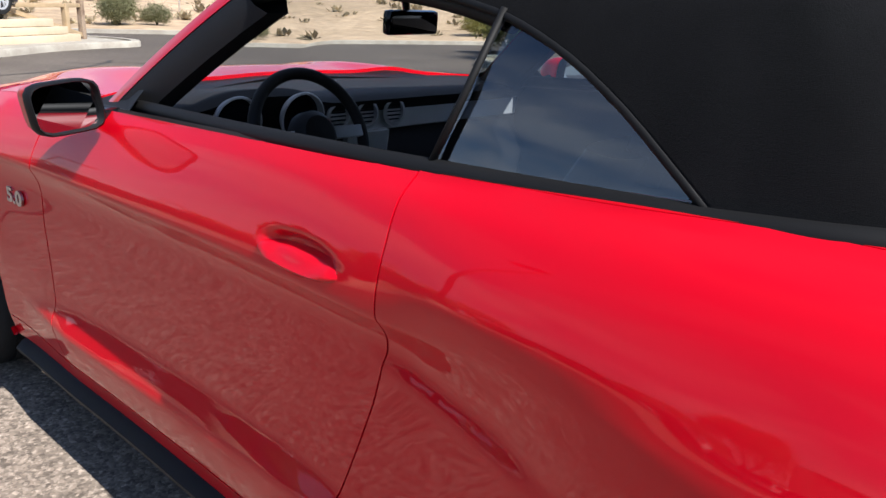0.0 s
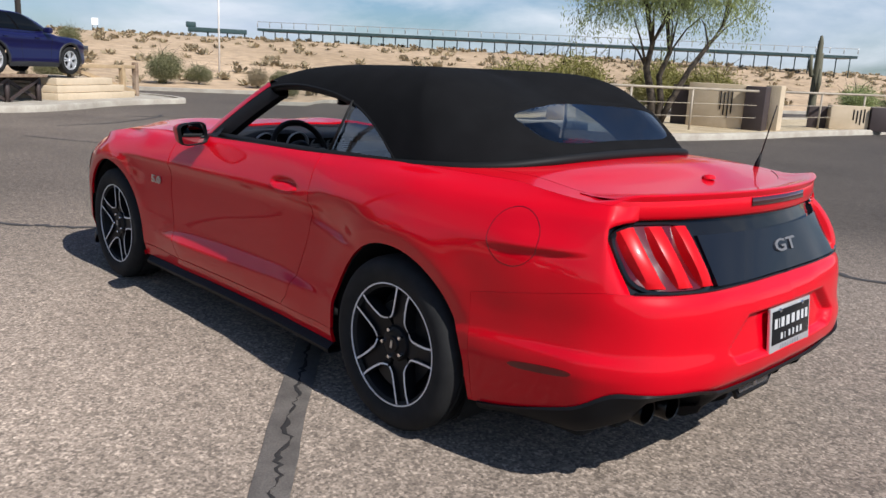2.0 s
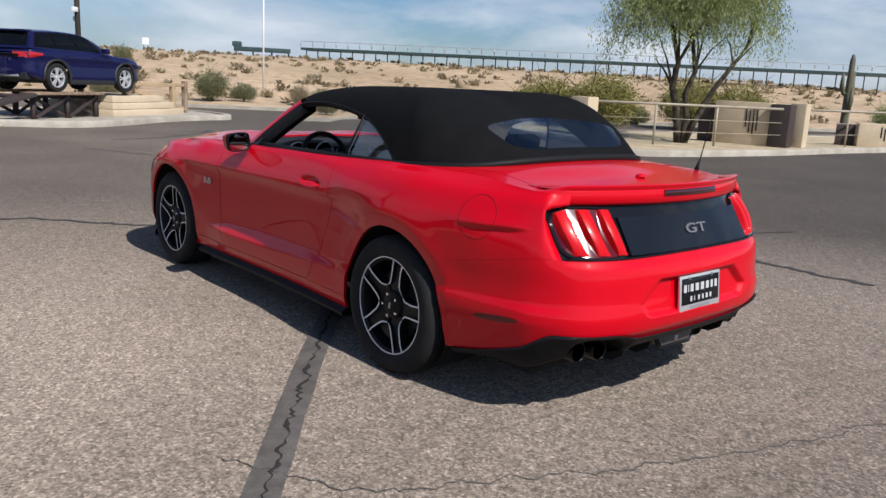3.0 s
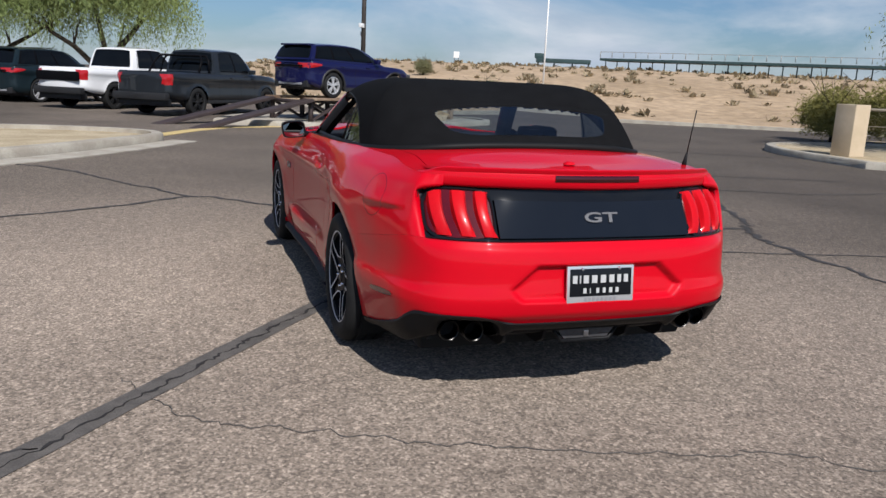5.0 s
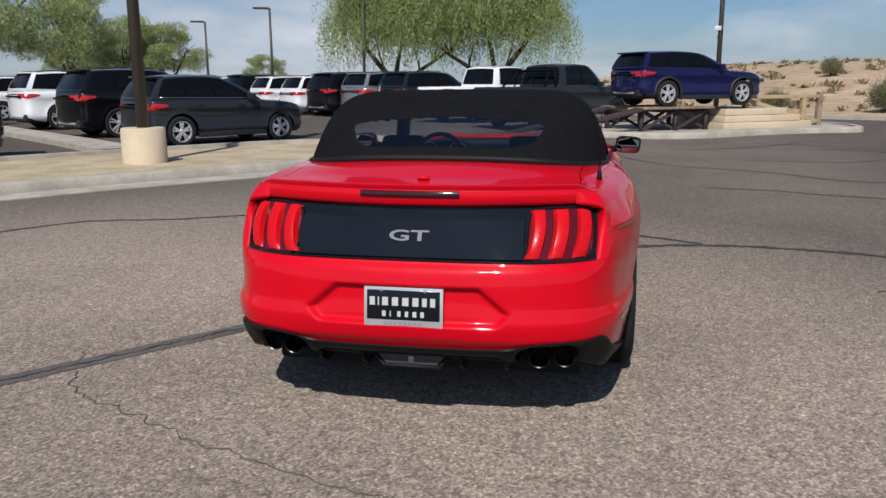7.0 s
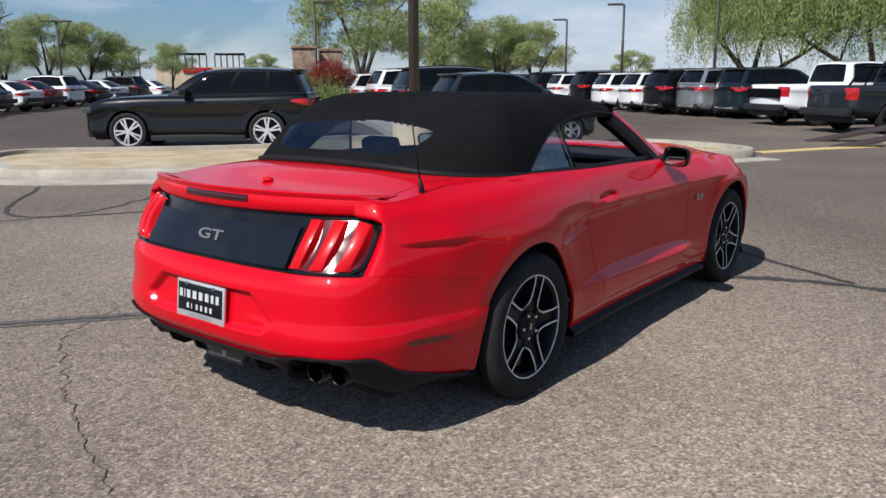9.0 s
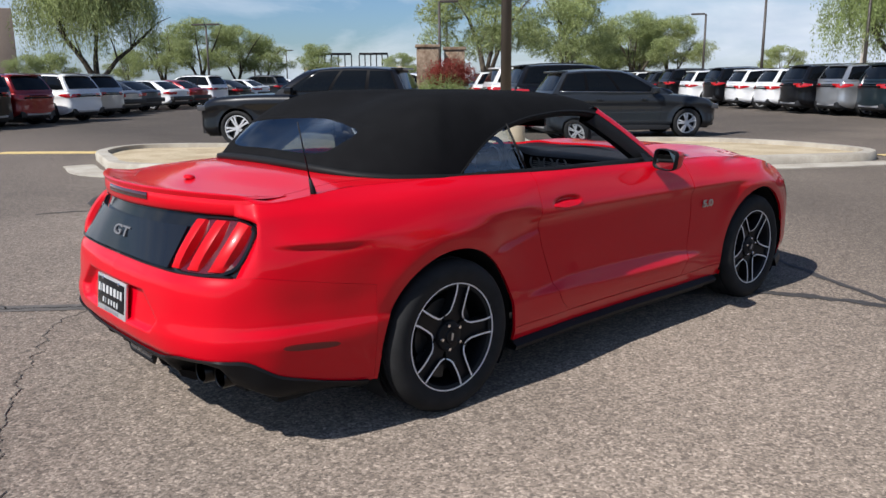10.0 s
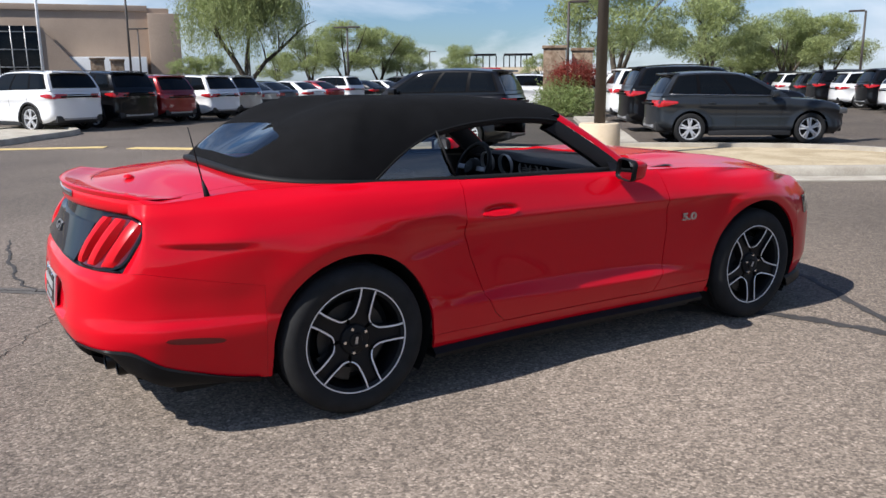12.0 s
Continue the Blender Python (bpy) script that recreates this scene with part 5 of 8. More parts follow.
# rubber along the base of the top and the belt
bm = bmesh.new()
rows = []
for s in s_steps:
    p = Vector((float(base_x(s)), float(base_y(s)), float(base_z(s))))
    n = Vector((p.x, (p.y - .3) * .9, 0)).normalized()
    rows.append([p + n * a + Vector((0, 0, b)) for a, b in ((-.012, -.03), (.014, -.022), (.019, -.006), (.013, .007), (-.006, .011))])
for y in np.linspace(.2, 1.78, 40):
    p = Vector((float(belt_x(y)), y, float(belt_z(y))))
    n = Vector((1, 0, 0))
    rows.append([p + n * a + Vector((0, 0, b)) for a, b in ((-.012, -.03), (.014, -.022), (.019, -.006), (.013, .007), (-.006, .011))])
grid(bm, np.array(rows))
bmesh.ops.recalc_face_normals(bm, faces=bm.faces)
pair("belt_seal", smooth_mesh(bm, 60), M_SEALRUB, label="black rubber belt seal")

# rear window: pane and its black border
bm = bmesh.new()
rows = []
for r in np.linspace(0, .95, 15):
    row = []
    for a in np.linspace(-math.pi / 2, math.pi / 2, 49):
        u, t = win_edge(a)
        tm = (WIN_T0 + WIN_T1) / 2
        row.append(top_point(max(0.0, u * r), level_t(max(0.0, u * r), tm + (t - tm) * r), .003))
    rows.append(row)
grid(bm, np.array(rows))
both(bm)
bmesh.ops.recalc_face_normals(bm, faces=bm.faces)
part("rear_window", smooth_mesh(bm, 80), M_RGLASS, car, "glass rear window set in canvas").visible_shadow = False
bm = bmesh.new()
rows = []
for r, o in ((.88, .002), (.91, .0050), (.95, .0055), (1.0, .0055), (1.05, .0050), (1.10, .0040), (1.20, .0004)):
    row = []
    for a in np.linspace(-math.pi / 2, math.pi / 2, 65):
        u, t = win_edge(a)
        tm = (WIN_T0 + WIN_T1) / 2
        row.append(top_point(max(0.0, u * r), level_t(max(0.0, u * r), tm + (t - tm) * r), o))
    rows.append(row)
grid(bm, np.array(rows))
both(bm)
bmesh.ops.recalc_face_normals(bm, faces=bm.faces)
part("window_border", smooth_mesh(bm, 60), M_FABRIC, car, "black bonded window border")

# quarter windows (up) behind the open door windows
bm = bmesh.new()
rows = []
for a in np.linspace(0, 1, 19):
    row = []
    for b in np.linspace(0, 1, 9):
        y_top = .20 + (.50 - .20) * a
        y = (.20 + .405 * a) * (1 - b) + y_top * b if a > 0 else .20
        t0 = rail_t(max(.18, y_top)) * b
        row.append(roof_point(max(.175, y), t0) + Vector((-.012, 0, 0)))
    rows.append(row)
grid(bm, np.array(rows))
bmesh.ops.recalc_face_normals(bm, faces=bm.faces)
for q in pair("quarter_window", smooth_mesh(bm, 80), M_QGLASS, label="dark tinted quarter glass"):
    q.visible_shadow = False
bm = bmesh.new()
tube(bm, [roof_point(.605, 0), roof_point(.555, rail_t(.55) * .35), roof_point(.50, rail_t(.50) + .005)], .006, 8)
pair("window_post", smooth_mesh(bm, 60), M_SEALRUB)
bm = bmesh.new()
tube(bm, [roof_point(y, rail_t(y)) + Vector((-.004, 0, -.003)) for y in np.linspace(.175, 1.42, 44)], .007, 8)
pair("roof_rail", smooth_mesh(bm, 60), M_SEALRUB)
bm = bmesh.new()
tube(bm, [roof_point(y, rail_t(y)) + Vector((-.024, 0, -.014)) for y in np.linspace(.50, 1.42, 34)], .015, 10)
pair("rail_seal", smooth_mesh(bm, 60), M_SEALRUB, label="black rubber seal over the door window")

# ---- windscreen and its frame ----
hdr_l, hdr_c = Vector((.575, 1.385, 1.268)), Vector((0, 1.47, 1.335))
cowl_l, cowl_c = Vector((.700, 1.80, .985)), Vector((0, 2.14, 1.005))


def screen_point(a, b):
    """a from centre to pillar, b from cowl to header."""
    lo = cowl_c.lerp(cowl_l, a) + Vector((0, .08 * a * (1 - a), .012 * a * (1 - a)))
    hi = hdr_c.lerp(hdr_l, a) + Vector((0, .03 * a * (1 - a), .085 * a * (1 - a)))
    p = lo.lerp(hi, b)
    return p + Vector((0, .02, .03)) * (b * (1 - b))


bm = bmesh.new()
grid(bm, np.array([[screen_point(a, b) for a in np.linspace(0, 1, 15)] for b in np.linspace(0, 1, 11)]))
both(bm)
part("windscreen", smooth_mesh(bm, 80), M_GLASS, car, "clear windscreen").visible_shadow = False
bm = bmesh.new()
rows = []
for b in np.linspace(-.04, 1.0, 18):
    p = screen_point(1, b)
    side = Vector((1, .25, .25)).normalized()
    rows.append([p + Vector(o) for o in ((-.03, .005, .012), (.01, .02, .022), (.042, .0, .012), (.052, -.03, -.005))])
grid(bm, np.array(rows))
bmesh.ops.recalc_face_normals(bm, faces=bm.faces)
pair("pillar", smooth_mesh(bm, 50), M_RED, label="red windscreen pillar")
bm = bmesh.new()
rows = []
for b in np.linspace(-.04, 1.0, 18):
    p = screen_point(1, b)
    rows.append([p + Vector(o) for o in ((.050, -.030, -.006), (.056, -.040, -.020), (.054, -.072, -.040), (.042, -.098, -.054), (-.008, -.102, -.053), (-.040, -.050, -.025), (-.034, .0, .006))])
grid(bm, np.array(rows))
bmesh.ops.recalc_face_normals(bm, faces=bm.faces)
pair("pillar_trim", smooth_mesh(bm, 50), M_DASH)
bm = bmesh.new()
rows = []
for a in np.linspace(0, 1.05, 20):
    p = screen_point(min(a, 1.0), 1.0) + Vector((.03 * max(0, a - 1) * 20, 0, 0))
    rows.append([p + Vector(o) for o in ((0, .02, -.006), (0, .012, .012), (0, -.03, .022), (0, -.07, .014), (0, -.08, -.03), (0, .0, -.03))])
grid(bm, np.array(rows))
both(bm)
bmesh.ops.recalc_face_normals(bm, faces=bm.faces)
part("header_rail", smooth_mesh(bm, 50), M_SEALRUB, car)

# ---- bonnet ----
hcols = [c for c in cols if s_of_y(1.82) <= c <= s_of_y(3.40)]
HE = np.array([skin(c, max(float(z_top(c)), .76)) for c in hcols])
HC_Y = np.interp(HE[:, 1], [HE[0, 1], HE[-1, 1]], [2.16, 3.60])
HC_Z = pchip([2.1, 2.4, 2.8, 3.2, 3.5, 3.62], [1.005, 1.015, .985, .925, .855, .80])(HC_Y)
rows = []
for j in range(len(hcols)):
    row = []
    for k in range(31):
        w = k / 30
        x, y = HE[j, 0] * (1 - w), HE[j, 1] + (HC_Y[j] - HE[j, 1]) * (1 - (1 - w) ** 1.8)
        z = HE[j, 2] + (HC_Z[j] - HE[j, 2]) * (1 - (1 - w) ** 2.2)
        z += .016 * math.exp(-((x - .43) / .09) ** 2)
        row.append((x, y, z))
    rows.append(row)
HD = np.array(rows)
bm = bmesh.new()
grid(bm, HD[:, 4:], flip=True)
both(bm)
part("bonnet", finish_panel(bm, .02, .002), M_RED, car)
bm = bmesh.new()
grid(bm, HD[:, :5], flip=True)
pair("fender_top", finish_panel(bm, .02, .001), M_RED)
bm = bmesh.new()
H2 = HD.copy()
H2[:, :, 2] -= .03
grid(bm, H2, flip=True)
part("bonnet_inner", both(bm), M_DARK, car)
# scuttle between bonnet and glass
bm = bmesh.new()
rows = []
for a in np.linspace(0, 1, 16):
    p = screen_point(a, 0)
    q = Vector(HD[0, int(round(30 - 30 * a * .86))])
    rows.append([p + Vector((0, -.02, -.012)), p.lerp(q, .5) + Vector((0, 0, -.012)), q + Vector((0, .01, -.012))])
grid(bm, np.array(rows))
both(bm)
bmesh.ops.recalc_face_normals(bm, faces=bm.faces)
part("scuttle", bm, M_PLASTIC, car)
# corner between pillar, belt and fender
bm = bmesh.new()
tri = [(.795, 1.60, .985), (.800, 1.92, .955), (.72, 1.90, .985), (.745, 1.62, 1.03), (.70, 1.80, 1.01)]
for q in (0, 1, 2), (0, 2, 4), (0, 4, 3):
    bm.faces.new([bm.verts.new(tri[i]) for i in q])
bmesh.ops.remove_doubles(bm, verts=bm.verts, dist=1e-4)
bmesh.ops.recalc_face_normals(bm, faces=bm.faces)
pair("mirror_sail", bm, M_SEALRUB)

# black lip under the front bumper
fl = np.array([c for c in cols if c >= s_of_y(3.02)])
LIP = np.stack([skin(fl, .225 + 0 * fl, .002), skin(fl, .215 + 0 * fl, .022), skin(fl, .19 + 0 * fl, .040) * [1, 1, 0] + [0, 0, .175], skin(fl, .19 + 0 * fl, .036) * [1, 1, 0] + [0, 0, .160], skin(fl, .19 + 0 * fl, -.10) * [1, 1, 0] + [0, 0, .160]])
bm = bmesh.new()
grid(bm, LIP, flip=True)
both(bm)
bmesh.ops.recalc_face_normals(bm, faces=bm.faces)
part("front_lip", smooth_mesh(bm, 35), M_PLASTIC, car, "black front lip")
# headlamps at the nose
bm = bmesh.new()
rows = []
for zz in np.linspace(.62, .73, 7):
    rows.append([skin(s, zz, .004) for s in np.linspace(float(s_of_y(3.22)), float(s_of_y(3.56)), 16)])
grid(bm, np.array(rows))
pair("headlamp", smooth_mesh(bm, 60), M_CLEARLAMP, label="clear headlamp")

# ---- mirrors ----
for side in (1, -1):
    bm = bmesh.new()
    rows = []
    for t in np.linspace(0, 1, 13):
        y = 1.565 + .135 * t
        k = math.sqrt(max(0.0, 1 - t ** 2.6))
        cx, cz = .944, 1.008
        hw, hh = .082 * (.25 + .75 * k), .056 * (.2 + .8 * k)
        row = []
        for a in np.linspace(0, math.tau, 33):
            c, s = math.cos(a), math.sin(a)
            r = (abs(c) ** 4.6 + abs(s) ** 4.6) ** (-1 / 4.6)
            row.append(((cx + hw * r * c + .010 * s) * side, y - .02 * c, cz + hh * r * s - .006 * c))
        rows.append(row)
    grid(bm, np.array(rows))
    bmesh.ops.remove_doubles(bm, verts=bm.verts, dist=1e-4)
    bm.faces.new([v for v in bm.verts if abs(v.co.y - 1.70) < .03 and any(e.is_boundary for e in v.link_edges)][:0] or [bm.verts.new(rows[-1][k]) for k in range(0, 32)])
    bmesh.ops.recalc_face_normals(bm, faces=bm.faces)
    mir = part("door_mirror", smooth_mesh(bm, 50), M_RED, car, "red door mirror with black surround")
    bm = bmesh.new()
    rows = []
    for sc, dy_ in ((1.012, .022), (1.012, -.004), (.94, -.010), (.88, .004)):
        row = []
        for a in np.linspace(0, math.tau, 33):
            c, s = math.cos(a), math.sin(a)
            r = (abs(c) ** 4.6 + abs(s) ** 4.6) ** (-1 / 4.6) * sc
            row.append(((.944 + .082 * r * c + .010 * s) * side, 1.565 - .02 * c + dy_, 1.008 + .056 * r * s - .006 * c))
        rows.append(row)
    grid(bm, np.array(rows))
    bmesh.ops.recalc_face_normals(bm, faces=bm.faces)
    part("mirror_surround", smooth_mesh(bm, 50), M_PLASTIC, mir, "black plastic surround")
    bm = bmesh.new()
    ring = []
    for a in np.linspace(0, math.tau, 33)[:-1]:
        c, s = math.cos(a), math.sin(a)
        r = (abs(c) ** 4.6 + abs(s) ** 4.6) ** (-1 / 4.6) * .89
        ring.append(bm.verts.new(((.944 + .082 * r * c + .010 * s) * side, 1.569 - .02 * c, 1.008 + .056 * r * s - .006 * c)))
    bm.faces.new(ring)
    part("mirror_glass", bm, M_MIRROR, mir, "silvered mirror glass")
    bm = bmesh.new()
    tube(bm, [(.80 * side, 1.66, .962), (.86 * side, 1.645, .974), (.90 * side, 1.63, .988)], [.028, .024, .026], 10)
    part("mirror_arm", smooth_mesh(bm, 60), M_GLOSS, mir)

# ---- wheels ----
TYRE_R = .345


def tyre_mesh(tr=TYRE_R, half=.118, rim=.236, tread=True):
    bm = bmesh.new()
    prof = [(rim - .012, half * .80), (rim + .004, half * .90), (rim + .035, half * 1.0), (rim + .062, half * 1.02), (tr - .022, half * .95), (tr - .006, half * .80), (tr, half * .62),
            (tr + .0005, half * .50), (tr - .006, half * .47), (tr - .006, half * .41), (tr + .001, half * .38), (tr + .001, half * .06), (tr - .006, half * .03)]
    prof = prof + [(r, -a) for r, a in prof[::-1]]
    lathe(bm, prof, 72, "x")
    return smooth_mesh(bm, 32)


def rim_parts():
    """Outside face towards +x."""
    out = {}
    bm = bmesh.new()
    lathe(bm, [(.225, -.10), (.222, .02), (.228, .075), (.238, .092), (.240, .098), (.236, .104)], 72, "x")
    out["barrel"] = smooth_mesh(bm, 40)
    bm = bmesh.new()
    lathe(bm, [(.237, .098), (.2385, .1085), (.2435, .1085), (.2465, .098)], 72, "x")
    out["lip"] = smooth_mesh(bm, 40)
    black, bright = bmesh.new(), bmesh.new()
    for k in range(5):
        m = Matrix.Rotation(k * math.tau / 5 + .10, 4, "X")
        # pocket between the two edge bars
        sec = []
        for r, w, x in ((.055, .034, .070), (.085, .050, .074), (.13, .036, .080), (.20, .034, .086), (.236, .038, .084)):
            sec.append((r, w, x))
        top = [[(x, -w, r), (x, w, r), (x - .040, w, r), (x - .040, -w, r)] for r, w, x in sec]
        rings = [[black.verts.new(m @ Vector(p)) for p in q] for q in top]
        for a, b in zip(rings, rings[1:]):
            for i in range(4):
                black.faces.new((a[i], a[(i + 1) % 4], b[(i + 1) % 4], b[i]))
        for sgn in (1, -1):
            line = [(.086, .056), (.100, .044), (.116, .0365), (.155, .0330), (.20, .0325), (.241, .036)]
            xs_ = (.086, .091, .095, .100, .104, .104)
            hw = .0040
            for target, up, down, wide in ((bright, 0.0, .0022, 1.0), (black, -.0016, .034, 1.35)):
                rr = []
                for (r, w), x in zip(line, xs_):
                    rr.append([target.verts.new(m @ Vector(p)) for p in ((x + up, sgn * w - hw * wide, r), (x + up, sgn * w + hw * wide, r), (x - down, sgn * w + hw * wide, r), (x - down, sgn * w - hw * wide, r))])
                for a, b in zip(rr, rr[1:]):
                    for i in range(4):
                        target.faces.new((a[i], a[(i + 1) % 4], b[(i + 1) % 4], b[i]))
                target.faces.new(rr[0])
                target.faces.new(rr[-1])
    bmesh.ops.recalc_face_normals(black, faces=black.faces)
    bmesh.ops.recalc_face_normals(bright, faces=bright.faces)
    out["spokes"], out["edges"] = black, bright
    bm = bmesh.new()
    lathe(bm, [(.001, .098), (.030, .097), (.034, .090), (.048, .088), (.066, .082), (.074, .068), (.074, .03)], 40, "x")
    out["hub"] = smooth_mesh(bm, 40)
    bm = bmesh.new()
    lathe(bm, [(.001, .102), (.007, .101), (.0095, .094), (.0095, .08)], 10, "x")
    out["nut"] = smooth_mesh(bm, 40)
    bm = bmesh.new()
    lathe(bm, [(.08, .040), (.165, .040), (.168, .034), (.168, .012), (.08, .012)], 56, "x")
    out["disc"] = smooth_mesh(bm, 30)
    bm = bmesh.new()
    lathe(bm, [(.212, -.1), (.212, -.02), (.0, -.02)], 40, "x")
    out["back"] = bm
    box_ = bmesh.new()
    rows = []
    for a in np.linspace(-.55, .55, 12):
        rows.append([(x, -r * math.cos(a), r * math.sin(a)) for r, x in ((.125, .05), (.135, .062), (.19, .062), (.20, .045), (.20, .0))])
    grid(box_, np.array(rows))
    bmesh.ops.recalc_face_normals(box_, faces=box_.faces)
    out["caliper"] = smooth_mesh(box_, 30)
    bm = bmesh.new()
    box(bm, .0985, -.016, -.006, .1000, .016, .006, bevel=.002, m=Matrix.Rotation(.5, 4, "X"))
    out["emblem"] = bm
    return out


WHEEL = {}
for key, g in {"tyre": tyre_mesh(), **rim_parts()}.items():
    me = bpy.data.meshes.new(key)
    g.to_mesh(me)
    g.free()
    WHEEL[key] = me
for side in (1, -1):
    for yw, xw in ((0.0, .826), (2.715, .800)):
        m = pose(xw * side, yw, TYRE_R, 0, 0, 0 if side > 0 else 180) @ Matrix.Rotation({(1, 0): .878, (-1, 0): .888, (1, 1): .534, (-1, 1): 1.0}[side, int(yw > 1)], 4, "X")
        w = part("wheel", WHEEL["barrel"], M_WHEELBLACK, car, "black alloy wheel with machined spoke edges", at=m)
        part("tyre", WHEEL["tyre"], M_RUBBER, w, "black road tyre")
        part("rim_lip", WHEEL["lip"], M_MACHINED, w, "machined rim lip")
        part("spokes", WHEEL["spokes"], M_WHEELBLACK, w)
        part("spoke_edges", WHEEL["edges"], M_MACHINED, w, "machined spoke edges")
        part("hub", WHEEL["hub"], M_WHEELBLACK, w)
        for k in range(5):
            a = k * math.tau / 5 + .10 + math.pi / 5
            part("lug_nut", WHEEL["nut"], M_CHROME, w, at=pose(0, -.057 * math.sin(a), .057 * math.cos(a)))
        part("brake_disc", WHEEL["disc"], M_STEEL, w)
        part("backplate", WHEEL["back"], M_DARK, w)
        part("caliper", WHEEL["caliper"], M_STEEL, w)
        part("hub_emblem", WHEEL["emblem"], M_SILVER, w)

# ---- cabin ----
part("cabin_floor", box_bm(-.74, -.30, .24, .74, 1.95, .30), M_DARK, car)
part("parcel_shelf", box_bm(-.66, -.46, .955, .66, -.20, .985, bevel=.01), M_LEATHER, car)
part("rear_bulkhead", box_bm(-.72, -.38, .3, .72, -.24, .96, bevel=.03), M_LEATHER, car)
bm = bmesh.new()
box(bm, .775, .45, .35, .80, 1.80, .985, bevel=.01)
pair("door_card", smooth_mesh(bm), M_LEATHER)
bm = bmesh.new()
rows = []
for x in np.linspace(-.765, .765, 41):
    hood_ = .045 * math.exp(-((x + .37) / .17) ** 4)
    rows.append([(x, y, z) for y, z in ((2.12, .985), (1.95, .985), (1.80, .975 + hood_ * .5), (1.70, .970 + hood_ * .8), (1.675, .955 + hood_ * .7), (1.715, .90), (1.725, .82), (1.67, .73), (1.72, .50), (1.78, .30))])
grid(bm, np.array(rows))
bmesh.ops.recalc_face_normals(bm, faces=bm.faces)
dash = part("dashboard", smooth_mesh(bm, 50), M_DASH, car, "black dashboard with silver vent rings")
bm = bmesh.new()
rows = []
for x in np.linspace(-.14, .745, 25):
    rows.append([(x, y, z) for y, z in ((1.712, .945), (1.700, .94), (1.704, .86), (1.718, .855))])
grid(bm, np.array(rows))
bmesh.ops.recalc_face_normals(bm, faces=bm.faces)
part("trim_band", smooth_mesh(bm), M_GREYTRIM, dash, "satin grey trim band")
for x, z, r, mat in ((-.112, .912, .047, M_RING), (0.0, .912, .047, M_RING), (.112, .912, .047, M_RING), (-.66, .90, .042, M_RING)):
    bm = bmesh.new()
    lathe(bm, [(r * .72, .004), (r * .76, -.012), (r * .94, -.010), (r * .95, -.004)], 28, "y")
    v = part("vent", smooth_mesh(bm), mat, dash, "silver ringed round vent", at=pose(x, 1.695, z))
    bm = bmesh.new()
    for k in range(-2, 3):
        box(bm, -r * .68, -.002, k * r * .26 - .002, r * .68, .006, k * r * .26 + .002)
    part("vent_slats", bm, M_PLASTIC, v)
for x in (-.475, -.265):
    bm = bmesh.new()
    lathe(bm, [(.066, .012), (.069, -.014), (.0735, -.012), (.074, -.006)], 32, "y")
    g_ = part("gauge", smooth_mesh(bm), M_RING, dash, "round dial in silver bezel", at=pose(x, 1.665, .925, 8))
    bm = bmesh.new()
    lathe(bm, [(.001, .01), (.064, .01)], 24, "y")
    part("dial", bm, M_GLOSS, g_)
part("display", box_bm(-.085, -.012, -.062, .085, .012, .062, bevel=.006), M_SCREEN, dash, "grey centre display", at=pose(0, 1.70, .80, 10))
part("control_panel", box_bm(-.10, -.012, -.05, .10, .012, .05, bevel=.006), M_GLOSS, dash, at=pose(0, 1.67, .675, 16))
bm = bmesh.new()
for k in range(4):
    lathe(bm, [(.001, -.03), (.014, -.03), (.016, 0)], 14, "y")
part("knobs", smooth_mesh(bm), M_SILVER, dash, at=pose(.06, 1.68, .725))
part("console", box_bm(-.115, .45, .30, .115, 1.60, .60, bevel=.03), M_DASH, car)
bm = bmesh.new()
tube(bm, [(0, 1.28, .58), (0, 1.30, .66), (0, 1.31, .71)], [.012, .012, .024], 10)
part("shift_lever", smooth_mesh(bm), M_SILVER, car)
# steering wheel on the left
sw = part("steering_wheel", lathe(bmesh.new(), [(.168 + .016 * math.cos(a), .016 * math.sin(a)) for a in np.linspace(0, math.tau, 13)[:-1]], 48, "y", close=True), M_LEATHER, car, "black leather steering wheel", at=pose(-.37, 1.475, .905, -22))
for f in sw.data.polygons:
    f.use_smooth = True
bm = bmesh.new()
lathe(bm, [(.001, -.045), (.045, -.042), (.062, -.025), (.066, .01)], 28, "y")
part("airbag_pad", smooth_mesh(bm), M_LEATHER, sw)
bm = bmesh.new()
for a in (0, 180, 70, 110):
    box(bm, .055, -.018, -.016, .158, -.002, .016, bevel=.004, m=Matrix.Rotation(radians(a), 4, "Y"))
part("wheel_spokes", smooth_mesh(bm), M_RING, sw, "satin silver spokes")
bm = bmesh.new()
tube(bm, [(-.37, 1.485, .90), (-.37, 1.70, .82)], .035, 12)
part("steering_column", smooth_mesh(bm), M_DASH, car)


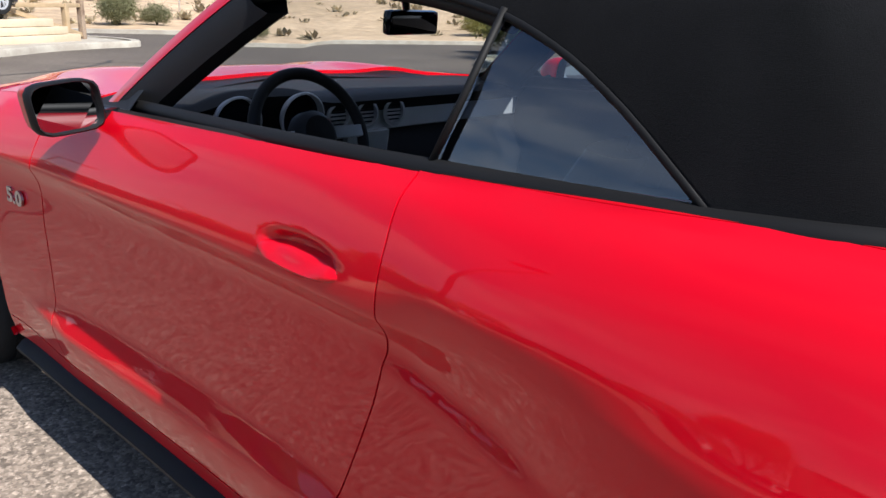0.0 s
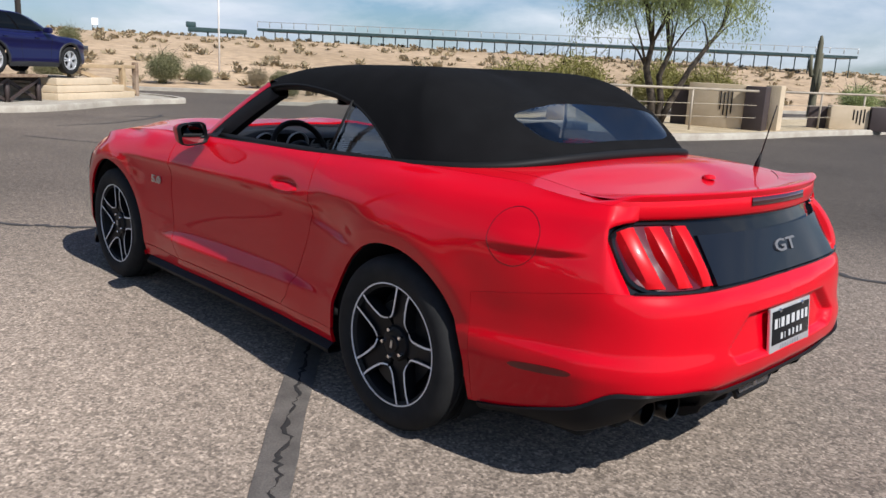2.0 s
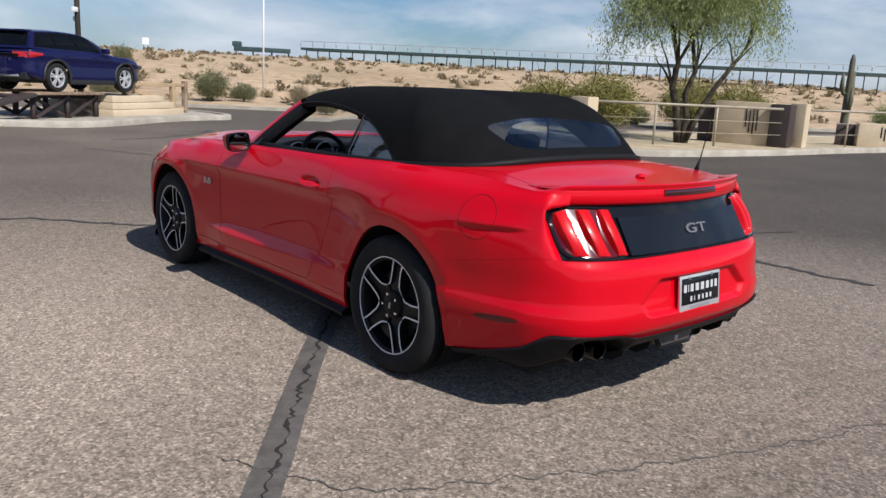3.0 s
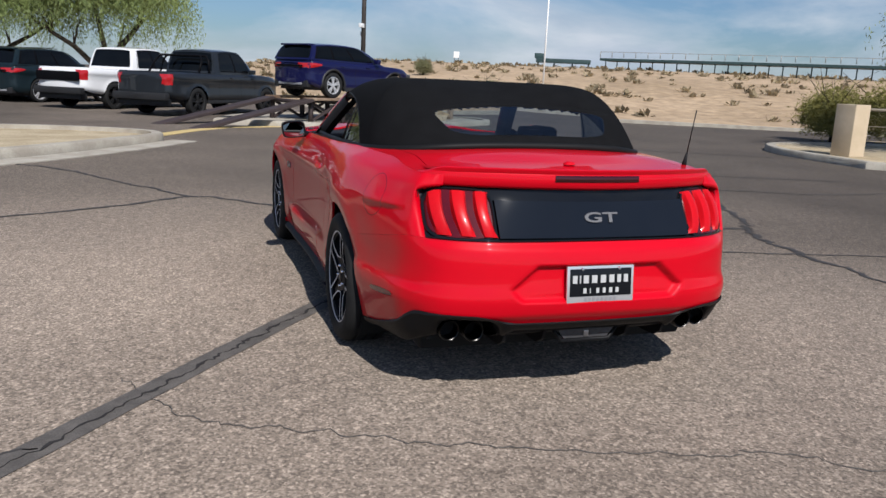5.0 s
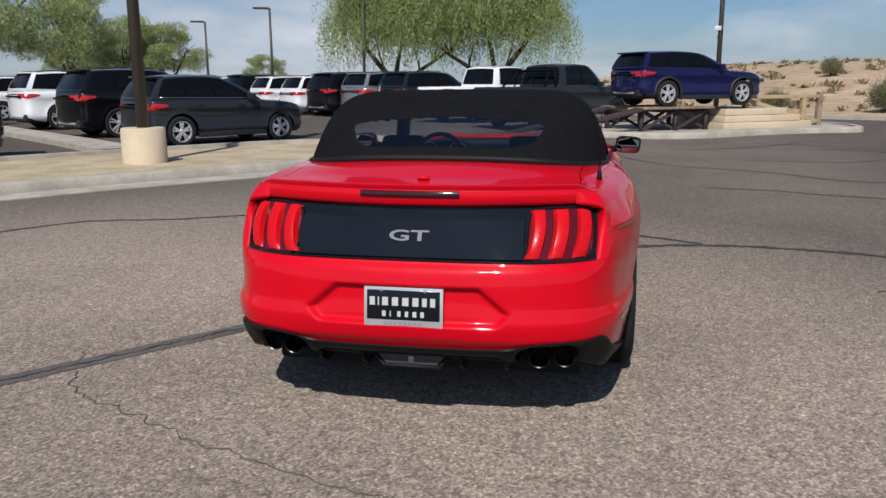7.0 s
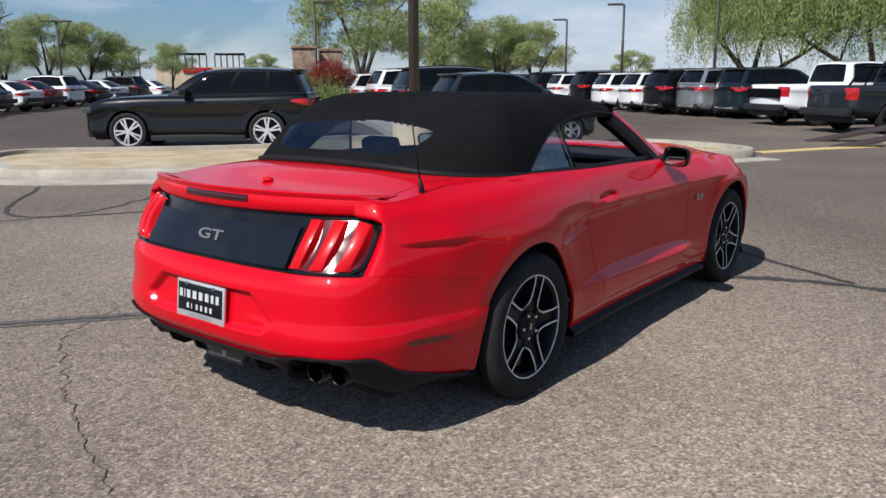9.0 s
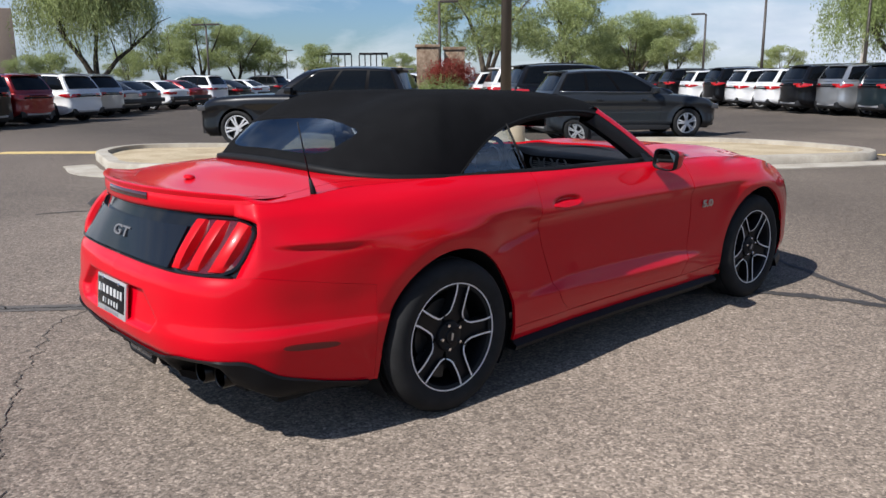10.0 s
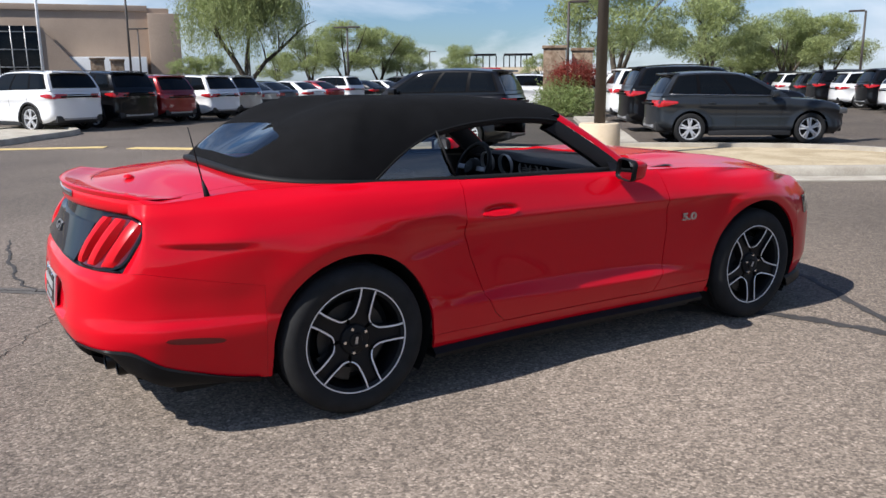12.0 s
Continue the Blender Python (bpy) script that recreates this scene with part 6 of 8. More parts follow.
def seat(x, y, back_top, head=True):
    s = part("seat", box_bm(-.25, -.26, 0, .25, .27, .20, bevel=.06), M_LEATHER, car, "black leather seat", at=pose(x, y, .38, 6))
    bm = bmesh.new()
    rows = []
    for t in np.linspace(0, 1, 14):
        z = .05 + (back_top - .42) * t
        w = .25 - .06 * t ** 2
        dpt = .075 - .02 * t
        rows.append([(w * math.copysign(abs(math.cos(a)) ** .55, math.cos(a)), dpt * math.copysign(abs(math.sin(a)) ** .7, math.sin(a)) - .34 * t * .75, z) for a in np.linspace(0, math.tau, 25)])
    grid(bm, np.array(rows))
    bm.faces.new([bm.verts.new(p) for p in rows[-1][:-1]])
    bmesh.ops.remove_doubles(bm, verts=bm.verts, dist=1e-4)
    bmesh.ops.recalc_face_normals(bm, faces=bm.faces)
    part("seat_back", smooth_mesh(bm, 50), M_LEATHER, s, at=pose(0, -.22, .05))
    if head:
        part("headrest", box_bm(-.125, -.05, -.085, .125, .045, .085, bevel=.04), M_LEATHER, s, at=pose(0, -.22 - .30, back_top - .42 + .13, 8))
    return s


seat(-.37, 1.02, 1.02)
seat(.37, 1.02, 1.02)
part("rear_seat", box_bm(-.60, -.20, .30, .60, .28, .62, bevel=.08), M_LEATHER, car, "black rear bench seat")
part("rear_seat_back", box_bm(-.60, -.22, .55, .60, -.06, .98, bevel=.06), M_LEATHER, car)
# inner mirror on the glass
im = part("interior_mirror", box_bm(-.12, -.018, -.034, .12, .014, .034, bevel=.014), M_GLOSS, car, "black interior mirror", at=pose(0, 1.50, 1.192, 4, 0, 12))
bm = bmesh.new()
tube(bm, [(0, 1.515, 1.205), (0, 1.535, 1.315)], [.009, .016], 8)
part("mirror_stalk", bm, M_GLOSS, im, at=pose(0, 1.50, 1.192, 4, 0, 12).inverted())

# ---------------- parked vehicles ----------------
STYLES = {
    # length, width, height, wheelbase, rear overhang, belt, bonnet height, tyre radius, rear base, rear top, front top, front base of the cabin
    "suv": (4.62, 1.86, 1.69, 2.70, .96, 1.07, 1.03, .365, -.88, -.50, 1.40, 2.30),
    "low_suv": (4.46, 1.86, 1.57, 2.70, .88, 1.06, 1.02, .375, -.84, -.60, 1.34, 2.24),
    "crossover": (4.18, 1.83, 1.60, 2.66, .70, 1.04, 1.01, .348, -.64, -.32, 1.24, 2.25),
    "big_suv": (4.92, 1.98, 1.80, 2.92, .98, 1.19, 1.16, .398, -.92, -.62, 1.50, 2.28),
    "offroader": (4.80, 1.98, 1.69, 2.92, .93, 1.13, 1.12, .392, -.86, -.60, 1.32, 2.12),
    "pickup": (5.85, 2.03, 1.95, 3.66, 1.22, 1.25, 1.24, .410, .92, 1.10, 2.50, 3.15),
    "sedan": (4.80, 1.85, 1.44, 2.80, 1.08, .95, .95, .335, -.78, .10, 1.25, 2.20),
}
CACHE = {}


def store(key, bm):
    me = bpy.data.meshes.new(key[1])
    bm.to_mesh(me)
    bm.free()
    CACHE[key] = me
    return me


def body_lines(st):
    """Width, top and bottom lines of a body along its length, and its section."""
    L, W, H, wb, ro, belt, hood, tr, b0, t0, t1, b1 = STYLES[st]
    y0, y1 = -ro, L - ro
    half = W / 2
    wx = pchip([y0, y0 + .05, y0 + .16, y0 + .40, 0, wb / 2, wb, y1 - .55, y1 - .22, y1 - .08, y1], [half * .80, half * .88, half * .945, half * .98, half, half * .985, half, half * .965, half * .89, half * .80, half * .68])
    tail = belt if st != "sedan" else belt + .05
    kick = .04 if st not in ("pickup", "sedan") else 0
    zt = pchip([y0, y0 + .1, b0, (b0 + b1) / 2, b1 - .1, b1, y1 - .55, y1 - .16, y1], [tail - .10, tail + kick, belt + kick, belt + .005, belt - .01, hood, hood - .05, hood - .15, hood - .32])
    zb = pchip([y0, y0 + .3, .0, wb, y1 - .2, y1], [.62, .52, .44, .42, .42, .52] if st == "pickup" else [.42, .30, .24, .24, .26, .36])
    inset = pchip([0, .07, .18, .32, .52, .66, .74, .79, .84, .93, 1], [.085, .035, .012, .020, .032, .026, .008, .0, .006, .032, .095])
    return wx, zt, zb, inset


def side_at(st, y, z, out=0.0):
    """A point of the right-hand body skin."""
    wx, zt, zb, inset = body_lines(st)
    v = (z - float(zb(y))) / (float(zt(y)) - float(zb(y)))
    return Vector((float(wx(y)) - float(inset(min(1, max(0, v)))) + out, y, z))


def car_side(st):
    """Outer skin of one whole car: both sides, bonnet, tail."""
    L, W, H, wb, ro, belt, hood, tr, b0, t0, t1, b1 = STYLES[st]
    y0, y1 = -ro, L - ro
    wx, zt, zb, inset = body_lines(st)
    ys = np.concatenate([np.linspace(y0, y0 + .4, 14)[:-1], np.linspace(y0 + .4, y1 - .6, 74), np.linspace(y1 - .6, y1, 18)[1:]])
    vs = np.linspace(0, 1, 25)
    P = np.empty((len(vs), len(ys), 3))
    for i, v in enumerate(vs):
        z = zb(ys) + (zt(ys) - zb(ys)) * v
        flare = sum(.022 * np.exp(-((np.hypot(ys - a, z - tr) - tr - .055) / .055) ** 2) * (z > tr) for a in (0, wb))
        P[i] = np.stack([wx(ys) - inset(v) + flare, ys, z], -1)
    R = tr + .055
    cut = np.zeros((len(vs) - 1, len(ys) - 1), bool)
    for i in range(len(vs) - 1):
        for j in range(len(ys) - 1):
            c = (P[i, j] + P[i + 1, j] + P[i, j + 1] + P[i + 1, j + 1]) / 4
            cut[i, j] = any(math.hypot(c[1] - a, c[2] - tr) < R or (abs(c[1] - a) < R and c[2] < tr) for a in (0, wb))
    for i in range(len(vs)):
        for j in range(len(ys)):
            near = [(a, b) for a in (i - 1, i) for b in (j - 1, j) if 0 <= a < len(vs) - 1 and 0 <= b < len(ys) - 1]
            k = sum(bool(cut[q]) for q in near)
            if 0 < k < len(near):
                for a in (0, wb):
                    d = math.hypot(P[i, j, 1] - a, P[i, j, 2] - tr)
                    if abs(d - R) < .09 and P[i, j, 2] > tr - .03:
                        P[i, j, 1] = a + (P[i, j, 1] - a) * R / d
                        P[i, j, 2] = tr + (P[i, j, 2] - tr) * R / d
                    elif P[i, j, 2] <= tr and abs(abs(P[i, j, 1] - a) - R) < .09:
                        P[i, j, 1] = a + math.copysign(R, P[i, j, 1] - a)
    bm = bmesh.new()
    V = [[bm.verts.new(P[i, j]) for j in range(len(ys))] for i in range(len(vs))]
    for i in range(len(vs) - 1):
        for j in range(len(ys) - 1):
            if not cut[i, j]:
                bm.faces.new((V[i][j], V[i][j + 1], V[i + 1][j + 1], V[i + 1][j]))
    for q in V:
        for v in q:
            if not v.link_faces:
                bm.verts.remove(v)
    # top deck to the centre line
    rows = []
    for k, w in enumerate((0, .12, .35, .65, 1)):
        crown = .035 * (1 - (1 - w) ** 2)
        rows.append(np.stack([P[-1, :, 0] * (1 - w), ys, P[-1, :, 2] + crown], -1))
    if st == "pickup":
        bed = ys < b0 - .02
        for k in (2, 3, 4):
            rows[k][bed, 2] = .82
        rows[1][bed, 2] = P[-1, bed, 2]
        jb = int(np.argmin(np.abs(ys - (y0 + .10))))
        for k in (2, 3, 4):
            rows[k][:jb, 2] = P[-1, :jb, 2]
    grid(bm, np.array(rows))
    # closed ends
    for j in (0, -1):
        rows = []
        for w in (0, .12, .3, .55, .8, 1):
            rows.append(P[:, j] * [1 - w, 1, 1] + [0, (-.085 if j == 0 else .13) * (1 - (1 - w) ** 2.2), 0])
        grid(bm, np.array(rows))
    bmesh.ops.remove_doubles(bm, verts=bm.verts, dist=.002)
    both(bm)
    bmesh.ops.recalc_face_normals(bm, faces=bm.faces)
    return smooth_mesh(bm, 42)


def cabin_point(st, a, b, x_frac=1.0, out=0.0):
    """Cabin skin: a along from tail to nose, b from belt to roof."""
    L, W, H, wb, ro, belt, hood, tr, b0, t0, t1, b1 = STYLES[st]
    lo, hi = b0 + (b1 - b0) * a, t0 + (t1 - t0) * a
    y = lo + (hi - lo) * b
    top = H - .05 * (abs(a - .42) * 2) ** 2.2 - .03 * (1 - a)
    foot = belt - .02 + (.05 * (1 - a) ** 1.5 if st not in ("pickup", "sedan") else 0)
    z = foot + (top - foot) * (1 - (1 - b) ** 1.25)
    x = W / 2 * (.925 - .03 * a) - (W / 2) * .155 * b ** 1.5
    x = x - .10 * max(0, a - .86) / .14 - .05 * max(0, .10 - a) / .10
    return Vector((x + out, y, z))


def cabin(st):
    bm = bmesh.new()
    A, B = np.linspace(0, 1, 31), np.linspace(0, 1, 11)
    S = np.array([[cabin_point(st, a, b) for a in A] for b in B])
    grid(bm, S)
    top = S[-1]
    rows = []
    for w in (0, .06, .2, .5, 1):
        q = top.copy()
        q[:, 0] *= (1 - w)
        q[:, 2] += .05 * (1 - (1 - w) ** 2.5)
        rows.append(q)
    grid(bm, np.array(rows))
    for j, bow in ((0, -.05), (-1, .12)):
        rows = []
        for w in (0, .1, .4, 1):
            q = S[:, j].copy()
            q[:, 0] *= (1 - w)
            q[:, 1] += bow * (1 - (1 - w) ** 2)
            q[:, 2] += .05 * (1 - (1 - w) ** 2.5) * (B ** 3)
            rows.append(q)
        grid(bm, np.array(rows))
    bmesh.ops.remove_doubles(bm, verts=bm.verts, dist=.002)
    both(bm)
    bmesh.ops.recalc_face_normals(bm, faces=bm.faces)
    return smooth_mesh(bm, 45)


def side_glass(st, a0, a1, b0=.12, b1=.86, cut_front=0.0):
    bm = bmesh.new()
    n = 8
    F = np.array([[cabin_point(st, a0 + (a1 - a0 - cut_front * k / 5) * i / n, b0 + (b1 - b0) * k / 5, 1, .006) for i in range(n + 1)] for k in range(6)])
    grid(bm, F)
    Bk = F.copy()
    Bk[:, :, 0] -= .012
    for r in (np.stack([F[0], Bk[0]]), np.stack([F[-1], Bk[-1]]), np.stack([F[:, 0], Bk[:, 0]]), np.stack([F[:, -1], Bk[:, -1]])):
        grid(bm, r)
    bmesh.ops.remove_doubles(bm, verts=bm.verts, dist=1e-4)
    bmesh.ops.recalc_face_normals(bm, faces=bm.faces)
    return smooth_mesh(bm, 30)


def end_glass(st, rear):
    a, bow, out = (0.0, -.05, -.008) if rear else (1.0, .12, .008)
    bm = bmesh.new()
    rows = []
    for b in np.linspace(.10 if not rear else .12, .88, 8):
        p = cabin_point(st, a, b)
        row = []
        for k in np.linspace(-1, 1, 15):
            w = 1 - abs(k) * .90
            row.append((p.x * k * .90, p.y + bow * (1 - (1 - w) ** 2) + out, p.z + .05 * (1 - (1 - w) ** 2.5) * b ** 3 + (.006 if not rear else .0)))
        rows.append(row)
    grid(bm, np.array(rows))
    bmesh.ops.recalc_face_normals(bm, faces=bm.faces)
    return smooth_mesh(bm, 60)


def road_wheel(st):
    tr = STYLES[st][7]
    rim = tr * (.75 if st in ("big_suv", "offroader") else .69)
    t = bmesh.new()
    lathe(t, [(rim, .085), (rim + .02, .105), (tr - .03, .11), (tr - .005, .095), (tr, .06), (tr, -.06), (tr - .005, -.095), (tr - .03, -.11), (rim, -.09)], 36, "x")
    store((st, "tyre"), smooth_mesh(t, 40))
    r = bmesh.new()
    lathe(r, [(rim * .99, .06), (rim, .088), (rim * .93, .088), (rim * .90, .05), (rim * .90, -.06)], 36, "x")
    bare = r.copy()
    store((st, "bare_rim"), smooth_mesh(bare, 40))
    def bar():
        b_ = bmesh.new()
        rings = []
        for q, w_, x_ in ((.045, .021, .082), (rim * .5, .017, .086), (rim * .93, .020, .080)):
            rings.append([b_.verts.new(p) for p in ((x_, -w_, q), (x_, w_, q), (x_ - .035, w_, q), (x_ - .035, -w_, q))])
        for a_, c_ in zip(rings, rings[1:]):
            for i in range(4):
                b_.faces.new((a_[i], a_[(i + 1) % 4], c_[(i + 1) % 4], c_[i]))
        bmesh.ops.recalc_face_normals(b_, faces=b_.faces)
        return b_
    one = bpy.data.meshes.new("bar")
    b_ = bar()
    b_.to_mesh(one)
    b_.free()
    for k in range(10):
        n0 = len(r.verts)
        r.from_mesh(one)
        r.verts.ensure_lookup_table()
        bmesh.ops.transform(r, matrix=Matrix.Rotation((k // 2) * math.tau / 5 + (.17 if k % 2 else -.17), 4, "X"), verts=r.verts[n0:])
    hub = [(.001, .090), (.05, .088), (.065, .07), (.065, .03)]
    lathe(r, hub, 20, "x")
    store((st, "rim"), smooth_mesh(r, 40))
    h = bmesh.new()
    lathe(h, hub, 20, "x")
    store((st, "hub"), smooth_mesh(h, 40))
    store((st, "spoke"), bar())
    d = bmesh.new()
    lathe(d, [(.001, .0), (rim * .92, .0)], 24, "x")
    store((st, "wheel_back"), d)


def vehicle(kind, st, paint, x, y, heading, label, category, z=0.0, group="parked vehicles", trim=None, pitch=0.0, lamp_style=0, glass=None, size=1.0, rails=True, spokes=False, rims=None, arches=False, gate_band=False, belt_trim=None, sport_bar=False):
    """A parked vehicle: rear axle over (x, y), heading in degrees from +y towards +x."""
    L, W, H, wb, ro, belt, hood, tr, b0, t0, t1, b1 = STYLES[st]
    root = thing(kind, label, category, group, at=pose(x, y, z, pitch, 0, -heading) @ Matrix.Scale(size, 4))
    root.rotation_mode = "XYZ"

    def piece(key, make, name, mat, parent=root, lab="", at=None):
        me = CACHE.get((st, key)) or store((st, key), make())
        return part(name, me, mat, parent, lab, at)

    body = piece("body", lambda: car_side(st), "body", paint)
    piece("cabin", lambda: cabin(st), "cabin", paint)
    glass = glass or M_CGLASS
    rims = rims or M_ALLOY

    def twin(key, make, name, mat, lab=""):
        me = CACHE.get((st, key)) or store((st, key), make())
        for s in (1, -1):
            part(name, me, mat, root, lab, at=Matrix.Diagonal((s, 1, 1, 1)))
    # black surround of the side glass
    def surround():
        bm = bmesh.new()
        A0, A1 = (.085, .925) if st in ("pickup", "sedan") else (.04, .94)
        grid(bm, np.array([[cabin_point(st, A0 + (A1 - A0 - .055 * k / 5) * i / 16, .085 + .815 * k / 5, 1, .003) for i in range(17)] for k in range(6)]))
        return smooth_mesh(bm, 30)
    twin("surround", surround, "window_surround", M_CSURR)
    # shut lines of the doors
    span = b1 - b0
    for n, (yy, top_y, z0) in enumerate(((b0 + span * (.30 if st != "pickup" else .06), b0 + span * (.28 if st != "pickup" else .05), tr * 2.25 if st != "pickup" else .36), (b0 + span * .57, b0 + span * .57, .36), (b0 + span * .90, b0 + span * .93, .40))):
        def seam(yy=yy, top_y=top_y, z0=z0):
            bm = bmesh.new()
            rows = []
            for k in range(9):
                z, y = z0 + (belt - .03 - z0) * k / 8, yy + (top_y - yy) * k / 8
                rows.append([side_at(st, y - .006, z, .003), side_at(st, y + .006, z, .003)])
            grid(bm, np.array(rows))
            return bm
        twin("seam%d" % n, seam, "door_seam", M_DARK)
    if arches:
        def arch_trim(yw):
            def f():
                bm = bmesh.new()
                rows = []
                for a in np.linspace(-12, 192, 30):
                    c_, s_ = math.cos(radians(a)), math.sin(radians(a))
                    rows.append([side_at(st, yw + c_ * q, max(.25, tr + s_ * q), o) for q, o in ((tr + .045, .0), (tr + .048, .030), (tr + .105, .030), (tr + .115, .004))])
                grid(bm, np.array(rows))
                return smooth_mesh(bm, 40)
            return f
        twin("arch_r", arch_trim(0.0), "arch_trim", M_CTRIM)
        twin("arch_f", arch_trim(wb), "arch_trim", M_CTRIM)
    if belt_trim:
        def strip():
            bm = bmesh.new()
            tube(bm, [cabin_point(st, a, .085, 1, .008) for a in np.linspace(.05, .93, 16)], .008, 6)
            return bm
        twin("belt_trim", strip, "belt_trim", belt_trim)
    if sport_bar:
        def hoop():
            bm = bmesh.new()
            e = W / 2 - .12
            for yy, lean in ((b0 - .14, .10), (b0 - .42, .34)):
                tube(bm, [(-e, yy - lean, belt - .02), (-e * .93, yy - lean * .3, belt + .34), (-e * .80, yy, belt + .50), (e * .80, yy, belt + .50), (e * .93, yy - lean * .3, belt + .34), (e, yy - lean, belt - .02)], .035, 8)
            return smooth_mesh(bm, 60)
        piece("sport_bar", hoop, "sport_bar", M_CSURR, lab="black tubular sport bar over the bed")
    if gate_band:
        piece("gate_band", lambda: box_bm(-W / 2 + .20, -ro - .11, belt - .40, W / 2 - .20, -ro - .04, belt - .12, bevel=.02), "tailgate_panel", M_CSURR, lab="black tailgate panel")
    if st in ("suv", "low_suv", "big_suv", "crossover", "offroader"):
        piece("skid", lambda: box_bm(-W / 2 + .42, -ro - .06, .36, W / 2 - .42, -ro + .02, .43, bevel=.02), "bumper_insert", M_SKID, lab="satin silver bumper insert")
        piece("hatch_strip", lambda: box_bm(-W / 2 + .36, -ro - .105, belt - .17, W / 2 - .36, -ro - .06, belt - .12, bevel=.01), "hatch_strip", M_CSURR)
    else:
        piece("rear_step", lambda: box_bm(-W / 2 + .10, -ro - .16, .46, W / 2 - .10, -ro + .05, .66, bevel=.04), "rear_bumper", M_CTRIM)
    if st == "pickup":
        panes = ((.10, .46, 0), (.50, .90, .06))
    elif st == "sedan":
        panes = ((.12, .46, 0), (.49, .90, .06))
    else:
        panes = ((.06, .27, 0), (.30, .56, 0), (.59, .92, .05))
    for n, (a0, a1, cf) in enumerate(panes):
        me = CACHE.get((st, "pane", n))
        if me is None:
            bm = side_glass(st, a0, a1, cut_front=cf)
            me = store((st, "pane%d" % n), bm)
            CACHE[(st, "pane", n)] = me
            bm2 = bmesh.new()
            bm2.from_mesh(me)
            bm2.transform(MIRROR_X)
            bmesh.ops.reverse_faces(bm2, faces=bm2.faces)
            CACHE[(st, "panem", n)] = store((st, "panem%d" % n), bm2)
        part("window", me, glass, root)
        part("window", CACHE[(st, "panem", n)], glass, root)
    piece("rear_glass", lambda: end_glass(st, True), "rear_window", glass)
    piece("windscreen", lambda: end_glass(st, False), "windscreen", glass)
    # lower cladding and bumpers
    def clad():
        bm = bmesh.new()
        R = tr + .055
        for s in (1, -1):
            box(bm, s * (W / 2 - .10), R + .02, .20 if st != "pickup" else .36, s * (W / 2 - .035), wb - R - .02, .33 if st != "pickup" else .46, bevel=.015)
        box(bm, -W / 2 + .20, -ro - .03, .30, W / 2 - .20, -ro + .25, .50, bevel=.03)
        box(bm, -W / 2 + .38, L - ro - .2, .26, W / 2 - .38, L - ro + .02, .44, bevel=.03)
        box(bm, -W / 2 + .22, -ro + .2, .22 if st != "pickup" else .40, W / 2 - .22, L - ro - .2, .50 if st != "pickup" else .62)
        return smooth_mesh(bm, 35)
    piece("cladding", clad, "cladding", trim or M_CTRIM)
    def lamp(s):
        """Lamp that follows the tail and turns round the corner to a point on the side."""
        def f():
            y0 = -ro
            z0, z1, w_in, reach = (belt - .36, belt - .06, .10, .16) if st == "pickup" else (belt - .21, belt - .06, .42, .40)
            rows = []
            for b in np.linspace(0, 1, 6):
                row = []
                for w in np.linspace(w_in, 0, 6)[:-1]:
                    z = z0 + .02 + (z1 - z0 - .02) * b
                    p = side_at(st, y0, z)
                    row.append((p.x * (1 - w), y0 - .085 * (1 - (1 - w) ** 2.2) - .008, z))
                for t in np.linspace(0, 1, 9):
                    zc = z0 + (z1 - z0) * (.5 + (b - .5) * (1 - .75 * t ** 1.5 if st != "pickup" else 1) + (.22 * t if st != "pickup" else 0))
                    p = side_at(st, y0 + .004 + reach * t, zc, .008)
                    row.append(tuple(p))
                rows.append(row)
            bm = bmesh.new()
            grid(bm, np.array(rows))
            if s < 0:
                bm.transform(MIRROR_X)
            bmesh.ops.recalc_face_normals(bm, faces=bm.faces)
            return smooth_mesh(bm, 60)
        return f
    piece("lamp_r", lamp(1), "tail_lamp", M_CARRED)
    piece("lamp_l", lamp(-1), "tail_lamp", M_CARRED)
    def head(s):
        def f():
            bm = bmesh.new()
            box(bm, s * (W / 2 - .42), L - ro - .18, hood - .34, s * (W / 2 - .13), L - ro + .01, hood - .22, bevel=.02)
            return smooth_mesh(bm, 35)
        return f
    piece("head_r", head(1), "headlamp", M_CLEARLAMP)
    piece("head_l", head(-1), "headlamp", M_CLEARLAMP)
    piece("plate", lambda: box_bm(-.16, -ro - .02, belt - .36 if st != "pickup" else .50, .16, -ro - .06, belt - .22 if st != "pickup" else .62, bevel=.006), "license_plate", M_WHITE)
    if (st, "tyre") not in CACHE:
        road_wheel(st)
    for s in (1, -1):
        for yw in (0, wb):
            m = pose(s * (W / 2 - .125), yw, tr, 0, 0, 0 if s > 0 else 180) @ Matrix.Rotation(yw, 4, "X")
            w = part("wheel", CACHE[st, "bare_rim" if spokes else "rim"], rims, root, "dark alloy wheel" if rims == M_DKALLOY else "silver alloy wheel", at=m)
            part("tyre", CACHE[st, "tyre"], M_RUBBER, w, "black tyre")
            part("wheel_back", CACHE[st, "wheel_back"], M_DARK, w)
            if spokes:
                part("hub", CACHE[st, "hub"], rims, w)
                for k in range(10):
                    part("spoke", CACHE[st, "spoke"], rims, w, at=Matrix.Rotation((k // 2) * math.tau / 5 + (.17 if k % 2 else -.17), 4, "X"))
        def mirror_():
            bm = bmesh.new()
            box(bm, W / 2 - .06, b1 - .52, belt + .01, W / 2 + .13, b1 - .36, belt + .15, bevel=.035)
            return smooth_mesh(bm, 35)
        me = CACHE.get((st, "mirror")) or store((st, "mirror"), mirror_())
        part("door_mirror", me, paint, root, at=Matrix.Diagonal((s, 1, 1, 1)))
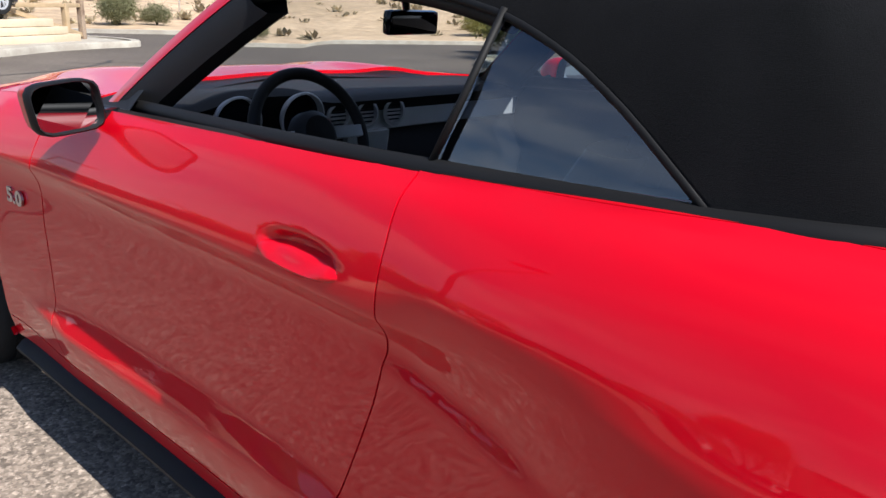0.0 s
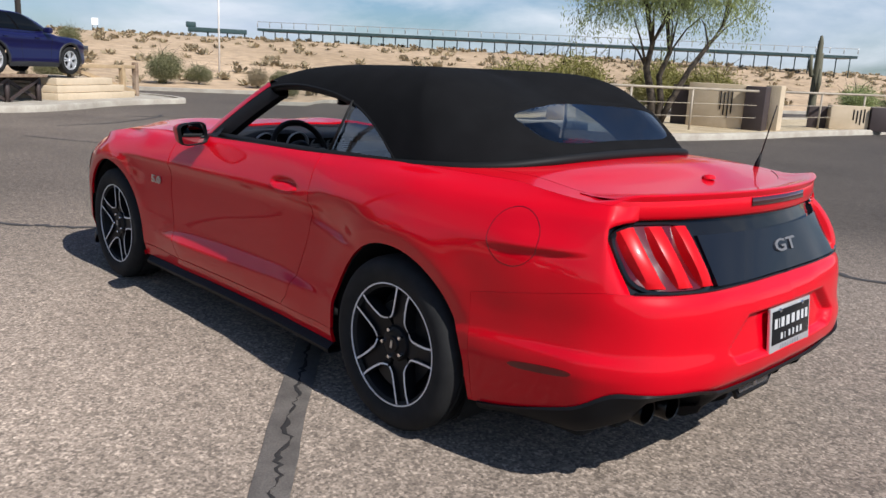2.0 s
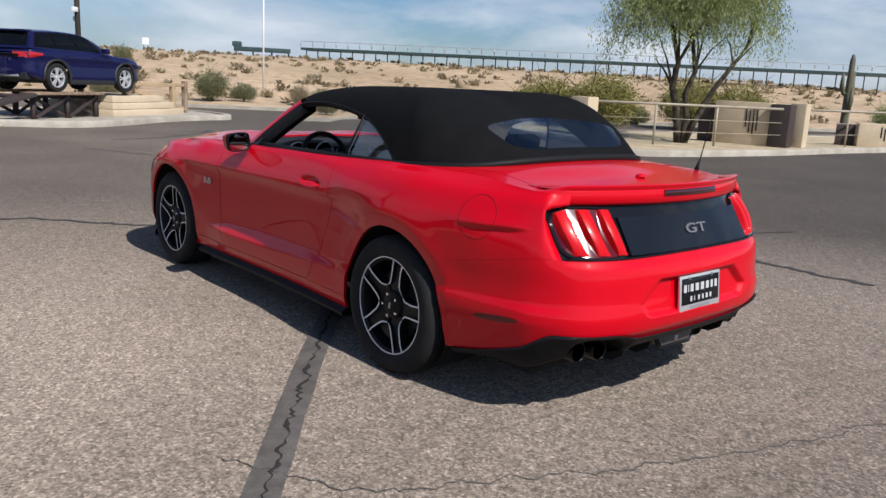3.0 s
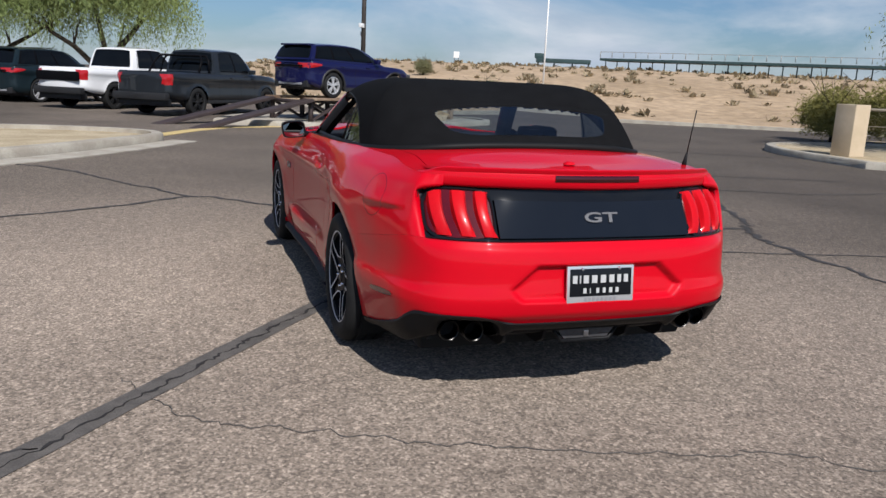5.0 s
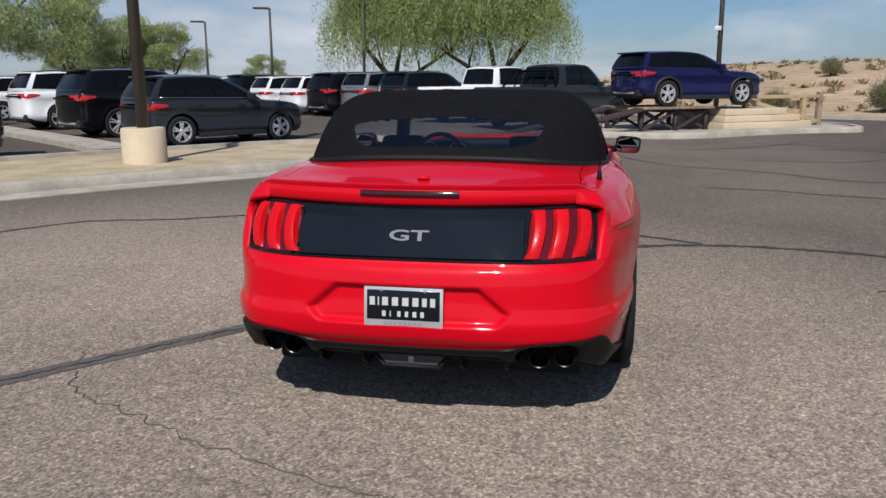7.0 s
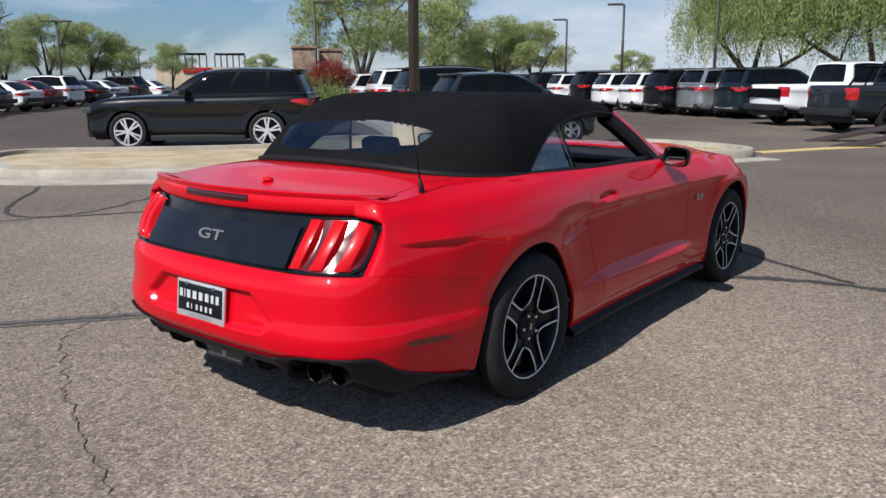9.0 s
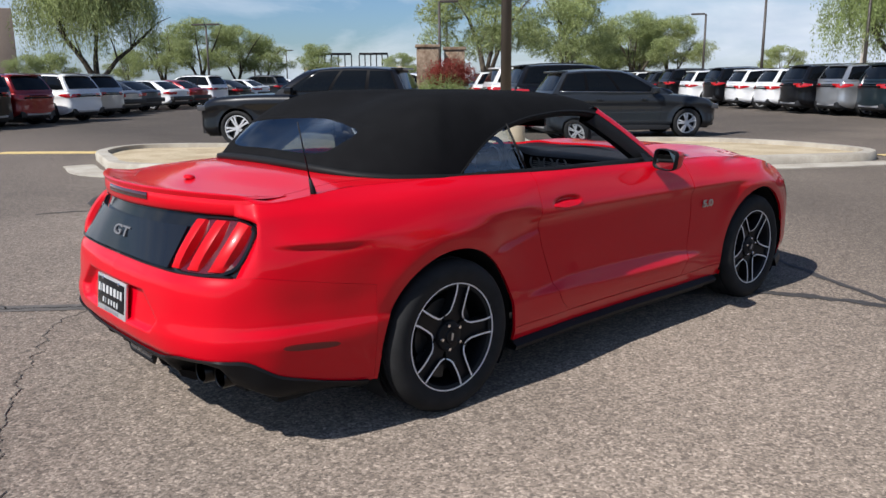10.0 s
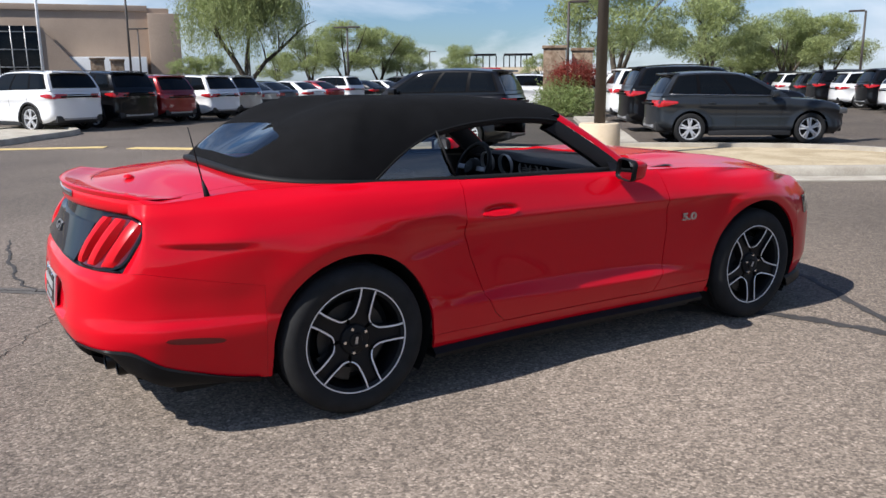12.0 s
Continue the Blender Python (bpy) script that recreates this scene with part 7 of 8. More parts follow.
    def handle_():
        bm = bmesh.new()
        box(bm, W / 2 - .03, -.08, -.014, W / 2 + .012, .08, .014, bevel=.008)
        return smooth_mesh(bm, 35)
    me = CACHE.get((st, "handle")) or store((st, "handle"), handle_())
    for s in (1, -1):
        for yy in ((b0 + b1) / 2 - .35, (b0 + b1) / 2 + .75):
            part("door_handle", me, paint, root, at=Matrix.Diagonal((s, 1, 1, 1)) @ pose(0, yy, belt - .12))
    if st in ("suv", "low_suv", "big_suv", "crossover", "offroader"):
        def rail():
            bm = bmesh.new()
            tube(bm, [cabin_point(st, a, 1.0, out=-.05) + Vector((0, 0, .05)) for a in np.linspace(.06, .80, 12)], .016, 6)
            return bm
        me = CACHE.get((st, "rail")) or store((st, "rail"), rail())
        for s in (1, -1) if rails else ():
            part("roof_rail", me, M_CTRIM, root, at=Matrix.Diagonal((s, 1, 1, 1)))
        def spoiler():
            p = cabin_point(st, 0, 1.0)
            return box_bm(-p.x * .92, p.y - .17, p.z + .0, p.x * .92, p.y + .10, p.z + .05, bevel=.018)
        piece("spoiler", spoiler, "roof_spoiler", paint)
    return root


# near ones
vehicle("crossover", "low_suv", P_BLUE, 2.09, 18.84, 57.4, "deep blue crossover displayed on a raised steel ramp", "car", z=.745, size=.92, rails=False, spokes=True, arches=True)
vehicle("crossover", "crossover", P_GREY, -9.28, 13.20, 33.5, "graphite grey compact crossover parked by the planting strip", "car", rails=False, spokes=True, belt_trim=M_SILVER)
vehicle("offroader", "offroader", P_BLACK, -11.25, 8.80, -129.8, "black luxury off-roader parked across the planting strip", "car", rails=False, size=1.0, spokes=True)
vehicle("crossover", "big_suv", P_BLACK, -12.6, 15.9, 33.5, "black crossover parked beside the graphite one", "car", spokes=True)
vehicle("large_suv", "big_suv", P_WHITE, -16.6, 19.0, 33.5, "white full-size sport utility parked in the row", "car")
# row with tails towards the aisle
ROW_H = 38.8
vehicle("pickup_truck", "pickup", P_GREY, -1.73, 21.4, ROW_H, "dark grey crew-cab pickup truck parked tail out", "pickup", rims=M_DKALLOY, spokes=True, sport_bar=True)
vehicle("pickup_truck", "pickup", P_WHITE, -4.15, 24.1, ROW_H, "white crew-cab pickup truck with dark tailgate", "pickup", rims=M_DKALLOY, gate_band=True, spokes=True)
ROW = [(-12.2, 32.2, P_TEAL, "dark teal sport utility in the parked row"), (-14.9, 33.6, P_SILVER, "silver sport utility in the parked row"),
       (-17.4, 35.0, P_BLACK, "black sport utility in the parked row"), (-19.5, 37.0, P_WHITE, "white sport utility in the parked row"),
       (-21.7, 39.0, P_WHITE, "white sport utility in the parked row"), (-23.6, 42.0, P_BLACK, "black sport utility in the parked row"),
       (-25.6, 44.5, P_WHITE, "white sport utility in the parked row"), (-27.3, 47.0, P_BLACK, "black sport utility in the parked row"),
       (-28.8, 50.0, P_GREY, "grey sport utility in the parked row"), (-30.3, 53.0, P_WHITE, "white sport utility in the parked row"),
       (-31.6, 56.0, P_BLACK, "black sport utility in the parked row"), (-32.8, 59.5, P_SLATE, "slate sport utility in the parked row"),
       (-34.0, 63.0, P_BLACK, "black sport utility in the parked row"), (-35.0, 67.0, P_WHITE, "white sport utility in the parked row")]
for b, d, paint, lab in ROW:
    x, y = .12 + d * math.sin(radians(b)), -4.24 + d * math.cos(radians(b))
    vehicle("sport_utility", "big_suv" if paint in (P_TEAL, P_SILVER, P_BLACK) else "suv", paint, x, y, ROW_H, lab, "car")
# row beyond the crossing, seen from its tail side
SIDE = [(-84.2, 27.5, P_WHITE, "big_suv", "white luxury sport utility with dark tinted glass"), (-80.6, 29.3, P_BLACK, "big_suv", "black sport utility with black trim"),
        (-77.9, 31.0, P_DKRED, "suv", "dark red crossover with black bumper"), (-74.9, 32.8, P_WHITE, "suv", "white crossover with dark lower trim"),
        (-73.2, 36.0, P_SILVER, "suv", "silver crossover in the side row"), (-72.0, 38.5, P_SILVER, "sedan", "silver saloon in the side row"),
        (-70.6, 41.0, P_SLATE, "sedan", "slate blue saloon in the side row"), (-68.6, 43.5, P_WHITE, "sedan", "white saloon in the side row"),
        (-67.2, 46.5, P_DKRED, "sedan", "dark red saloon in the side row"), (-65.6, 49.5, P_WHITE, "suv", "white crossover in the side row"),
        (-64.0, 52.5, P_BLACK, "sedan", "black saloon in the side row"), (-62.6, 56.0, P_WHITE, "sedan", "white saloon in the side row"),
        (-61.0, 60.0, P_GREY, "suv", "grey crossover in the side row"), (-59.5, 64.0, P_WHITE, "sedan", "white saloon in the side row"),
        (-86.8, 33.5, P_GREY, "sedan", "grey saloon behind the side row")]
for b, d, paint, st, lab in SIDE:
    x, y = 4.0 + d * math.sin(radians(b)), -1.42 + d * math.cos(radians(b))
    vehicle("sport_utility" if st.endswith("suv") else "saloon_car", st, paint, x, y, -121, lab, "car", group="side row vehicles", arches=st.endswith("suv"), spokes=d < 34)
for k, (b, d, paint, st) in enumerate([(-46.5, 37, P_WHITE, "suv"), (-45.0, 40, P_WHITE, "suv"), (-53.5, 41, P_WHITE, "suv"), (-52.0, 44, P_SILVER, "suv"), (-50.5, 46, P_BLACK, "suv"), (-40.5, 62, P_BLACK, "suv"), (-38.5, 62, P_GREY, "suv"), (-36.5, 63, P_BLACK, "suv"), (-34.7, 64, P_WHITE, "suv"), (-33, 65, P_BLACK, "suv")]):
    x, y = 4.0 + d * math.sin(radians(b)), -1.42 + d * math.cos(radians(b))
    vehicle("sport_utility", st, paint, x, y, 33, {P_WHITE: "white", P_SILVER: "silver", P_BLACK: "black", P_GREY: "grey"}[paint] + " sport utility in a far parked row", "car", group="far row vehicles")

# ---------------- plants ----------------


def leaf_cloud(lobes, count, size, droop, seed, shell=.45):
    """Many small leaf blades in ellipsoid lobes (x, y, z, rx, ry, rz)."""
    rnd = np.random.RandomState(seed)
    w = np.array([l[3] * l[4] * l[5] for l in lobes]) ** .67
    pick = rnd.choice(len(lobes), count, p=w / w.sum())
    L = np.array(lobes)[pick]
    d = rnd.normal(size=(count, 3))
    d /= np.linalg.norm(d, axis=1)[:, None]
    r = (shell + (1 - shell) * rnd.random_sample(count)) ** .8
    r *= .72 + .30 * rnd.random_sample(count) + .38 * rnd.random_sample(count) ** 3
    c = L[:, :3] + d * L[:, 3:] * r[:, None]
    m = len(c)
    axis = rnd.normal(size=(m, 3))
    axis[:, 2] = axis[:, 2] * (1 - droop) - droop * 1.6
    axis /= np.linalg.norm(axis, axis=1)[:, None]
    side = np.cross(axis, rnd.normal(size=(m, 3)))
    side /= np.linalg.norm(side, axis=1)[:, None]
    ln = size * (.6 + .8 * rnd.random_sample(m))[:, None]
    wd = ln * .20
    v = np.stack([c - axis * ln, c + side * wd, c + axis * ln, c - side * wd], 1).reshape(-1, 3)
    f = np.arange(m * 4).reshape(-1, 4)
    me = bpy.data.meshes.new("crown")
    me.from_pydata(v.tolist(), [], f.tolist())
    return me


def weeping_cloud(radius, z_bough, z_top, z_tip, boughs, size, seed, hang=1.3):
    """Boughs that rise from the fork, arch over and carry hanging sprays of narrow leaves."""
    rnd = np.random.RandomState(seed)
    C, A = [], []
    for k in range(boughs):
        a = rnd.uniform(0, math.tau)
        reach = radius * (.30 + .70 * rnd.random_sample() ** .6)
        top = z_top - (z_top - z_bough) * (.05 + .75 * rnd.random_sample() * (reach / radius) ** 1.2)
        tip = z_tip + (top - z_tip) * rnd.uniform(.0, .65)
        bend = rnd.uniform(-.35, .35)
        for t in np.linspace(.22, 1, 15):
            r = reach * t
            z = z_bough + (top - z_bough) * math.sin(min(1, t / .6) * math.pi / 2) if t < .6 else top + (tip - top) * ((t - .6) / .4) ** 1.8
            b = a + bend * t
            p = np.array([math.cos(b) * r, math.sin(b) * r, z]) + rnd.normal(size=3) * .16
            n = int(max(4, rnd.uniform(.25, 1) ** 1.3 * hang / (size * .62)))
            sway = rnd.normal(size=2) * .07
            q = np.arange(n)
            drop = q * size * .62
            sp = np.stack([p[0] + sway[0] * drop, p[1] + sway[1] * drop, p[2] - drop], -1) + rnd.normal(size=(n, 3)) * size * np.array([1.3, 1.3, .7])
            C.append(sp)
    c = np.concatenate(C)
    m = len(c)
    axis = rnd.normal(size=(m, 3)) * .55
    axis[:, 2] -= 1.0
    axis /= np.linalg.norm(axis, axis=1)[:, None]
    side = np.cross(axis, rnd.normal(size=(m, 3)))
    side /= np.linalg.norm(side, axis=1)[:, None]
    ln = size * (.7 + .7 * rnd.random_sample(m))[:, None]
    wd = ln * .21
    v = np.stack([c - axis * ln, c + side * wd, c + axis * ln, c - side * wd], 1).reshape(-1, 3)
    me = bpy.data.meshes.new("crown")
    me.from_pydata(v.tolist(), [], np.arange(m * 4).reshape(-1, 4).tolist())
    return me


def wood(stems, seed, twigs=True):
    """Tapered limbs; stems: lists of points with a first radius, each ending in thinner branches."""
    rnd = random.Random(seed)
    bm = bmesh.new()
    for pts, r0, forks in stems:
        n = len(pts)
        line = [Vector(p) for p in pts]
        tube(bm, line, [r0 * (1 - .6 * i / (n - 1)) for i in range(n)], 8)
        for _ in range(forks):
            k = rnd.randint(max(1, n // 2), n - 1)
            p = line[k]
            d = (line[k] - line[k - 1]).normalized() + Vector((rnd.uniform(-1, 1), rnd.uniform(-1, 1), rnd.uniform(-.1, .6)))
            d.normalize()
            ln = rnd.uniform(.8, 1.7)
            q = [p, p + d * ln * .5 + Vector((0, 0, .1)), p + d * ln + Vector((rnd.uniform(-.2, .2), rnd.uniform(-.2, .2), .05))]
            tube(bm, q, [r0 * .32, r0 * .2, r0 * .08], 6)
    return smooth_mesh(bm, 60)


def clumps(n, rx, ry, z0, z1, r0, r1, seed, flat=.7, hollow=.45):
    """Uneven small lobes over a dome."""
    rnd = random.Random(seed)
    out = []
    for k in range(n):
        a = rnd.uniform(0, math.tau)
        q = math.sqrt(rnd.uniform(hollow ** 2, 1))
        h = rnd.random()
        edge = math.sqrt(max(0.05, 1 - (h * .9) ** 2))
        r = rnd.uniform(r0, r1)
        out.append((math.cos(a) * q * rx * edge, math.sin(a) * q * ry * edge, z0 + (z1 - z0) * h, r, r, r * flat))
    return out


TREES = {}


def tree_kind(key, stems, crown, seed):
    bm = wood(stems, seed)
    me = bpy.data.meshes.new("trunk")
    bm.to_mesh(me)
    bm.free()
    TREES[key] = (me, crown)


# weeping desert tree: several stems, hanging sprays
tree_kind("weeping", [([(0, 0, 0), (.1, 0, .9), (-.5, .1, 1.9), (-1.4, .2, 3.0), (-2.0, .1, 4.6)], .20, 8), ([(0, 0, .3), (.5, .1, 1.2), (1.3, 0, 2.0), (2.1, -.1, 2.5), (3.2, -.2, 3.3)], .15, 8), ([(0, 0, .5), (.1, .3, 2.0), (.4, .2, 3.6), (.2, .1, 5.6)], .15, 8)],
          weeping_cloud(4.1, 4.1, 7.5, 3.1, 420, .078, 51, 1.9), 11)
tree_kind("open", [([(0, 0, 0), (-.08, .1, .8), (-.28, .1, 1.5), (-.20, 0, 2.1), (-.5, 0, 3.2)], .12, 9), ([(.05, 0, 0), (.15, 0, .7), (.05, .1, 1.3), (.25, .1, 1.9), (.1, 0, 2.6), (.6, 0, 3.8)], .095, 9), ([(.1, 0, 0), (.35, -.1, .7), (.75, 0, 1.5), (1.15, .1, 2.1), (1.45, .1, 2.6), (1.55, .1, 3.4)], .09, 9)],
          weeping_cloud(2.25, 2.8, 5.6, 2.55, 430, .048, 52, .8), 12)
tree_kind("round", [([(0, 0, 0), (.05, 0, 1.0), (-.3, .1, 2.0), (-.8, .1, 2.9)], .13, 3), ([(0, 0, .5), (.5, 0, 1.5), (1.0, 0, 2.4)], .10, 3), ([(0, 0, .7), (.0, .4, 2.0), (.1, .5, 3.1)], .09, 3)],
          leaf_cloud(clumps(30, 2.3, 2.1, 2.0, 4.3, .40, .85, 43, .62, .25), 24000, .066, .55, 13), 13)
tree_kind("shrub", [([(0, 0, 0), (.1, 0, .5), (.2, 0, 1.0)], .05, 4), ([(0, 0, 0), (-.2, .1, .5), (-.4, .1, .9)], .04, 4)],
          leaf_cloud([(0, 0, .75, .9, .8, .65), (.5, .1, .6, .7, .6, .5), (-.55, 0, .6, .6, .6, .5)], 10000, .05, .25, 14), 14)


def tree(key, x, y, scale, turn, label, mat=None, squash=1.0, category="tree", z=None, kind_name="tree", group="trees"):
    root = thing(kind_name, label, category, group, at=pose(x, y, ground_z(x, y) if z is None else z, 0, 0, turn) @ Matrix.Diagonal((scale, scale, scale * squash, 1)))
    part("trunk", TREES[key][0], M_BARK, root)
    part("crown", TREES[key][1], mat or (M_LEAFMID if key == "round" else M_LEAF), root, "feathery hanging leaves" if key == "weeping" else "")
    return root


def from_eye(ex, ey, b, d):
    return ex + d * math.sin(radians(b)), ey + d * math.cos(radians(b))


# behind the parked rows
x, y = from_eye(.12, -4.24, -13.4, 43)
tree("weeping", x, y, 1.0, 20, "tall weeping desert tree behind the parked row")
x, y = from_eye(.12, -4.24, -6.4, 42)
tree("weeping", x, y, 1.05, 200, "tall weeping desert tree behind the parked row")
x, y = from_eye(4.0, -1.42, -72.3, 58)
tree("weeping", x, y, 1.12, 70, "tall weeping desert tree behind the side row", M_LEAFMID, squash=1.25)
x, y = from_eye(4.0, -1.42, -46.8, 40)
tree("round", x, y, 1.45, 0, "loose green desert tree behind the flowering bush")
x, y = from_eye(4.0, -1.42, -40.6, 46)
tree("round", x, y, 1.35, 120, "loose green desert tree in the car lot")
for b, d, s in ((-39.0, 60, .95), (-36.0, 58, 1.25), (-33.6, 60, 1.2)):
    x, y = from_eye(4.0, -1.42, b, d)
    tree("round", x, y, s, b * 9, "yellow-green desert tree beyond the parked cars")
for b, d, s in ((-67.8, 75, 1.2), (-65.4, 74, 1.45), (-63.0, 76, 1.35), (-61.2, 78, 1.1), (-70.0, 80, .9), (-76.0, 70, .75), (-74.5, 72, .8), (-57.5, 110, 1.3), (-51.8, 90, .9)):
    x, y = from_eye(4.0, -1.42, b, d)
    tree("round", x, y, s, b * 13, "green desert tree far across the lot")
for b, d, s in ((-31.0, 62, 1.15), (-33.5, 60, 1.0), (-22.8, 75, .85)):
    x, y = from_eye(.12, -4.24, b, d)
    tree("round", x, y, s, b * 7, "green desert tree beyond the parked row")
# by the fence
tree("open", 16.3, 9.65, 1.08, -50, "slender dark-stemmed desert tree behind the fence", M_LEAFMID)
tree("shrub", 19.2, 14.6, 1.5, 0, "yellow-green bush behind the fence", M_LEAFYEL, kind_name="bush", category="bush", group="bushes")
tree("shrub", 17.6, 15.6, 1.3, 70, "yellow-green bush behind the fence", M_LEAFYEL, kind_name="bush", category="bush", group="bushes")
# bushes along the foot of the bank
for b, d, s, m in ((24.7, 34.6, .95, M_LEAFDRY), (26.8, 35, .6, M_LEAFDRY), (30.6, 34, .6, M_SCRUB), (32.2, 34.5, .55, M_LEAFDRY), (46.8, 38, .95, M_LEAFYEL), (52.4, 36, .8, M_SCRUB), (54.5, 36, .6, M_LEAFDRY), (58.0, 34, 1.5, M_LEAFYEL), (61.0, 34, 1.4, M_LEAFYEL), (70.2, 38, 1.1, M_LEAFMID), (72.5, 40, .9, M_LEAFDRY), (19.0, 52, .8, M_LEAFDRY), (17.8, 36, .6, M_LEAFDRY)):
    x, y = from_eye(-3.06, -2.65, b, d)
    tree("shrub", x, y, s, b * 31, "grey-green desert bush at the foot of the bank", m, kind_name="bush", category="bush", group="bushes")
# flowering clipped bush near the monument
x, y = from_eye(4.0, -1.42, -50.1, 32.5)
tree("shrub", x, y, 1.35, 0, "clipped green bush below red flowers", M_LEAF, kind_name="bush", category="bush", group="bushes", z=-.2)
tree("shrub", x + .2, y + .3, .95, 40, "red flowering bush behind the clipped one", M_FLOWER, kind_name="bush", category="bush", group="bushes", z=.95)


def scatter_scrub():
    """Low dry scrub all over the bank."""
    rnd = random.Random(5)
    vs, fs = [], []
    for _ in range(1300):
        s = rnd.uniform(2, 75)
        p = HILL_A + HILL_N * s + T * rnd.uniform(-35, 85)
        z = ground_z(p.x, p.y)
        r = rnd.uniform(.2, .58)
        for _ in range(16):
            a, e = rnd.uniform(0, math.tau), rnd.uniform(.1, 1.3)
            d = Vector((math.cos(a) * math.cos(e), math.sin(a) * math.cos(e), math.sin(e) * .8))
            o = Vector((-math.sin(a), math.cos(a), rnd.uniform(-.4, .4))) * r * .22
            b = Vector((p.x, p.y, z)) + Vector((rnd.uniform(-r, r) * .5, rnd.uniform(-r, r) * .5, 0))
            i = len(vs)
            vs += [b - o * .3, b + d * r * .6 + o, b + d * r, b + d * r * .6 - o]
            fs.append((i, i + 1, i + 2, i + 3))
    me = bpy.data.meshes.new("scrub")
    me.from_pydata([tuple(v) for v in vs], [], fs)
    tagged(part("scrub", me, M_SCRUB), "dry low scrub scattered over the sandy bank", "scrub", kind="stuff")


scatter_scrub()
# columnar cactus
bm = bmesh.new()
cx, cy = from_eye(-3.06, -2.65, 67.5, 35)
cz = ground_z(cx, cy)
lathe(bm, [(.001, 3.25), (.055, 3.2), (.10, 3.0), (.135, 1.9), (.155, 0), (.155, -.5)], 18, "z")
for a, h0, h1, dx in ((0, 1.4, 2.6, .30), (2.4, 1.7, 2.5, .28), (4.0, 1.1, 2.0, .30)):
    c, s = math.cos(a) * dx, math.sin(a) * dx
    tube(bm, [(0, 0, h0), (c * .7, s * .7, h0 + .05), (c, s, h0 + .35), (c, s, h1)], [.08, .09, .09, .05], 10)
cactus = tagged(part("cactus", smooth_mesh(bm, 60), material("cactus skin", (0.10, 0.095, 0.06), .7, vary=.3, vary_scale=3)), "tall dark columnar cactus with short arms", "cactus")
cactus.location = (cx, cy, cz)

# ---------------- fixtures and buildings ----------------


def lot_lamp(x, y, h, turn, label="tall dark car-park lamp on a slim pole", arms=1, base=True):
    root = thing("street_lamp", label, "lamp", "car-park lamps", at=pose(x, y, 0, 0, 0, turn))
    bm = bmesh.new()
    tube(bm, [(0, 0, 0), (0, 0, h)], [.085, .055], 8)
    part("pole", smooth_mesh(bm, 60), M_POLE, root)
    for s in ((1,) if arms == 1 else (1, -1)):
        part("lamp_head", box_bm(-.14, .05, -.05, .14, .85, .05, bevel=.02), M_POLE, root, "dark flat lamp head", at=pose(0, 0, h, 0, 0, 0 if s > 0 else 180))
    if base:
        bm = bmesh.new()
        lathe(bm, [(.001, .6), (.24, .6), (.26, .56), (.26, -.1)], 20, "z")
        part("pole_base", smooth_mesh(bm, 40), M_CONCRETE, root, "round concrete footing")
    return root


for b, d, el, arms, turn in ((-26.3, 52, 3.97, 1, 120), (-21.9, 44, 4.89, 1, 120), (-31.0, 60, 2.6, 1, 120), (-15.5, 40, 6.0, 1, 20)):
    x, y = from_eye(.12, -4.24, b, d)
    lot_lamp(x, y, 1.43 + d * math.tan(radians(el)), turn, arms=arms)
for b, d, el, arms in ((-65.3, 53, 3.55, 2), (-61.9, 82, 2.5, 2), (-59.6, 100, 1.9, 2), (-79.0, 68, 3.35, 2), (-50.0, 37, 5.1, 1), (-49.2, 45, 4.0, 1), (-72.0, 62, 4.6, 1), (-36.2, 62, 3.2, 1), (-79.6, 55, 7.5, 1)):
    x, y = from_eye(4.0, -1.42, b, d)
    lot_lamp(x, y, 1.48 + d * math.tan(radians(el)), -45, arms=arms)
# light pole of the planting strip
root = thing("street_lamp", "brown steel light pole on a drum-shaped tan footing", "lamp", "car-park lamps", at=pose(-7.05, 8.65, .12))
bm = bmesh.new()
tube(bm, [(0, 0, .5), (0, 0, 8.5)], [.105, .075], 12)
part("pole", smooth_mesh(bm, 60), M_POLE, root, "square brown steel pole")
bm = bmesh.new()
lathe(bm, [(.001, .56), (.35, .56), (.375, .53), (.38, -.2)], 32, "z")
part("pole_base", smooth_mesh(bm, 40), M_STUCCO, root, "drum-shaped tan footing")
part("lamp_head", box_bm(-.18, .05, -.06, .18, 1.0, .06, bevel=.02), M_POLE, root, at=pose(0, 0, 8.5))
# camera pole behind the display ramp
root = thing("camera_pole", "dark steel pole carrying small security cameras", "pole", at=pose(4.37, 22.6, 0))
bm = bmesh.new()
tube(bm, [(0, 0, 0), (0, 0, 7.0)], [.08, .07], 10)
part("pole", smooth_mesh(bm, 60), M_POLE, root)
for z, a in ((2.75, 0), (3.0, 140)):
    part("camera_box", box_bm(-.06, .05, -.07, .06, .26, .07, bevel=.02), M_WHITE, root, "small white security camera", at=pose(0, 0, z, 0, 0, a))
# slim pale poles
for (x, y), h, r, lab in (((16.2, 33.4), 6.5, .05, "slim pale pole beside the far road"), (from_eye(.12, -4.24, -17.6, 62), 13, .10, "slim pale flagpole behind the parked row"), (from_eye(4.0, -1.42, -84.8, 40), 9.5, .07, "slim white flagpole by the showroom")):
    bm = bmesh.new()
    tube(bm, [(0, 0, 0), (0, 0, h)], [r, r * .7], 8)
    tagged(part("pole", smooth_mesh(bm, 60), M_WHITE, at=pose(x, y, ground_z(x, y))), lab, "pole")
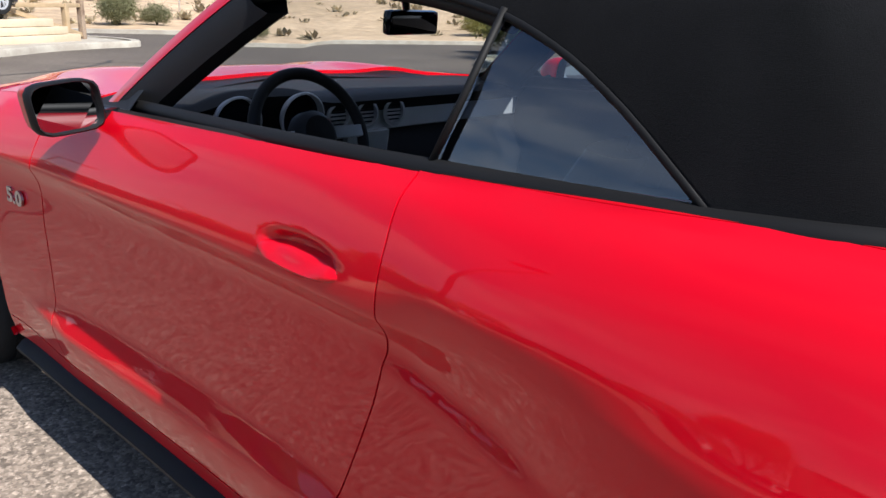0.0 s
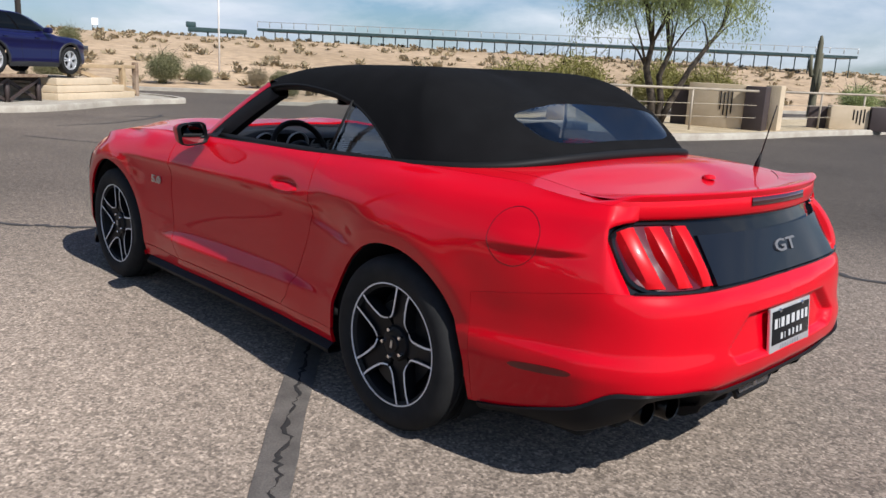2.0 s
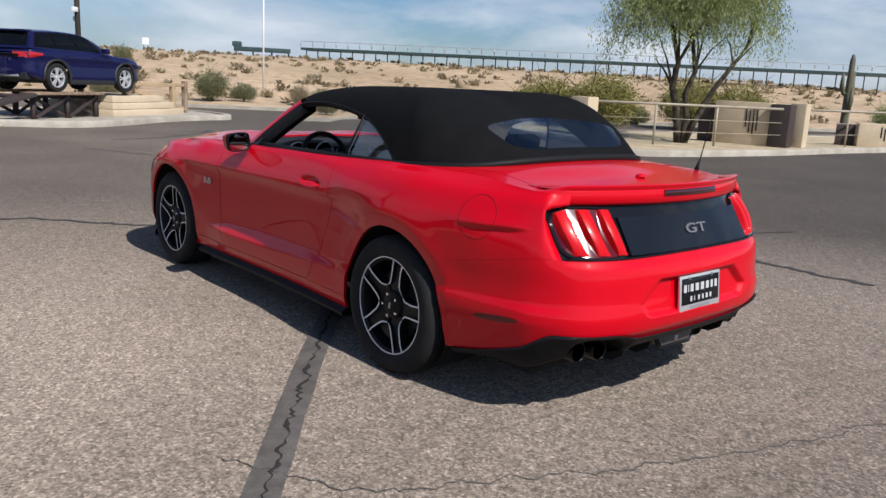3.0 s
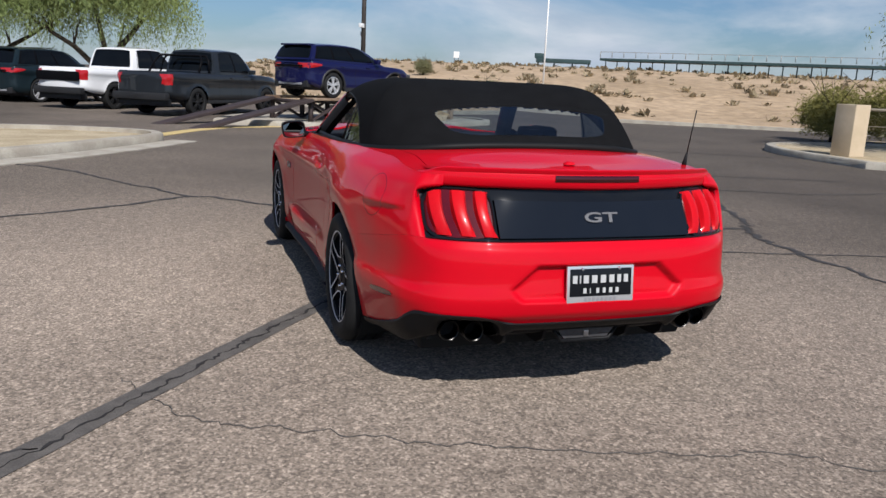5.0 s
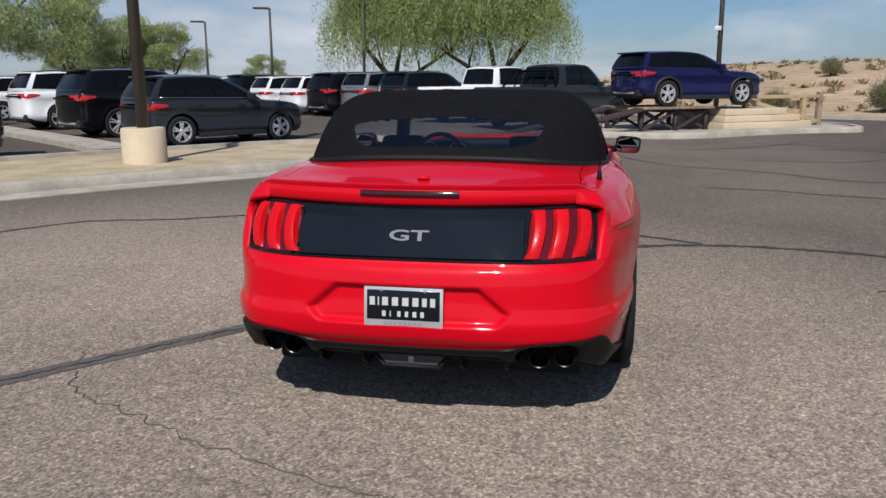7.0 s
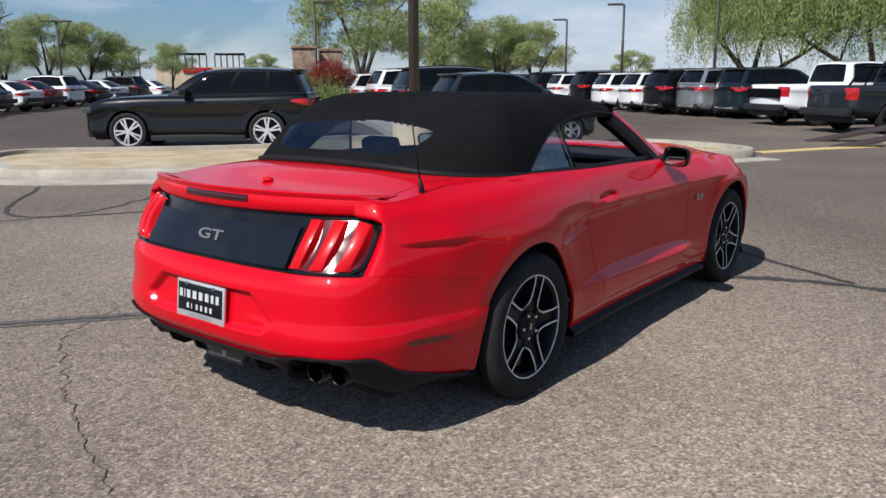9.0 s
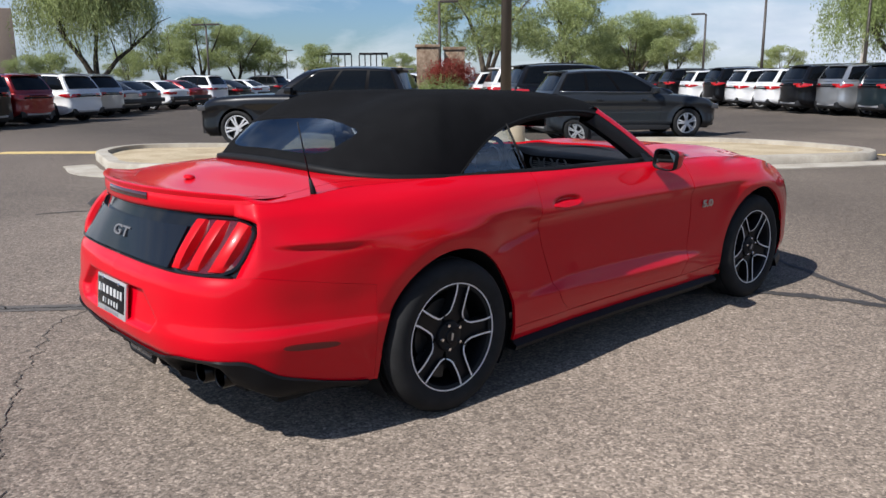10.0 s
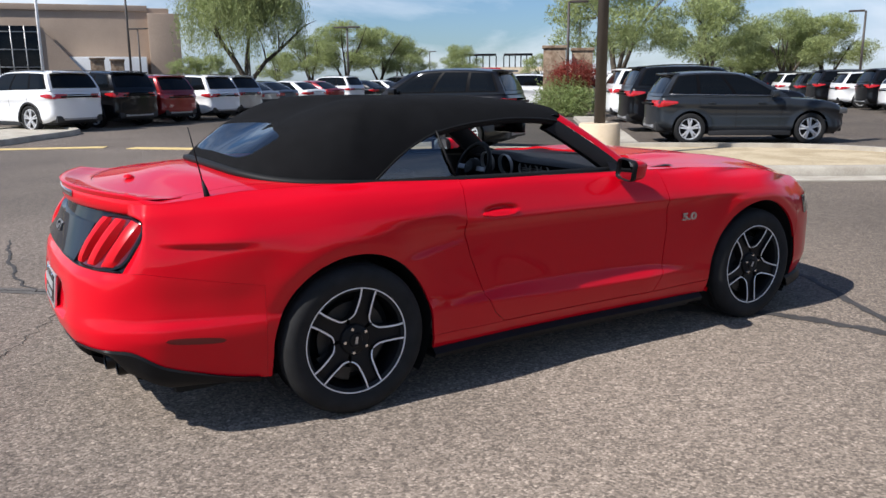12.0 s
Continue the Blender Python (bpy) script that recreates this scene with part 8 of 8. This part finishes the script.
# small white board on the bank
sg = thing("signboard", "small white blank board on two posts", "sign", at=pose(29.6, 84.7, ground_z(29.6, 84.7), 0, 0, -20) @ Matrix.Scale(.58, 4))
part("board", box_bm(-.55, -.04, 1.0, .55, .04, 2.2, bevel=.01), M_WHITE, sg)
for x in (-.4, .4):
    part("post", box_bm(x - .05, -.05, -.3, x + .05, .05, 1.0), M_POLE, sg)

# long steel canopy on the crest
can = thing("steel_canopy", "long dark teal steel canopy on many posts along the crest", "canopy")
a, b = Vector((41.5, 71.5, 0)), Vector((78.0, 27.5, 0))
d = (b - a).normalized()
o = Vector((-d.y, d.x, 0))
L = (b - a).length
zc = 4.1


def beam_between(p, q, w, h):
    bm = bmesh.new()
    m = Matrix.Translation(p) @ (q - p).to_track_quat("Y", "Z").to_matrix().to_4x4()
    box(bm, -w / 2, 0, -h / 2, w / 2, (q - p).length, h / 2, m=m)
    return bm


part("deck", beam_between(Vector((*a.xy, zc)), Vector((*b.xy, zc - .1)), 3.6, .24), M_BEAM, can)
part("edge_rail", beam_between(Vector((*(a - o * 1.7).xy, zc + .75)), Vector((*(b - o * 1.7).xy, zc + .65)), .05, .05), M_GALV, can)
n = 46
for k in range(n + 1):
    p = a + d * (L * k / n)
    g = ground_z(p.x, p.y)
    part("post", box_bm(p.x - .04, p.y - .04, g - .5, p.x + .04, p.y + .04, zc - .1), M_BEAM, can)
    q = p - o * 1.7
    part("rail_post", box_bm(q.x - .03, q.y - .03, zc + .2, q.x + .03, q.y + .03, zc + .72), M_GALV, can)
shed = thing("steel_shed", "low dark green steel shed on the crest", "shed")
p = from_eye(-3.2, -3.0, 28.0, 92)
g = ground_z(*p)
part("roof", box_bm(-3.0, -1.0, .7, 3.0, 1.0, 1.15, bevel=.03), M_BEAM, shed, at=pose(p[0], p[1], g, 0, 0, -28))
for x in (-2.8, -1, 1, 2.8):
    part("post", box_bm(x - .08, -.1, -.3, x + .08, .1, .7), M_BEAM, shed, at=pose(p[0], p[1], g, 0, 0, -28))
part("tank", box_bm(-3.2, -.6, 1.15, -2.2, .6, 1.7, bevel=.1), M_BEAM, shed, at=pose(p[0], p[1], g, 0, 0, -28))

M_TIMBER = material("tan barrier paint", (0.40, 0.29, 0.17), .6, vary=.2, vary_scale=4)
# ---- display ramp under the blue crossover ----
ramp = thing("display_ramp", "weathered steel display ramp on dark trestle legs", "ramp", at=pose(2.09, 18.84, .030, 0, 0, -57.4))
for x in (-.80, .80):
    part("track", box_bm(x - .20, -.9, .65, x + .20, 1.42, .715, bevel=.012), M_RUST, ramp)
    part("slope", box_bm(x - .20, -3.9, -.05, x + .20, .05, .03, bevel=.01), M_BROWN, ramp, at=Matrix.Translation((0, -.9, .66)) @ pose(0, 0, 0, 11.3, 0, 0))
    for y in (-.8, .3, 1.3):
        part("leg", box_bm(x - .05, y - .05, .02, x + .05, y + .05, .66), M_BROWN, ramp)
    for y0_, y1_ in ((-.8, .3), (.3, -.8), (.3, 1.3), (1.3, .3)):
        part("brace", beam_between(Vector((x + .06 * (1 if y1_ > y0_ else -1), y0_, .12)), Vector((x + .06 * (1 if y1_ > y0_ else -1), y1_, .62)), .05, .07), M_BROWN, ramp)
for y in (-.8, .3, 1.3):
    part("cross_beam", box_bm(-.8, y - .05, .54, .8, y + .05, .645), M_BROWN, ramp)
wall = tagged(thing("low_wall", "low tan rendered block of stacked courses", "wall"), kind="structure")
for k, (w0, w1, e_) in enumerate(((1.45, 4.6, 1.16), (1.50, 4.2, 1.11), (1.55, 3.75, 1.06))):
    part("course", box_bm(-e_, w0, .1 + k * .186, e_, w1, .1 + (k + 1) * .186 - .010, bevel=.02), M_STUCCO, wall, at=pose(2.30, 19.30, 0, 0, 0, -57.5))
gate = thing("barrier_gate", "tan steel barrier frame with a slanting brace", "barrier", at=pose(4.75, 20.1, 0, 0, 0, 31))
part("top_rail", box_bm(0, -.05, .90, 2.9, .05, 1.0, bevel=.015), M_TIMBER, gate)
for x in (0.1, 2.2, 2.8):
    part("post", box_bm(x - .07, -.07, .08, x + .07, .07, .98 if x < 2.5 else 1.08, bevel=.015), M_RUST if x > 2.5 else M_TIMBER, gate)
part("brace", beam_between(Vector((.2, 0, .86)), Vector((2.75, 0, .22)), .08, .10), M_TIMBER, gate)

M_RAIL = material("tan rail paint", (0.34, 0.29, 0.22), .5, vary=.2, vary_scale=3)
# ---- fence, pillars and enclosure by the road ----


def pillar(x, y, w, h, turn, label, mat=None):
    return tagged(part("pillar", box_bm(-w / 2, -w / 2, 0, w / 2, w / 2, h, bevel=.02), mat or M_STUCCO, at=pose(x, y, .1, 0, 0, turn)), label, "pillar")


pillar(12.75, 10.15, .5, 1.15, 8, "tan rendered fence pillar")
pillar(19.25, 7.72, .42, 1.22, 8, "tan rendered fence pillar")


def fence(p, q, posts, label):
    f = thing("pipe_fence", label, "fence", "pipe fences")
    p, q = Vector((*p, 0)), Vector((*q, 0))
    for z in (.35, .68, 1.05):
        bm = bmesh.new()
        tube(bm, [p + Vector((0, 0, z + .1)), q + Vector((0, 0, z + .1))], .009 if z < 1 else .034, 8)
        part("rail", bm, M_RAIL, f)
    for k in posts:
        m = p.lerp(q, k)
        bm = bmesh.new()
        tube(bm, [m + Vector((0, 0, .05)), m + Vector((0, 0, 1.17))], .030, 8)
        part("post", bm, M_RAIL, f)
    return f


fence((12.9, 10.12), (18.1, 7.66), (.33, .645), "galvanised three-rail pipe fence between pillars")
fence((19.45, 7.75), (33.0, 6.2), (.177, .37, .57, .77, .97), "galvanised three-rail pipe fence along the strip")


def enclosure(x, y, w, dp, h, turn, label):
    e = thing("utility_enclosure", label, "enclosure", "utility enclosures", at=pose(x, y, .1, 0, 0, turn))
    part("wall", box_bm(0, 0, 0, w, dp, h, bevel=.02), M_STUCCO, e)
    for k, (z0, z1) in enumerate(((.42, .86), (.30, .82), (.24, .86), (.34, .90))):
        part("slot", box_bm(w * .58 + k * .10, -.012, z0 * h, w * .58 + k * .10 + .035, .01, z1 * h), M_PLASTIC, e, "narrow dark slot")
    part("side_leaf", box_bm(w + .02, -.1, 0, w + .55, dp, h * .98, bevel=.02), M_BROWN, e, "dark brown side leaf")
    part("back_leaf", box_bm(-.55, .30, 0, -.02, .40, h * .93, bevel=.01), M_BROWN, e, "dark brown rear leaf")
    return e


enclosure(18.03, 9.67, 1.56, .5, 1.20, -78, "tan utility enclosure wall with narrow dark slots")
enclosure(22.55, 7.42, 1.1, .45, .72, -53, "small tan utility enclosure with narrow dark slots")

# ---- buildings ----
def facing(b, d):
    """Frame at a bearing and distance: local x runs to the viewer's right, local y away."""
    x, y = from_eye(4.0, -1.42, b, d)
    return pose(x, y, 0, 0, 0, -b)


show = thing("showroom", "peach rendered car showroom with a raked glass front", "building")
m = facing(-77.0, 82) @ Matrix.Diagonal((1, 1, 1.36, 1))
part("wall", box_bm(-16, 0, 0, 0, 14, 6.0, bevel=.05), M_PEACH, show, at=m)
part("end_block", box_bm(-1.9, -1.2, 0, .9, 10, 5.6, bevel=.05), M_PEACH, show, "projecting end block", at=m)
part("canopy_wall", box_bm(-10.5, -2.2, 0, -2.2, -.1, 2.7, bevel=.05), M_WHITE, show, "white lower wall", at=m)
part("parapet", box_bm(-16.1, -.15, 5.75, -1.9, .0, 6.15, bevel=.03), M_PEACH, show, at=m)
glass = part("glass_front", box_bm(-17.5, -3.0, 0, -10.8, -.2, 4.6, bevel=.03), M_CGLASS, show, "dark glazed front", at=m)
for k in range(7):
    part("mullion", box_bm(-17.5 + k * 1.1, -3.06, 0, -17.42 + k * 1.1, -2.98, 4.6), M_GALV, glass)
for k in range(4):
    part("transom", box_bm(-17.5, -3.06, .9 + k * 1.1, -10.8, -2.98, .96 + k * 1.1), M_GALV, glass)
part("raked_wall", prism(bmesh.new(), [(-10.8, 0), (-5.6, 0), (-10.8, 4.6)], 0, .35), M_PEACH, show, "raked end wall", at=m @ pose(0, -2.6, 0, 90, 0, 0))
# low shop with roof frames, far off
shop = thing("shop_building", "low tan shop with dark sign frames on its roof", "building")
m = facing(-54.8, 150)
part("wall", box_bm(-9, 0, 0, 14, 12, 3.6, bevel=.05), M_STUCCO, shop, at=m)
part("white_wing", box_bm(6, -1, 0, 22, 8, 2.8, bevel=.05), M_WHITE, shop, at=m)
part("sign_panel", box_bm(-4.5, -.25, 2.6, 0.4, -.05, 3.5, bevel=.02), M_CARRED, shop, "plain red sign panel", at=m)
for x0, x1 in ((-6.4, -.4), (1.0, 6.2)):
    fr = part("roof_frame", box_bm(x0, -.3, 5.6, x1, .3, 6.0), M_PLASTIC, shop, "dark steel sign frame", at=m)
    for k in range(6):
        x = x0 + (x1 - x0) * k / 5
        part("frame_post", box_bm(x - .1, -.1, 3.6, x + .1, .1, 5.6), M_PLASTIC, fr)
# brick-coloured monument towers
for b, d, w, h in ((-50.9, 36, .95, 2.75), (-49.0, 36.4, .9, 2.65), (-81.6, 62, .9, 3.0), (-80.4, 62, .9, 2.9)):
    x, y = from_eye(4.0, -1.42, b, d)
    tw = thing("monument_pylon", "brown stone-coloured monument pylon", "pylon", "monument pylons", at=pose(x, y, 0, 0, 0, -b))
    part("shaft", box_bm(-w / 2, -w / 2, 0, w / 2, w / 2, h, bevel=.03), M_RUST, tw)
    part("cap", box_bm(-w / 2 - .06, -w / 2 - .06, h, w / 2 + .06, w / 2 + .06, h + .12, bevel=.02), M_RUST, tw)
